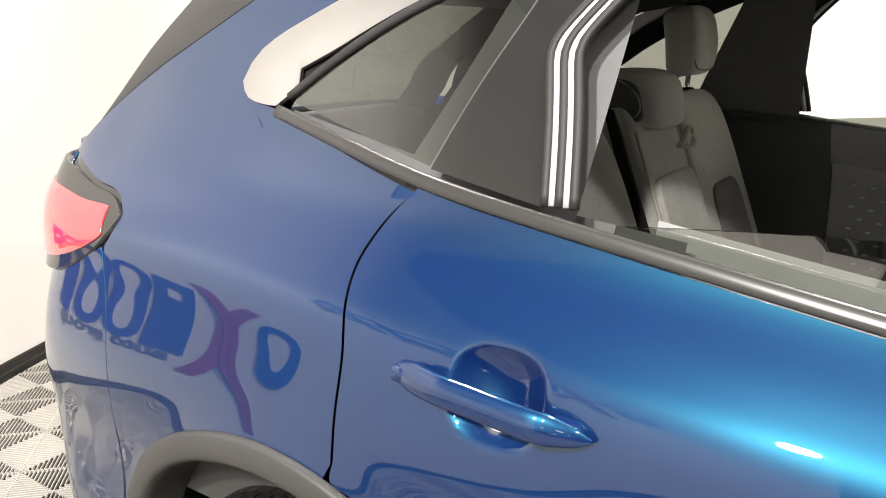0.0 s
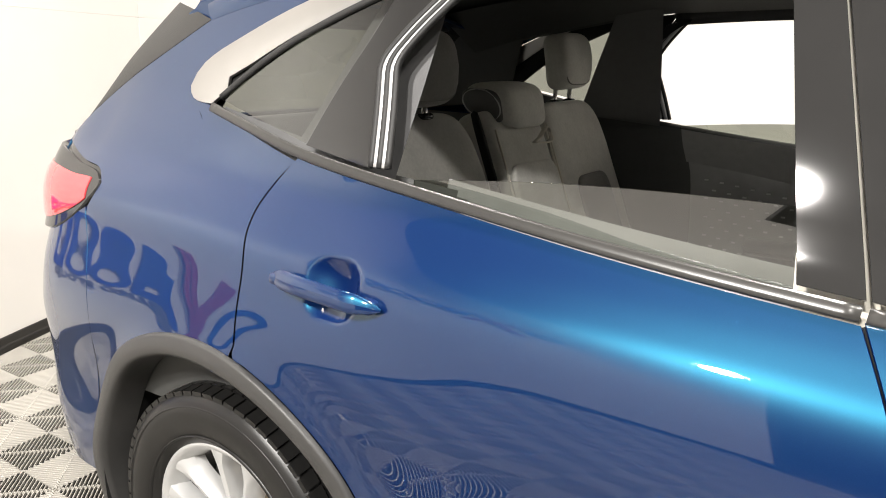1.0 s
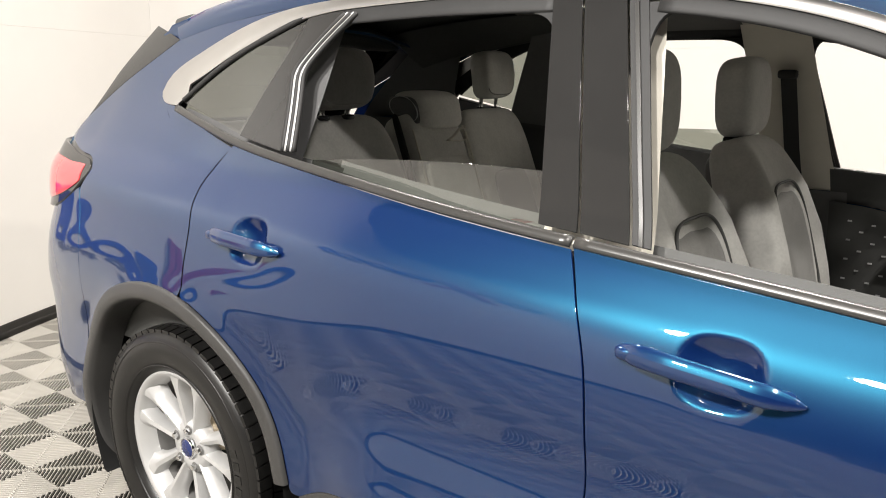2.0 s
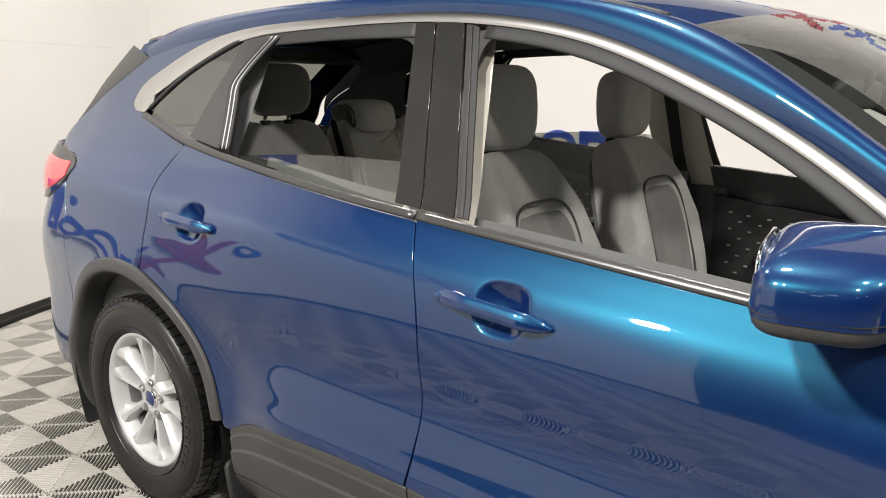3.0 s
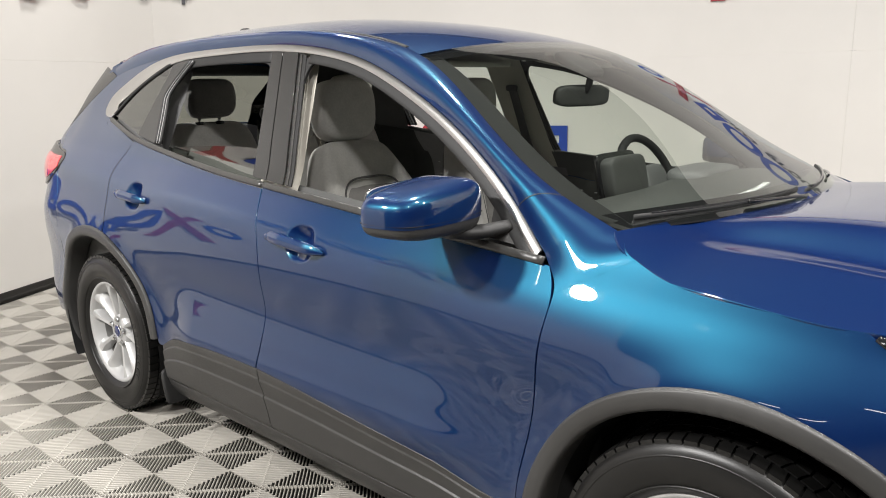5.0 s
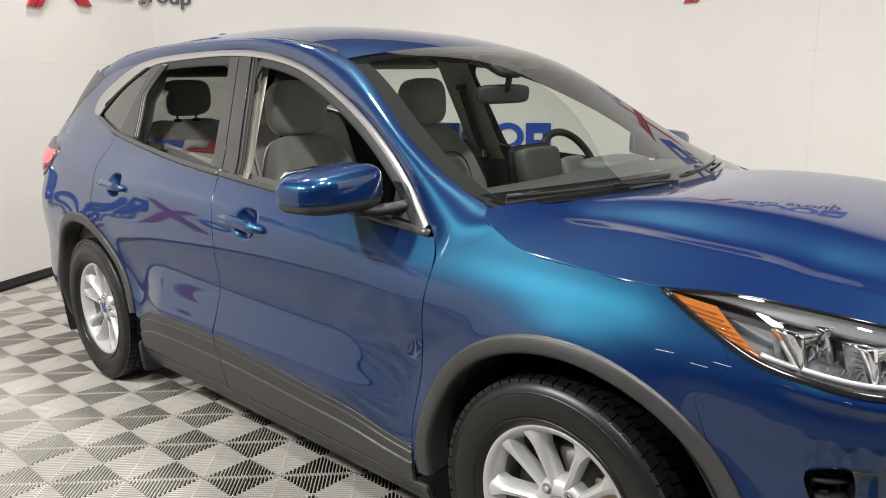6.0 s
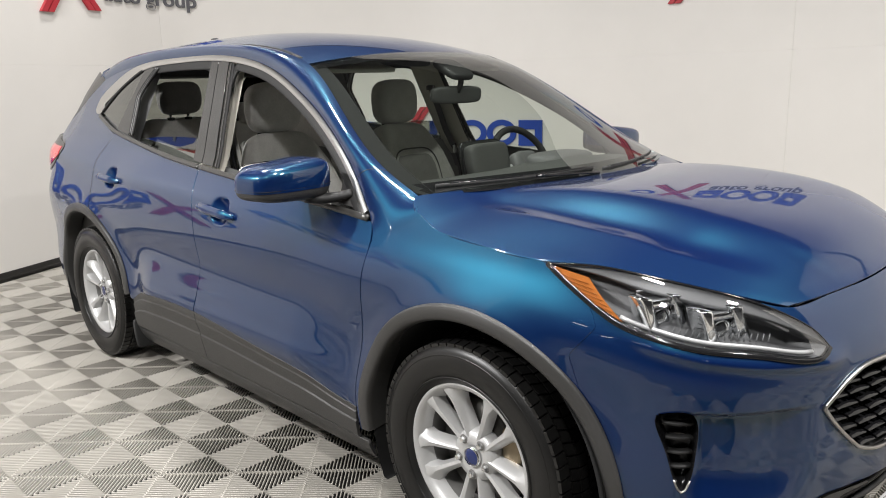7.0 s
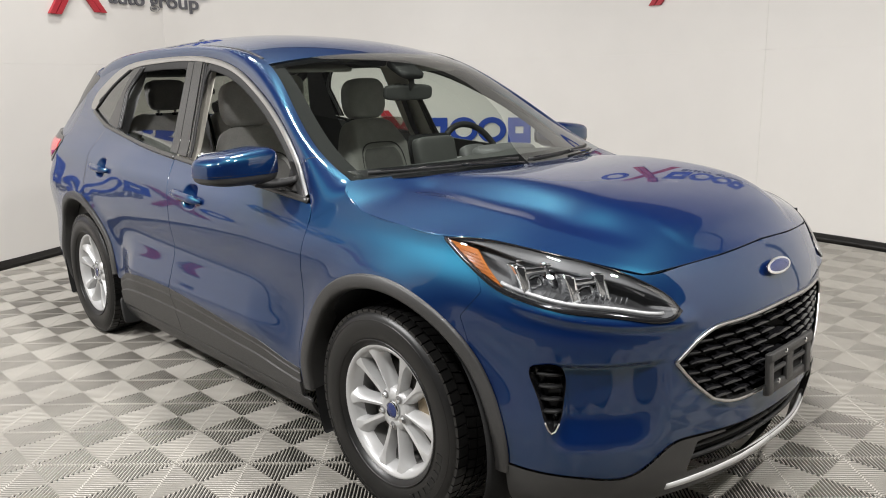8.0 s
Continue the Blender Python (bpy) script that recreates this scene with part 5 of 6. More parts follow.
for mir in SIDES:
    rdoor, fdoor = [o for o in car.children if o.name.startswith("rear_door")][1 if mir else 0], [o for o in car.children if o.name.startswith("front_door")][1 if mir else 0]
    # door handles: a pull bar that stands off over its cup
    for (s0, s1, z0, z1), door in (((.203, .472, .998, .986), rdoor), ((1.275, 1.560, .955, .934), fdoor)):
        n = 25
        f = np.linspace(0, 1, n)
        ss, zz = s0 + (s1 - s0) * f, z0 + (z1 - z0) * f
        half = 0.0185 * np.clip(np.minimum(f * 7, (1 - f) * 6), 0.02, 1) ** 0.5 * (1 - 0.06 * f)
        stand = 0.008 + 0.023 * np.clip(np.minimum(f * 3.2, (1 - f) * 4.5), 0, 1) ** 0.8
        dp = 0.010
        rows_ = []
        ring = np.linspace(0, 2 * math.pi, 15)
        nn = skin_normal(ss, np.full(n, z0 + 0.09))
        flat = np.stack([np.interp(ss, [s0, s1], [skin(s0, z0)[k], skin(s1, z1)[k]]) for k in range(3)], 1)
        nrm = skin_normal(np.full(n, (s0 + s1) / 2 + 0.16), np.full(n, (z0 + z1) / 2))
        up = np.cross(nrm, np.gradient(flat, axis=0))
        up /= np.linalg.norm(up, axis=1, keepdims=True)
        up *= np.sign(up[:, 2:3])
        for w in ring:
            rows_.append(flat + nrm * (stand + dp * np.cos(w) * (half / 0.0235))[:, None] + up * (half * np.sin(w))[:, None])
        h = sheet("door_handle", np.array(rows_), PAINT, door, "blue pull handle", rim=0.0, mirror=mir, away=tuple(flat[n // 2] + nrm[0] * 0.02))
        for fa in (0.1, 0.9):
            k = int(fa * (n - 1))
            part("handle_mount", sided(moved(superbox(0.022, 0.02, 0.012, 0.6, 12, 8), Matrix.Translation(Vector(flat[k] + nrm[k] * 0.004))), mir), PAINT, door)
    # belt ends, mirror, mirror sail
    panel("mirror_sail", curve([(2.12, 1.043), (2.27, 1.030)], 8), curve([(2.10, 1.15), (2.125, 1.150)], 8), curve([(2.12, 1.043), (2.10, 1.15)], 8), curve([(2.27, 1.030), (2.125, 1.150)], 8), CLAD, fdoor, "grey mirror sail", -0.003, mir)
    mirror_part = thing("wing_mirror", "", "")
    mirror_part.parent = car
    tagged(mirror_part, "blue wing mirror with black lower shell")
    c = Vector((2.052, -0.958, 1.125))

    def cap_shape(x, y, z):
        # narrower towards the outer end, swept back, rounded front
        k = (y + 0.14) / 0.28
        sc = 0.72 + 0.28 * k
        return x * (0.8 + 0.2 * k) - 0.030 * (1 - k) ** 2 + 0.02 * z, y, z * sc + 0.012 * (k - 0.5)
    full = superbox(0.106, 0.140, 0.074, 0.50, 40, 24, cap_shape)
    turn = Matrix.Translation(c) @ pose(0, 0, 0, 0, 0, 10)

    def half_of(data, keep):
        v, e, f = data
        ff = [q for q in f if keep(sum(v[k][2] for k in q) / len(q))]
        used = sorted({k for q in ff for k in q})
        idx = {k: i for i, k in enumerate(used)}
        return [v[k] for k in used], [], [tuple(idx[k] for k in q) for q in ff]
    part("mirror_cap", sided(moved(half_of(full, lambda z: z > -0.016), turn), mir), PAINT, mirror_part, "blue mirror cap")
    low = superbox(0.1045, 0.1385, 0.0725, 0.50, 40, 24, cap_shape)
    part("lower_shell", sided(moved(half_of(low, lambda z: z < -0.004), turn), mir), CLAD, mirror_part, "black lower shell")
    part("shell_band", sided(moved(superbox(0.1065, 0.1405, 0.004, 0.46, 40, 6, lambda x, y, z: cap_shape(x, y, z - 0.017)), turn), mir), MATTE, mirror_part)
    part("mirror_glass", sided(moved(superbox(0.004, 0.115, 0.055, 0.4, 24, 10), turn @ Matrix.Translation((-0.098, 0.012, 0.004))), mir), REFLECTOR, mirror_part, "mirror glass")
    arm = [(2.075, -0.90, 1.070), (2.10, -0.855, 1.062), (2.135, -0.81, 1.065), (2.165, -0.775, 1.075)]
    part("mirror_arm", sided(tube_mesh(curve(arm, 12), np.linspace(0.036, 0.028, 12), 12, flat=0.55), mir), MATTE, mirror_part, "black mirror foot")
    # tail lamp: a dark housing with a red lens that stands proud
    tl = thing("tail_lamp", "", "")
    tl.parent = car
    tagged(tl, "red tail lamp in a dark surround")
    lt = curve([(-.466, 1.106), (-.50, 1.119), (-.59, 1.130), (-.70, 1.145), (-.86, 1.159), (-1.10, 1.165)], 30)
    lb = curve([(-.461, 1.078), (-.485, 1.050), (-.528, 1.022), (-.600, .990), (-.70, .965), (-.84, .958)], 30)
    g = coons(lb, lt, curve([tuple(lb[0]), (-.455, 1.095), tuple(lt[0])], 16), curve([tuple(lb[-1]), tuple(lt[-1])], 16))
    sw = 0.004 + 0.016 * step(-g[..., 0], .52, .95)
    v = np.linspace(0, 1, 16)[:, None]
    sheet("surround", skin(g[..., 0], g[..., 1], sw), PILLAR, tl, "dark gloss surround", rim=0.03, mirror=mir, away=(0, 0, 1))
    backing = coons(lb - (-.006, .010), lt + (.006, .012), curve([tuple(lb[0] - (-.006, .010)), (-.446, 1.095), tuple(lt[0] + (.006, .012))], 16), curve([tuple(lb[-1] - (-.006, .010)), tuple(lt[-1] + (.006, .012))], 16))
    sheet("lamp_backing", skin(backing[..., 0], backing[..., 1], -0.006), PILLAR, tl, rim=0.0, mirror=mir, away=(0, 0, 1))
    inner_t = lt * 0.80 + lb * 0.20
    inner_b = lt * 0.12 + lb * 0.88
    k0 = 2
    g = coons(inner_b[k0:], inner_t[k0:], curve([tuple(inner_b[k0]), tuple(inner_t[k0])], 14), curve([tuple(inner_b[-1]), tuple(inner_t[-1])], 14))
    uu_ = np.linspace(0, 1, g.shape[1])[None, :]
    vv_ = np.linspace(0, 1, 14)[:, None]
    sheet("lens", skin(g[..., 0], g[..., 1], 0.007 + 0.016 * step(-g[..., 0], .52, .95) + 0.006 * (4 * vv_ * (1 - vv_)) ** 0.5 * np.minimum(1, uu_ * 4)), REDLENS, tl, "red lens", rim=0.008, mirror=mir, away=(0, 0, 1))
    # headlamp
    hl = thing("headlamp", "", "")
    hl.parent = car
    tagged(hl, "clear headlamp with amber marker and bright reflectors")
    top_, low_ = curve(LAMP, 60), curve(LAMP_LOW[::-1], 60)
    nv = 22
    g = coons(low_, top_, np.repeat(low_[:1], nv, 0), np.repeat(low_[-1:], nv, 0))
    u_, v_ = np.linspace(0, 1, 60)[None, :], np.linspace(0, 1, nv)[:, None]
    dome = (4 * v_ * (1 - v_)) ** 0.5 * (4 * u_ * (1 - u_)) ** 0.5
    lens = sheet("cover_lens", skin(g[..., 0], g[..., 1], 0.001 + 0.010 * dome), LENS, hl, "clear plastic lens", rim=0.0, mirror=mir, away=(2.6, 0, 0.6))
    lens.visible_shadow = False
    depth = -0.004 - (0.006 + 0.052 * (1 - step(v_, 0.58, 0.72))) * np.clip(np.minimum(v_ * 5, (1 - v_) * 8), 0, 1) * np.clip(np.minimum(u_ * 10, (1 - u_) * 10), 0, 1)
    sheet("lamp_bowl", skin(g[..., 0], g[..., 1], depth), LAMPGREY, hl, "grey lamp bowl", rim=0.0, mirror=mir, away=(2.6, 0, 0.6))
    moulding("lamp_seal", LAMP_LOW, 0.014, 0.005, BLACK, hl, "black lamp seal", -0.001, mir)
    moulding("lamp_seal", LAMP, 0.005, 0.003, BLACK, hl, "", -0.001, mir)
    lowline = LAMP_LOW[3:-12] * (1, 1) + np.array((0, .016))
    moulding("light_bar", lowline, 0.011, 0.006, SILVER, hl, "grey light bar", -0.006, mir)
    am = coons(curve([(3.075, .930), (3.150, .893), (3.222, .862)], 14), curve([(3.010, .969), (3.075, .957), (3.115, .950)], 14), curve([(3.075, .930), (3.010, .969)], 10), curve([(3.222, .862), (3.165, .905), (3.115, .950)], 10))
    sheet("amber_marker", skin(am[..., 0], am[..., 1], -0.003), AMBER, hl, "amber side marker", rim=0.012, mirror=mir, away=(2.6, 0, 0.6))
    for k in range(6):
        f_ = 0.12 + 0.15 * k
        moulding("amber_rib", curve([(3.020 + 0.065 * f_ * 1.0 + 0.055 * f_, .962 - 0.045 * f_ - 0.026 * f_), (3.108 + 0.098 * f_, .946 - 0.074 * f_)], 4), 0.0022, 0.0018, AMBER, hl, "", 0.0, mir)
    for cs, cz, sc in ((3.315, .874, 1.35), (3.480, .850, 1.40)):
        q, nn = skin(cs, cz, -0.035), skin_normal(cs, cz)
        fwd = np.array((0.93, -0.36, 0.0))
        m_ = look(tuple(q), tuple(q + fwd))
        for dx, wd in ((-0.030, 0.012), (0.034, 0.010)):
            part("reflector_fin", sided(moved(superbox(wd * sc, 0.036 * sc, 0.030, 0.12, 16, 8, lambda x, y, z: (x + 0.35 * y, y, z)), m_ @ Matrix.Translation((dx * sc, 0.006, 0.010))), mir), REFLECTOR, hl, "bright reflector fin")
        part("reflector_top", sided(moved(superbox(0.038 * sc, 0.008, 0.024, 0.12, 16, 8), m_ @ Matrix.Translation((0.012, 0.036, 0.010))), mir), REFLECTOR, hl, "bright reflector")
        part("projector", sided(moved(superbox(0.024 * sc, 0.024 * sc, 0.012, 1.0, 24, 12), m_ @ Matrix.Translation((0.002, -0.010, 0.002))), mir), REFLECTOR, hl, "round projector lens")
        part("projector_ring", sided(moved(lathe([(0.025, 0.0), (0.029, -0.004), (0.031, 0.004)], 30), m_ @ pose(0.002, -0.010, 0.004, 90, 0, 0)), mir), BLACK, hl)
    for k in range(16):
        s_ = 3.34 + 0.017 * k
        z_ = float(np.interp(s_, [3.3, 3.6], [.842, .820]))
        moulding("lamp_rib", curve([(s_, z_), (s_ + 0.010, z_ + 0.016)], 3), 0.003, 0.002, LAMPGREY, hl, "", -0.022, mir)
    moulding("bezel_line", curve([(3.24, .925), (3.30, .938), (3.42, .922), (3.55, .888), (3.66, .838)], 24), 0.006, 0.003, SILVER, hl, "bright bezel line", -0.020, mir)
    # side vent in the bumper
    vt = thing("bumper_vent", "", "")
    vt.parent = front_bumper
    tagged(vt, "black bumper vent with slats")
    ctr = VENT_LOOP.mean(0)
    rows_ = [skin(*(VENT_LOOP * (1 - f_) + ctr * f_).T, o_) for f_, o_ in ((-0.02, 0.002), (0.03, -0.004), (0.06, -0.035), (0.5, -0.045), (0.98, -0.048))]
    rows_ = [np.vstack([r_, r_[:1]]) for r_ in rows_]
    sheet("vent_bowl", np.array(rows_), BLACK, vt, rim=0.0, mirror=mir, away=(2.6, 0, 0.5))
    for k, z_ in enumerate((.520, .556, .592, .628)):
        x0 = 3.352 - 0.006 * k if k < 3 else 3.332
        moulding("slat", curve([(x0, z_), (3.404, z_ - 0.003)], 5), 0.010, 0.012, MATTE, vt, "", -0.026, mir)
    moulding("vent_edge", VENT_LOOP[21:28], 0.004, 0.003, CHROME, vt, "bright vent edge", 0.0, mir)

# grille: bright frame, dark backing, staggered short slats
grille = thing("grille", "", "")
grille.parent = car
tagged(grille, "black staggered mesh grille with bright frame")
for mir in SIDES:
    moulding("grille_frame", gt, 0.010, 0.006, CHROME, grille, "bright grille frame", 0.001, mir)
    moulding("grille_frame", gl[::-1], 0.010, 0.006, CHROME, grille, "bright grille frame", 0.001, mir)
    g = coons(gl[::-1], gt, np.repeat(gt[:1], 12, 0), curve([tuple(gl[0]), tuple(gt[-1])], 12))
    vv_ = np.linspace(0, 1, 12)[:, None]
    uu_ = np.linspace(0, 1, 50)[None, :]
    sheet("grille_back", skin(g[..., 0], g[..., 1], -0.010 - 0.040 * np.clip(np.minimum(np.minimum(vv_, 1 - vv_) * 8, uu_ * 8), 0, 1)), DARK, grille, rim=0.0, mirror=mir, away=(2.6, 0, 0.6))
    for k in range(8):
        z_ = .512 + 0.030 * k
        s_lo = float(np.interp(z_, [.487, .518, .583, .650, .701, .742], [3.95, 3.885, 3.805, 3.745, 3.812, 3.92]))
        s_ = S_NOSE - (0.045 if k % 2 else 0.0)
        while s_ > s_lo + 0.02:
            a0, a1 = max(s_ - 0.078, s_lo + 0.004), s_
            if a1 - a0 > 0.012:
                sl = np.linspace(a0, a1, 6)
                ht = 0.011 * np.sin(np.pi * np.clip((sl - (s_ - 0.078)) / 0.078, 0.08, 0.92)) ** 0.6
                rr = [skin(sl, z_ + ht * h_, o_) for h_, o_ in ((-0.2, -0.034), (-0.35, -0.008), (0.1, -0.003), (0.75, -0.010), (1.0, -0.034))]
                sheet("slat", np.array(rr), BLACK, grille, rim=0.004, mirror=mir, away=(2.6, 0, 0.6))
            s_ -= 0.090
badge = part("badge", moved(superbox(0.076, 0.0225, 0.006, 1.0, 40, 10), Matrix.Translation((3.630, 0, .848)) @ pose(0, 0, 0, 0, 0, 90) @ pose(0, 0, 0, 62, 0, 0)), NAVY, car, "dark blue oval badge with bright rim")
part("badge_rim", moved(superbox(0.0810, 0.0262, 0.0050, 1.0, 40, 10), Matrix.Translation((3.630, 0, .848)) @ pose(0, 0, 0, 0, 0, 90) @ pose(0, 0, 0, 62, 0, 0)), REFLECTOR, badge)

# number plate bracket: black frame with slots and two bright bolts
bracket = thing("plate_bracket", "", "")
bracket.parent = front_bumper
tagged(bracket, "empty black plastic plate bracket")
bm = bmesh.new()
for sz_, at in (((0.016, 0.30, 0.028), (3.686, 0, .598)), ((0.016, 0.30, 0.030), (3.680, 0, .492)), ((0.016, 0.034, 0.13), (3.683, -.134, .545)), ((0.016, 0.034, 0.13), (3.683, .134, .545)), ((0.014, 0.05, 0.10), (3.682, 0, .545)), ((0.012, 0.28, 0.014), (3.680, 0, .548))):
    add_box(bm, sz_, pose(*at, 0, -3, 0), 0.004)
part("frame", bm, CLAD, bracket)
part("frame_back", box((0.006, 0.25, 0.09), (3.668, 0, .545), 0.002, (0, -3, 0)), DARK, bracket)
for y_, z_ in ((-.05, .60), (.09, .60), (-.09, .515)):
    part("bolt", moved(lathe([(0.0, 0.004), (0.007, 0.003), (0.008, 0.0)], 16), Matrix.Translation((3.694, y_, z_)) @ pose(0, 0, 0, 0, 0, -90)), REFLECTOR, bracket, "bright bolt")
# lower opening, light skid lip
for mir in SIDES:
    g = coons(curve([(3.77, .290), (4.0, .285), (S_NOSE, .285)], 24), curve([(3.80, .402), (4.0, .402), (S_NOSE, .394)], 24), curve([(3.77, .290), (3.80, .402)], 8), curve([(S_NOSE, .285), (S_NOSE, .394)], 8))
    sheet("lower_grille", skin(g[..., 0], g[..., 1], -0.05), DARK, front_bumper, "dark lower opening", rim=0.0, mirror=mir, away=(2.6, 0, 0.5))
    for z_ in (.325, .362):
        moulding("lower_bar", curve([(3.80, z_), (4.0, z_), (S_NOSE, z_)], 16), 0.012, 0.01, MATTE, front_bumper, "", -0.03, mir)
    moulding("skid_lip", curve([(3.742, .262), (3.80, .262), (3.90, .264), (4.05, .266), (S_NOSE, .268)], 30), np.linspace(0.024, 0.044, 30), 0.010, LIP, front_bumper, "light grey skid lip", 0.0, mir)
    g = coons(curve([(3.24, .20), (3.7, .20), (S_NOSE, .20)], 30), curve([(3.24, .12), (3.7, .13), (S_NOSE, .14)], 30), curve([(3.24, .20), (3.24, .12)], 4), curve([(S_NOSE, .20), (S_NOSE, .14)], 4))
    sheet("under_tray", skin(g[..., 0], np.maximum(g[..., 1], .16), -0.03), DARK, front_bumper, rim=0.0, mirror=mir, away=(2.6, 0, 0.5))
# wipers
for y0, y1 in ((-.655, -.03), (.02, .60)):
    yy = np.linspace(y0, y1, 16)
    xx = WS_FOOT[0] + 0.20 * (1 - (yy / .715) ** 2) - 0.028 - 0.010 * np.linspace(0, 1, 16)
    zz = WS_FOOT[2] + 0.019 + 0.008 * np.linspace(0, 1, 16)
    w_ = thing("wiper", "", "")
    w_.parent = car
    tagged(w_, "black windscreen wiper")
    part("blade", tube_mesh(np.stack([xx, yy, zz], 1), 0.0045, 8, flat=1.5), MATTE, w_)
    part("spine", tube_mesh(np.stack([xx + 0.001, yy, zz + 0.006], 1)[1:-1], 0.003, 8), BLACK, w_)
    part("arm", tube_mesh(np.stack([xx + 0.030 * np.linspace(0.0, 1, 16), yy, zz + 0.010 - 0.024 * np.linspace(0, 1, 16) ** 2], 1)[8:], 0.0045, 8), BLACK, w_)
# roof antenna
part("antenna", moved(superbox(0.055, 0.018, 0.032, 0.8, 20, 12, lambda x, y, z: (x - 0.5 * z, y * (1 - 8 * max(z, 0)), z)), Matrix.Translation((-.06, 0.0, 1.665))), BLACK, car, "black shark fin antenna")
# rear glass, spoiler and tailgate top
edge = on_skin(curve([(-.90, 1.158), (-.78, 1.252), (-.65, 1.320), (-.50, 1.378), (-.28, 1.472)], 24))[0]
gw = []
fr0 = np.clip((np.linspace(0, 1, 24) - 0.18) / 0.82, 0, 1)
for w in np.linspace(-1, 1, 41):
    k = 1 - abs(w) ** 5
    p = edge * (1, 1, 1)
    q = p.copy()
    q[:, 1] = p[:, 1] * -w * 0.94
    q[:, 0] = p[:, 0] - 0.125 * fr0 - 0.06 * (1 - abs(w) ** 3.0)
    q[:, 2] = p[:, 2] + 0.02 * k
    gw.append(q)
fr = np.clip((np.linspace(0, 1, 24) - 0.18) / 0.82, 0, 1)[:, None]
wing = np.array([edge, edge + fr * (-.082, .014, .026), edge + fr * (-.160, .036, .045)])
for mir in SIDES:
    sheet("side_winglet", wing, PILLAR, car, "dark gloss side winglet", rim=0.006, mirror=mir, away=(-.4, -.1, 1.2))
rg = sheet("rear_glass", np.array(gw).transpose(1, 0, 2), PRIVACY, car, "dark rear window glass", rim=0.0, away=(0.6, 0, 0.8))
rg.visible_shadow = False
ga = np.array(gw)
for sl in (ga[:6], ga[-6:]):
    sheet("glass_edge", sl.transpose(1, 0, 2) - (0.004, 0, 0), PILLAR, rg, "black opaque glass edge", rim=0.0, away=(0.6, 0, 0.8))
sp = []
for w in np.linspace(-1, 1, 31):
    y_ = 0.572 * w
    x0 = -.235
    sweep = 0.17 * (1 - abs(w) ** 3)
    zt = float(roof_mid(-.35)) - 0.072 * abs(w) ** 2.4 - 0.010
    sp.append([(x0, y_, zt + 0.012), (x0 - 0.08, y_, zt - 0.004), (x0 - 0.10 - sweep * 0.7, y_, zt - 0.020), (x0 - 0.125 - sweep, y_, zt - 0.030), (x0 - 0.125 - sweep, y_, zt - 0.048), (x0 - 0.10 - sweep * .6, y_, zt - 0.062), (x0 - 0.02, y_, zt - 0.065)])
for end_ in (sp[0], sp[-1]):
    part("spoiler_end", ([tuple(p) for p in end_], [], [tuple(range(7))]), PAINT, car, smooth=False)
sheet("spoiler", np.array(sp), PAINT, car, "blue rear roof spoiler", rim=0.01, away=(-.35, 0, 1.53))
# underbody
part("underbody", box((3.9, 1.30, 0.12), (1.35, 0, .24), 0.03), DARK, car, "dark underbody")
for mir in SIDES:
    part("mud_flap", sided(moved(superbox(0.010, 0.085, 0.075, 0.3, 16, 8), pose(0.505, -0.80, 0.235, 0, -14, 0)), mir), MATTE, car, "black mud flap")


# ---- the cabin ----
cabin = thing("cabin_trim", "", "")
cabin.parent = car
tagged(cabin, "dark cabin lining")
part("cabin_floor", box((2.6, 1.36, 0.04), (1.0, 0, .36), 0.01), DARKCLOTH, cabin, "dark carpet")
part("boot_floor", box((0.85, 1.24, 0.04), (-.42, 0, .80), 0.01), DARKCLOTH, cabin, "dark boot carpet")
part("boot_wall", box((0.03, 1.24, 0.42), (-.83, 0, .98), 0.01), TRIMDARK, cabin)
part("firewall", box((0.04, 1.36, 0.62), (2.36, 0, .66), 0.01), DARK, cabin)
roof_in = np.array(roof_rows)[:, 2:-2] - (0, 0, 0.035)
# one headliner: its darkness over the rear seats is put into the colour
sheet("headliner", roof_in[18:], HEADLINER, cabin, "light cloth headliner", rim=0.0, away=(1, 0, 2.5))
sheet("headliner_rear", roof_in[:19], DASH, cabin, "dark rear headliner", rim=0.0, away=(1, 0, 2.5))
part("tailgate_header", box((0.10, 1.00, 0.075), (-.370, 0, 1.512), 0.02, (0, -8, 0)), DASH, cabin, "black tailgate header")
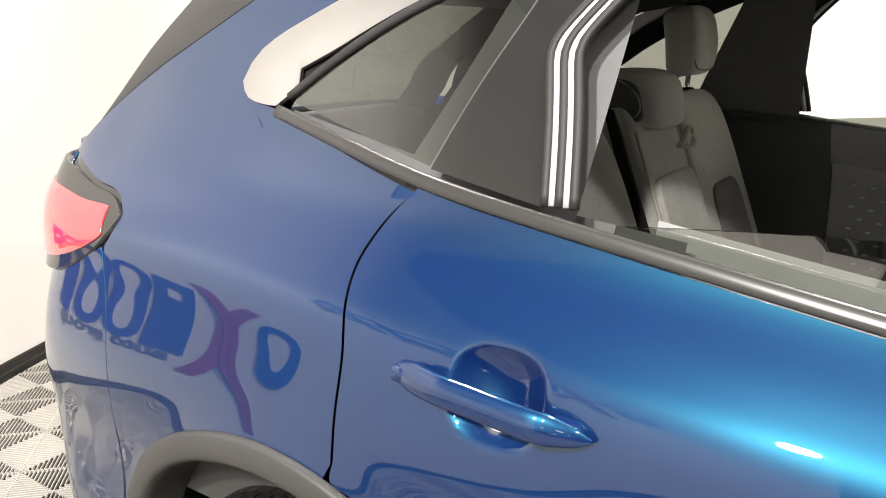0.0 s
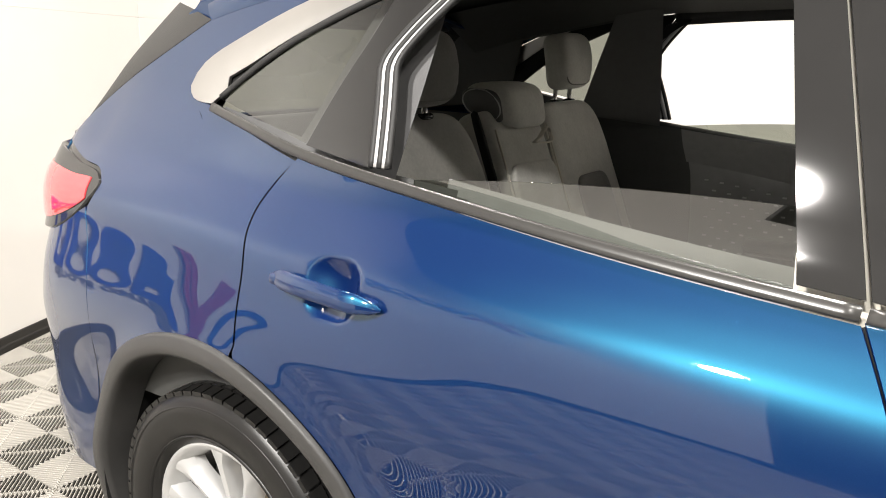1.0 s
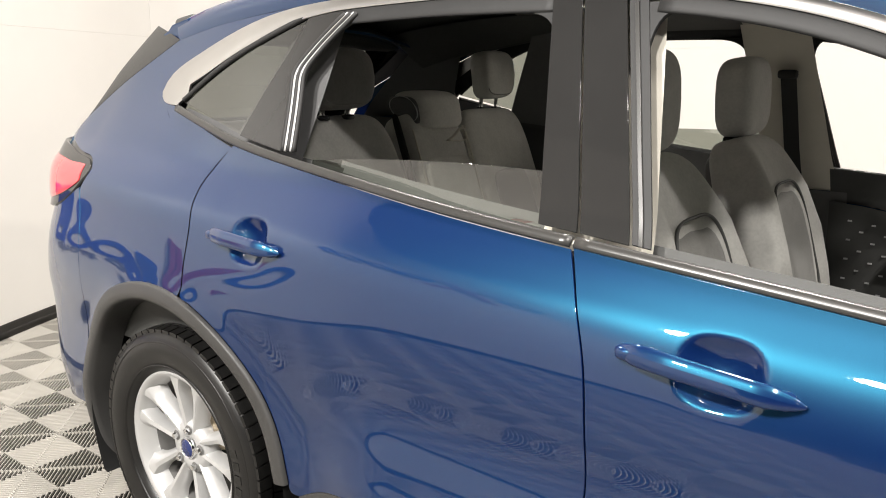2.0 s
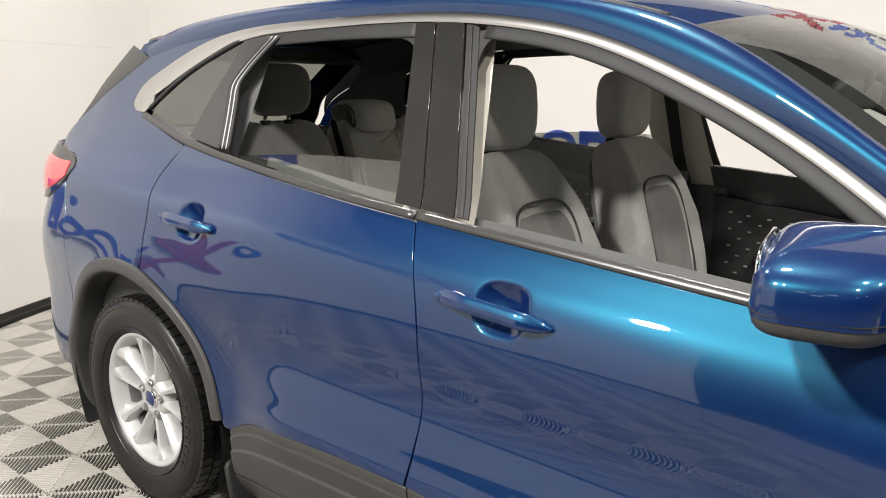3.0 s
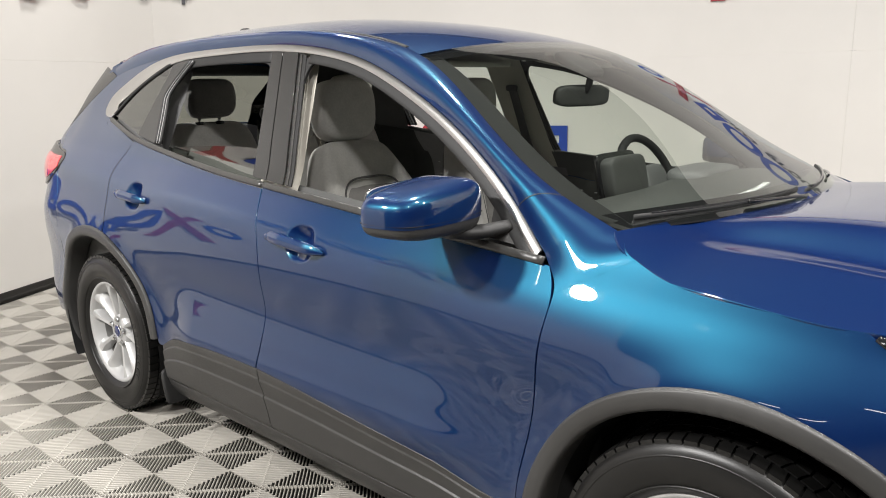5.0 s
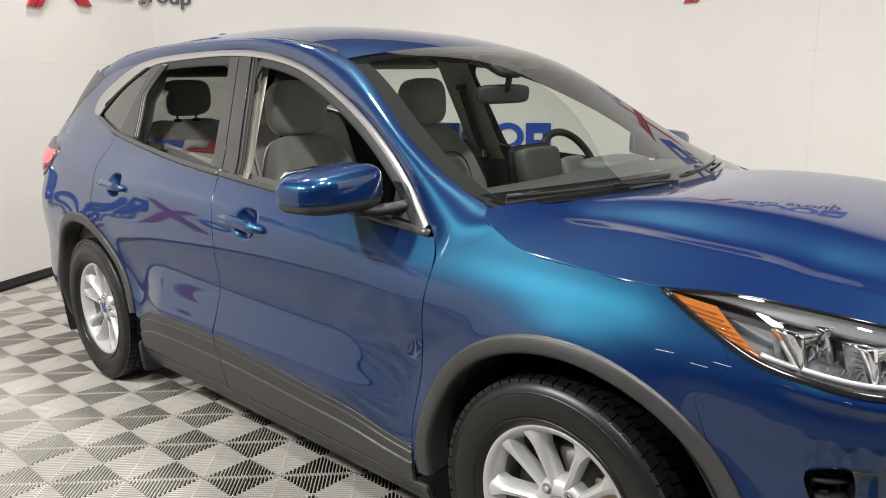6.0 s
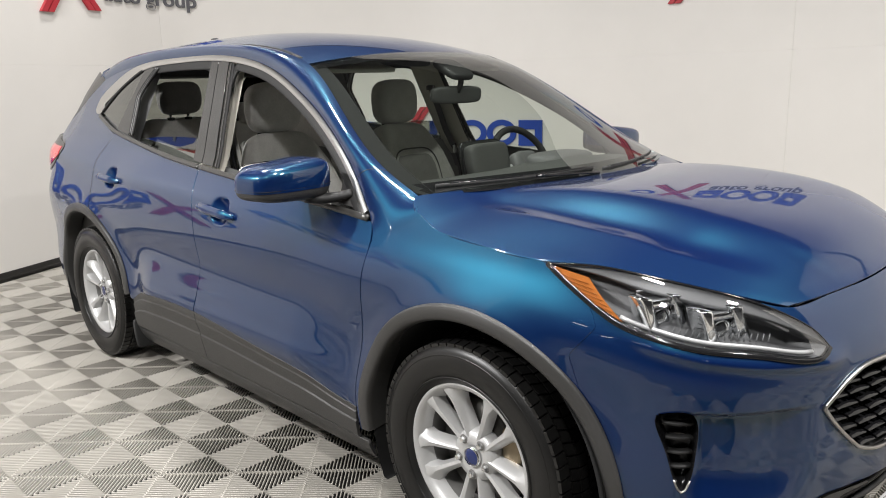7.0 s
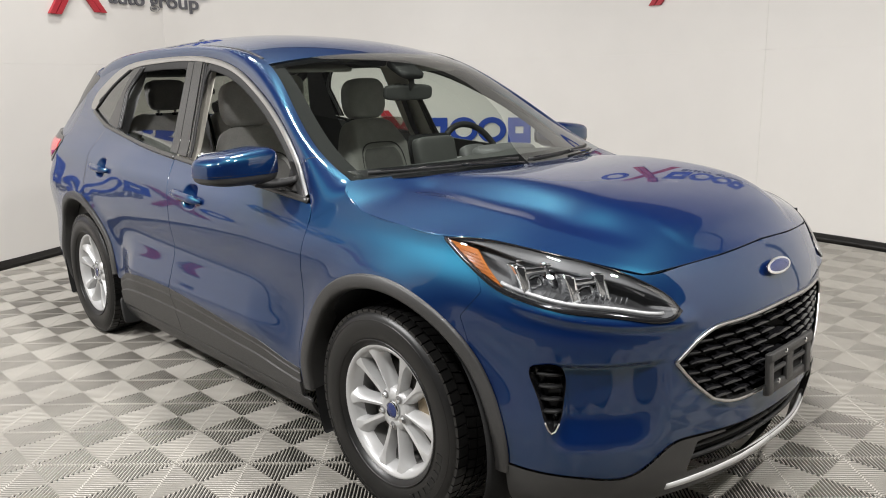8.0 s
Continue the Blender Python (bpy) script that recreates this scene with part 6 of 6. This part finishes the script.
for mir in SIDES:
    rdoor, fdoor = [o for o in car.children if o.name.startswith("rear_door")][1 if mir else 0], [o for o in car.children if o.name.startswith("front_door")][1 if mir else 0]

    def lining(name, b, t, l_, r, mat, parent, label, off):
        g = coons(b, t, l_, r)
        q = skin(g[..., 0], g[..., 1], off) * (1, 1, 1)
        return sheet(name, q, mat, parent, label, rim=0.0, mirror=mir, away=(1.2, -2.0, 0.8))
    # door linings: a soft ledge at the belt and a dark studded field below
    for s0, s1, door in ((.45, 1.12, rdoor), (1.26, 2.22, fdoor)):
        xs = np.linspace(s0, s1, 30)
        led_t = np.stack([xs, belt_z(xs) - 0.004], 1)
        led_b = np.stack([xs, belt_z(xs) - 0.115 - 0.05 * np.linspace(0, 1, 30) ** 2], 1)
        bot = np.stack([xs, np.full(30, .42)], 1)
        lining("ledge", led_b, led_t, curve([tuple(led_b[0]), tuple(led_t[0])], 8), curve([tuple(led_b[-1]), tuple(led_t[-1])], 8), DOORTRIM if s0 < 1 else DASH, door, "charcoal door ledge", -0.098 if s0 < 1 else -0.055)
        lining("door_lining", bot, led_b, curve([tuple(bot[0]), tuple(led_b[0])], 16), curve([tuple(bot[-1]), tuple(led_b[-1])], 16), DOORTRIM if s0 < 1 else DASH, door, "charcoal studded door lining", -0.075)
        st_v, st_f = [], []
        for i in range(12):
            for j in range(8):
                fu = (i + 0.5 * (j % 2) + 0.5) / 12.5
                sx = s0 + 0.03 + (s1 - s0 - 0.06) * fu
                sz_ = float(belt_z(sx)) - 0.170 - 0.032 * j - 0.05 * fu ** 2
                c = skin(sx, sz_, -0.079)
                k = len(st_v)
                dx, dz, dy = 0.0062, 0.0026, 0.003
                for ox in (-dx, dx):
                    for oz in (-dz, dz):
                        for oy in (0, dy):
                            st_v.append(((c[0] + ox), c[1] + oy, c[2] + oz))
                for f in ((0, 1, 3, 2), (4, 6, 7, 5), (0, 4, 5, 1), (2, 3, 7, 6), (1, 5, 7, 3)):
                    st_f.append(tuple(k + q for q in f))
        part("studs", sided((st_v, [], st_f), mir), SILVER, door, "small light studs", smooth=False)["kind"] = "stuff"
        ar = skin(np.linspace(s0 + 0.2, s1 - 0.05, 10), np.full(10, .80), -0.11)
        part("armrest", sided(tube_mesh(ar, 0.045, 12, flat=0.6), mir), TRIMDARK, door, "black armrest")
        hs = s1 - 0.13
        hc = skin(hs, float(belt_z(hs)) - 0.085, -0.085)
        part("handle_cup", sided(moved(superbox(0.085, 0.010, 0.034, 0.35, 20, 10), Matrix.Translation(Vector(hc))), mir), BLACK, door, "black pull cup")
        part("inner_handle", sided(moved(superbox(0.055, 0.010, 0.012, 0.5, 20, 10), Matrix.Translation(Vector(hc) + Vector((0.01, 0.012, 0.0)))), mir), REFLECTOR, door, "bright inner handle")
    spear = [(1.72, belt_z(1.72) - .08), (1.9, belt_z(1.9) - .075), (2.15, belt_z(2.15) - .10)]
    sp_p = skin(np.array([p[0] for p in spear]), np.array([float(p[1]) for p in spear]), -0.066)
    part("trim_spear", sided(tube_mesh(curve(sp_p, 14), np.linspace(0.010, 0.024, 14), 10), mir), SILVER, fdoor, "silver trim spear")

    # pillar linings
    def pillar(name, pts, mat, label, off=-0.045):
        a, b_, c_, d = pts
        lining(name, curve([a, b_], 6), curve([d, c_], 6), curve([a, d], 14), curve([b_, c_], 14), mat, cabin, label, off)
    pillar("middle_pillar_upper", [(1.07, 1.02), (1.285, 1.02), (1.188, 1.56), (.99, 1.56)], BEIGE, "light cloth-look pillar lining", -0.05)
    pillar("middle_pillar_lower", [(1.06, .40), (1.30, .40), (1.31, 1.02), (1.07, 1.02)], TRIMDARK, "black lower pillar lining", -0.06)
    pillar("rear_pillar_lining", [(-.03, 1.0), (.345, 1.0), (.40, 1.55), (.262, 1.55)], TRIMDARK, "black pillar lining", -0.05)
    pillar("wheel_housing", [(.10, .50), (.52, .50), (.50, 1.165), (.12, 1.20)], DASH, "black rear side lining", -0.058)
    pillar("boot_side", [(-.82, .60), (.34, .60), (.34, 1.165), (-.70, 1.20)], DASH, "black boot side lining", -0.07)
    pillar("quarter_shelf", [(-.30, 1.14), (.36, 1.14), (.345, 1.195), (-.17, 1.280)], TRIMDARK, "black shelf under the side glass", -0.03)
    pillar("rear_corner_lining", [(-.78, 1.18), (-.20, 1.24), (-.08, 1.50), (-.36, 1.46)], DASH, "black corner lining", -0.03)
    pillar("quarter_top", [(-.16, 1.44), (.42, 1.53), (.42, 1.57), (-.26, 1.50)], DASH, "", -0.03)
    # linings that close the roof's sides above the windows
    # likewise the rear lining carries its darkness in the colour
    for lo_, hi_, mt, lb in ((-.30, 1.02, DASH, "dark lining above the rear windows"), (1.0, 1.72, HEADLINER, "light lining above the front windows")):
        rail_p = np.array([p for p in roof_in[:, 0] if lo_ <= p[0] <= hi_])
        low_p = skin(rail_p[:, 0], np.interp(rail_p[:, 0], [-.3, -.1, .15, .35, .8, 1.2, 1.5, 1.75], [1.40, 1.45, 1.49, 1.522, 1.527, 1.525, 1.50, 1.44]), -0.022)
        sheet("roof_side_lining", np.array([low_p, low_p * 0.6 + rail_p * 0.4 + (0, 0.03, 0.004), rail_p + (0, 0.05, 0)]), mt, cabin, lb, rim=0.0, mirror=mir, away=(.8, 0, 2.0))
    apl = np.vstack([chrome_line[58:]])
    ia, ib = on_skin(apl + (-.035, -.03), -0.03)[0], np.stack([np.interp(np.linspace(0, 1, len(apl)), np.linspace(0, 1, 90 - 55), ditch[55:, k]) for k in range(3)], 1) - (0.02, -0.03, 0.03)
    # dark trim instead of the light pillar lining: its shade is in the colour
    sheet("front_pillar_lining", np.array([ia, (ia + ib) / 2 + (-0.01, 0.015, -0.01), ib]), TRIMDARK, cabin, "front pillar lining with its shade put into the colour", rim=0.0, mirror=mir)
    # shut faces inside the door openings
    for pts in (SEAM_R, SEAM_B, SEAM_F):
        moulding("shut_face", curve(pts, 20), 0.05, 0.002, DARK, car, "", -0.016, mir)
    # belt outer fixings: seat belt strap and buckle on the middle pillar
    zb = np.linspace(.72, 1.38, 10)
    gb_ = np.stack([skin(1.165 - 0.05 * (zb - .9) + o_, zb, -0.078) for o_ in (-.023, .023)])
    sheet("seat_belt", gb_, MATTE, cabin, "black seat belt", rim=0.002, mirror=mir, away=(1.2, -2.0, 0.8))
    part("belt_guide", sided(moved(superbox(0.030, 0.010, 0.014, 0.5, 16, 8), Matrix.Translation(Vector(skin(1.14, 1.39, -0.08)))), mir), MATTE, cabin)
    bk = skin(1.165, 1.06, -0.085)
    part("belt_tongue", sided(moved(superbox(0.015, 0.004, 0.028, 0.4, 12, 8), Matrix.Translation(Vector(bk))), mir), REFLECTOR, cabin, "bright belt tongue")


def build_seat(name, label, w=0.25):
    seat = thing(name, "", "")
    seat.parent = car
    tagged(seat, label)

    def back_shape(x, y, z):
        k = (z + 0.30) / 0.60
        wide = 1.0 - 0.30 * step(k, 0.45, 1.0)
        bolster = 0.045 * min(1, abs(y) / 0.2) ** 3 * (1 - 0.6 * step(k, .6, 1))
        return x + (bolster if x > 0 else 0) + 0.02 * math.sin(k * 3.1), y * wide, z
    lean = pose(1.16, 0, .905, 0, -17, 0)
    part("backrest", moved(superbox(0.070, w, 0.315, 0.42, 48, 26, back_shape), lean), MIDCLOTH, seat, "grey cloth backrest")
    part("backrest_insert", moved(superbox(0.0785, w * 0.60, 0.205, 0.30, 40, 20, lambda x, y, z: back_shape(x, y, z - 0.055)), lean), DARKCLOTH, seat, "darker woven insert")
    part("insert_seam", moved(tube_mesh([(0.086 + 0.02 * math.sin(((-0.055 + 0.215 * math.sin(a)) + 0.30) / 0.60 * 3.1), w * 0.60 * math.copysign(abs(math.cos(a)) ** .5, math.cos(a)), -0.055 + 0.215 * math.copysign(abs(math.sin(a)) ** .5, math.sin(a))) for a in np.linspace(0, 2 * math.pi, 48)[:-1]], 0.004, 6, closed=True), lean), DASH, seat)
    part("back_shell", moved(superbox(0.030, w * 0.93, 0.29, 0.4, 40, 20, lambda x, y, z: back_shape(x, y, z)), lean @ Matrix.Translation((-0.052, 0, -0.01))), TRIMDARK, seat, "black seat back shell")
    part("cushion", moved(superbox(0.27, w, 0.075, 0.42, 44, 18, lambda x, y, z: (x, y, z + 0.03 * (abs(y) / w) ** 3)), pose(1.40, 0, .62, 0, -7, 0)), MIDCLOTH, seat, "grey cloth cushion")
    part("seat_base", box((0.46, w * 1.7, 0.17), (1.38, 0, .46), 0.03), TRIMDARK, seat)

    def hr_shape(x, y, z):
        k = (z + 0.11) / 0.22
        return x + 0.02 * k, y * (0.90 + 0.10 * math.sin(k * 3.0)), z
    part("headrest", moved(superbox(0.055, 0.135, 0.112, 0.50, 40, 22, hr_shape), pose(1.065, 0, 1.322, 0, -8, 0)), MIDCLOTH, seat, "grey cloth headrest")
    for y in (-.06, .06):
        part("headrest_post", tube_mesh([(1.06, y, 1.15), (1.065, y, 1.25)], 0.007, 8), REFLECTOR, seat)
        part("post_guide", moved(superbox(0.016, 0.02, 0.008, 0.6, 12, 6), pose(1.062, y, 1.205)), BLACK, seat)
    return seat


front_seat = build_seat("front_seat", "grey cloth front seat with dark shell")
front_seat.matrix_basis = pose(0, -.365, 0)
copy_thing(front_seat, pose(0, .375, 0))

bench = thing("rear_bench", "", "")
bench.parent = car
tagged(bench, "grey cloth rear bench with three headrests")
lean = pose(.205, 0, .945, 0, -20, 0)
for y, w, dx in ((-.385, .235, 0), (.05, .150, 0.012), (.415, .205, 0)):
    # same cloth throughout: the near backrest's shade is put into a darker colour
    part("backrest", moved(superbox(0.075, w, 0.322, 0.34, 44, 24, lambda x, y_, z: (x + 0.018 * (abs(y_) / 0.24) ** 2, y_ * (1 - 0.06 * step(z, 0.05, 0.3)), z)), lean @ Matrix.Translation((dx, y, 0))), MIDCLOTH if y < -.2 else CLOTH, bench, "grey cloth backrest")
    if w > .16:
        part("backrest_insert", moved(superbox(0.016, w * 0.55, 0.17, 0.35, 28, 14), lean @ Matrix.Translation((0.072, y, -0.09))), DARKCLOTH, bench, "darker woven insert")
    else:
        part("centre_panel", moved(superbox(0.014, w * 0.80, 0.20, 0.25, 28, 14), lean @ Matrix.Translation((0.078 + dx, y, -0.05))), CLOTH, bench)
for y in (-.082, .182, .194):
    part("piping", moved(tube_mesh([(0.090, y, z) for z in np.linspace(-.28, .25, 14)], 0.0035, 6), lean), BEIGE, bench)
# solid near-black strip that keeps the gap between the backrests dark
part("split_gap", moved(superbox(0.012, 0.006, 0.31, 0.3, 12, 8), lean @ Matrix.Translation((0.066, -.122, 0))), DARK, bench, "near-black strip set in the gap between seat halves")
part("cushion", moved(superbox(0.26, 0.62, 0.08, 0.35, 44, 18), pose(.52, 0, .60, 0, -5, 0)), CLOTH, bench, "grey cloth cushion")
for y, hx, hw_, hz in ((-.375, .165, .118, 1.364), (.485, .115, .098, 1.380)):
    # the near headrest is darker too, its shade put into the cloth colour
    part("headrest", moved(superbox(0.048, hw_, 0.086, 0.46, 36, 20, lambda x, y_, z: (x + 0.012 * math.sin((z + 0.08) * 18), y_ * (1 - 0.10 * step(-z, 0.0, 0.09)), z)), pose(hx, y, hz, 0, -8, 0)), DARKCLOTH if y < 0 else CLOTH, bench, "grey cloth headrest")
    part("headrest_seam", moved(tube_mesh([(0.030, hw_ * 0.86 * math.copysign(abs(math.cos(a)) ** .45, math.cos(a)), 0.074 * math.copysign(abs(math.sin(a)) ** .45, math.sin(a))) for a in np.linspace(0, 2 * math.pi, 40)[:-1]], 0.0025, 6, closed=True), pose(hx + 0.010, y, hz, 0, -8, 0)), DARKCLOTH, bench)
    for o in (-.05, .05):
        part("headrest_post", tube_mesh([(hx - .012, y + o, 1.21), (hx - .006, y + o, 1.30)], 0.007, 8), REFLECTOR, bench)
        part("post_guide", moved(superbox(0.016, 0.020, 0.008, 0.6, 12, 6), pose(hx - .006, y + o, 1.256)), BLACK, bench)


def wedge(x, y, z):
    """A middle headrest's side view: deep and round in front, thin behind, with a nose that hangs down."""
    k = (x + 0.08) / 0.16
    return x - 0.012 * z / 0.06, y * (0.94 + 0.06 * k), z * (0.72 + 0.34 * k) - 0.022 * k * k + 0.012


part("middle_headrest", moved(superbox(0.080, 0.112, 0.060, 0.50, 40, 22, wedge), pose(.150, .062, 1.268, 0, 0, 0)), CLOTH, bench, "low grey middle headrest")
for y, o_ in ((.062 - .106, -1), (.062 + .106, 1)):
    part("headrest_side", moved(superbox(0.060, 0.012, 0.044, 0.55, 28, 14, wedge), pose(.140, y, 1.266)), TRIMDARK, bench, "black headrest side")
    part("side_seam", tube_mesh([(.140 + wedge(0.058 * math.cos(a), 0, 0.043 * math.sin(a))[0], y + o_ * 0.008, 1.266 + wedge(0.058 * math.cos(a), 0, 0.043 * math.sin(a))[2]) for a in np.linspace(0, 2 * math.pi, 40)[:-1]], 0.002, 5, closed=True), SILVER, bench)
part("pull_strap", tube_mesh(curve([(.255, .035, 1.172), (.250, .085, 1.190), (.245, .130, 1.205), (.252, .140, 1.180), (.262, .09, 1.168), (.258, .035, 1.172)], 24), 0.007, 8, flat=0.35), BEIGE, bench, "light pull strap")

# dashboard, screen, wheel, mirror
dash = thing("dashboard", "", "")
dash.parent = car
tagged(dash, "charcoal dashboard with upright screen")
rows_ = []
for v, (dx, z) in enumerate(((-.03, 1.062), (-.07, 1.075), (-.14, 1.085), (-.24, 1.083), (-.34, 1.070), (-.40, 1.035), (-.41, .95), (-.36, .86), (-.30, .70), (-.24, .55))):
    rows_.append([(WS_FOOT[0] + dx * 0.9 - 0.02 + 0.19 * (1 - w * w) * max(0, 1 - v * 0.25), 0.68 * w, z + 0.022 * math.exp(-((w - 0.53) / 0.30) ** 2) * (1 if 1 < v < 6 else 0.3)) for w in np.linspace(-1, 1, 41)])
sheet("dash_top", np.array(rows_), DASH, dash, rim=0.0, away=(2.35, 0, 0.75))
dash_row = (np.array(rows_[1]) + np.array(rows_[2])) / 2
for y in np.linspace(-.54, .22, 44):
    fx, fz = np.interp(y, dash_row[:, 1], dash_row[:, 0]), np.interp(y, dash_row[:, 1], dash_row[:, 2])
    part("defrost_fin", moved(superbox(0.011, 0.0045, 0.004, 0.5, 8, 4), pose(fx, y, fz + 0.003)), SILVER, dash)
part("screen", moved(superbox(0.012, 0.125, 0.078, 0.25, 28, 14), pose(1.985, .055, 1.105, 0, -12, 0)), BLACK, dash, "upright dark display screen")
part("screen_back", moved(superbox(0.030, 0.118, 0.072, 0.35, 28, 14), pose(2.015, .055, 1.10, 0, -12, 0)), DASH, dash)
part("binnacle", moved(superbox(0.09, 0.17, 0.036, 0.6, 32, 16), pose(2.15, .375, 1.085)), TRIMDARK, dash, "instrument hood")
part("centre_console", box((0.75, 0.26, 0.36), (1.68, .0, .56), 0.05), TRIMDARK, dash)
part("shifter_panel", box((0.34, 0.24, 0.24), (1.98, .02, .84), 0.03, (0, -18, 0)), BLACK, dash)
sw = thing("steering_wheel", "", "")
sw.parent = car
tagged(sw, "black leather steering wheel")
m_ = pose(1.945, .375, 1.035, 0, 66, 0)
part("wheel_rim", moved(tube_mesh([(0.185 * math.cos(a), 0.185 * math.sin(a), 0) for a in np.linspace(0, 2 * math.pi, 49)[:-1]], 0.0155, 12, closed=True), m_), MATTE, sw, "black leather wheel rim")
part("wheel_boss", moved(superbox(0.070, 0.085, 0.030, 0.5, 28, 14), m_ @ Matrix.Translation((0, 0, 0.015))), TRIMDARK, sw)
for a in (0.05, math.pi - 0.05, math.pi * 1.5):
    part("wheel_spoke", moved(tube_mesh([(0.05 * math.cos(a + 1.57), 0.05 * math.sin(a + 1.57), 0.012), (0.18 * math.cos(a + 1.57), 0.18 * math.sin(a + 1.57), 0)], 0.016, 8, flat=0.5), m_), SILVER if a < 3.2 else MATTE, sw)
rv = thing("rear_view_mirror", "", "")
rv.parent = car
tagged(rv, "grey-black rear view mirror on the windscreen")
part("shell", moved(superbox(0.018, 0.125, 0.036, 0.45, 32, 16), pose(1.845, .050, 1.368, 0, 8, -12)), DASH, rv)
part("face", moved(superbox(0.003, 0.116, 0.030, 0.4, 32, 10), pose(1.827, .048, 1.367, 0, 8, -12)), REFLECTOR, rv, "mirror glass")
part("stem", tube_mesh(curve([(1.855, .050, 1.38), (1.872, .050, 1.41), (1.875, .050, 1.45)], 6), 0.012, 8), MATTE, rv)
part("sensor_housing", moved(superbox(0.080, 0.070, 0.018, 0.5, 28, 14), pose(1.83, .050, 1.472, 0, 27, 0)), MATTE, rv, "dark sensor housing")
for y in (-.33, .33):
    part("sun_visor", moved(superbox(0.085, 0.19, 0.010, 0.3, 28, 10), pose(1.62, y, 1.490, 0, 12, 0)), HEADLINER, cabin, "light folded sun visor")
part("overhead_console", moved(superbox(0.09, 0.08, 0.022, 0.5, 24, 12), pose(1.60, 0.0, 1.520, 0, 10, 0)), DASH, cabin, "dark overhead console")


# ---- the nearest floor tiles, piece by piece ----
for me, m, parent in PIECES:
    ob = new("tile", me)
    ob.parent = parent
    ob.matrix_basis = m
bpy.context.view_layer.update()
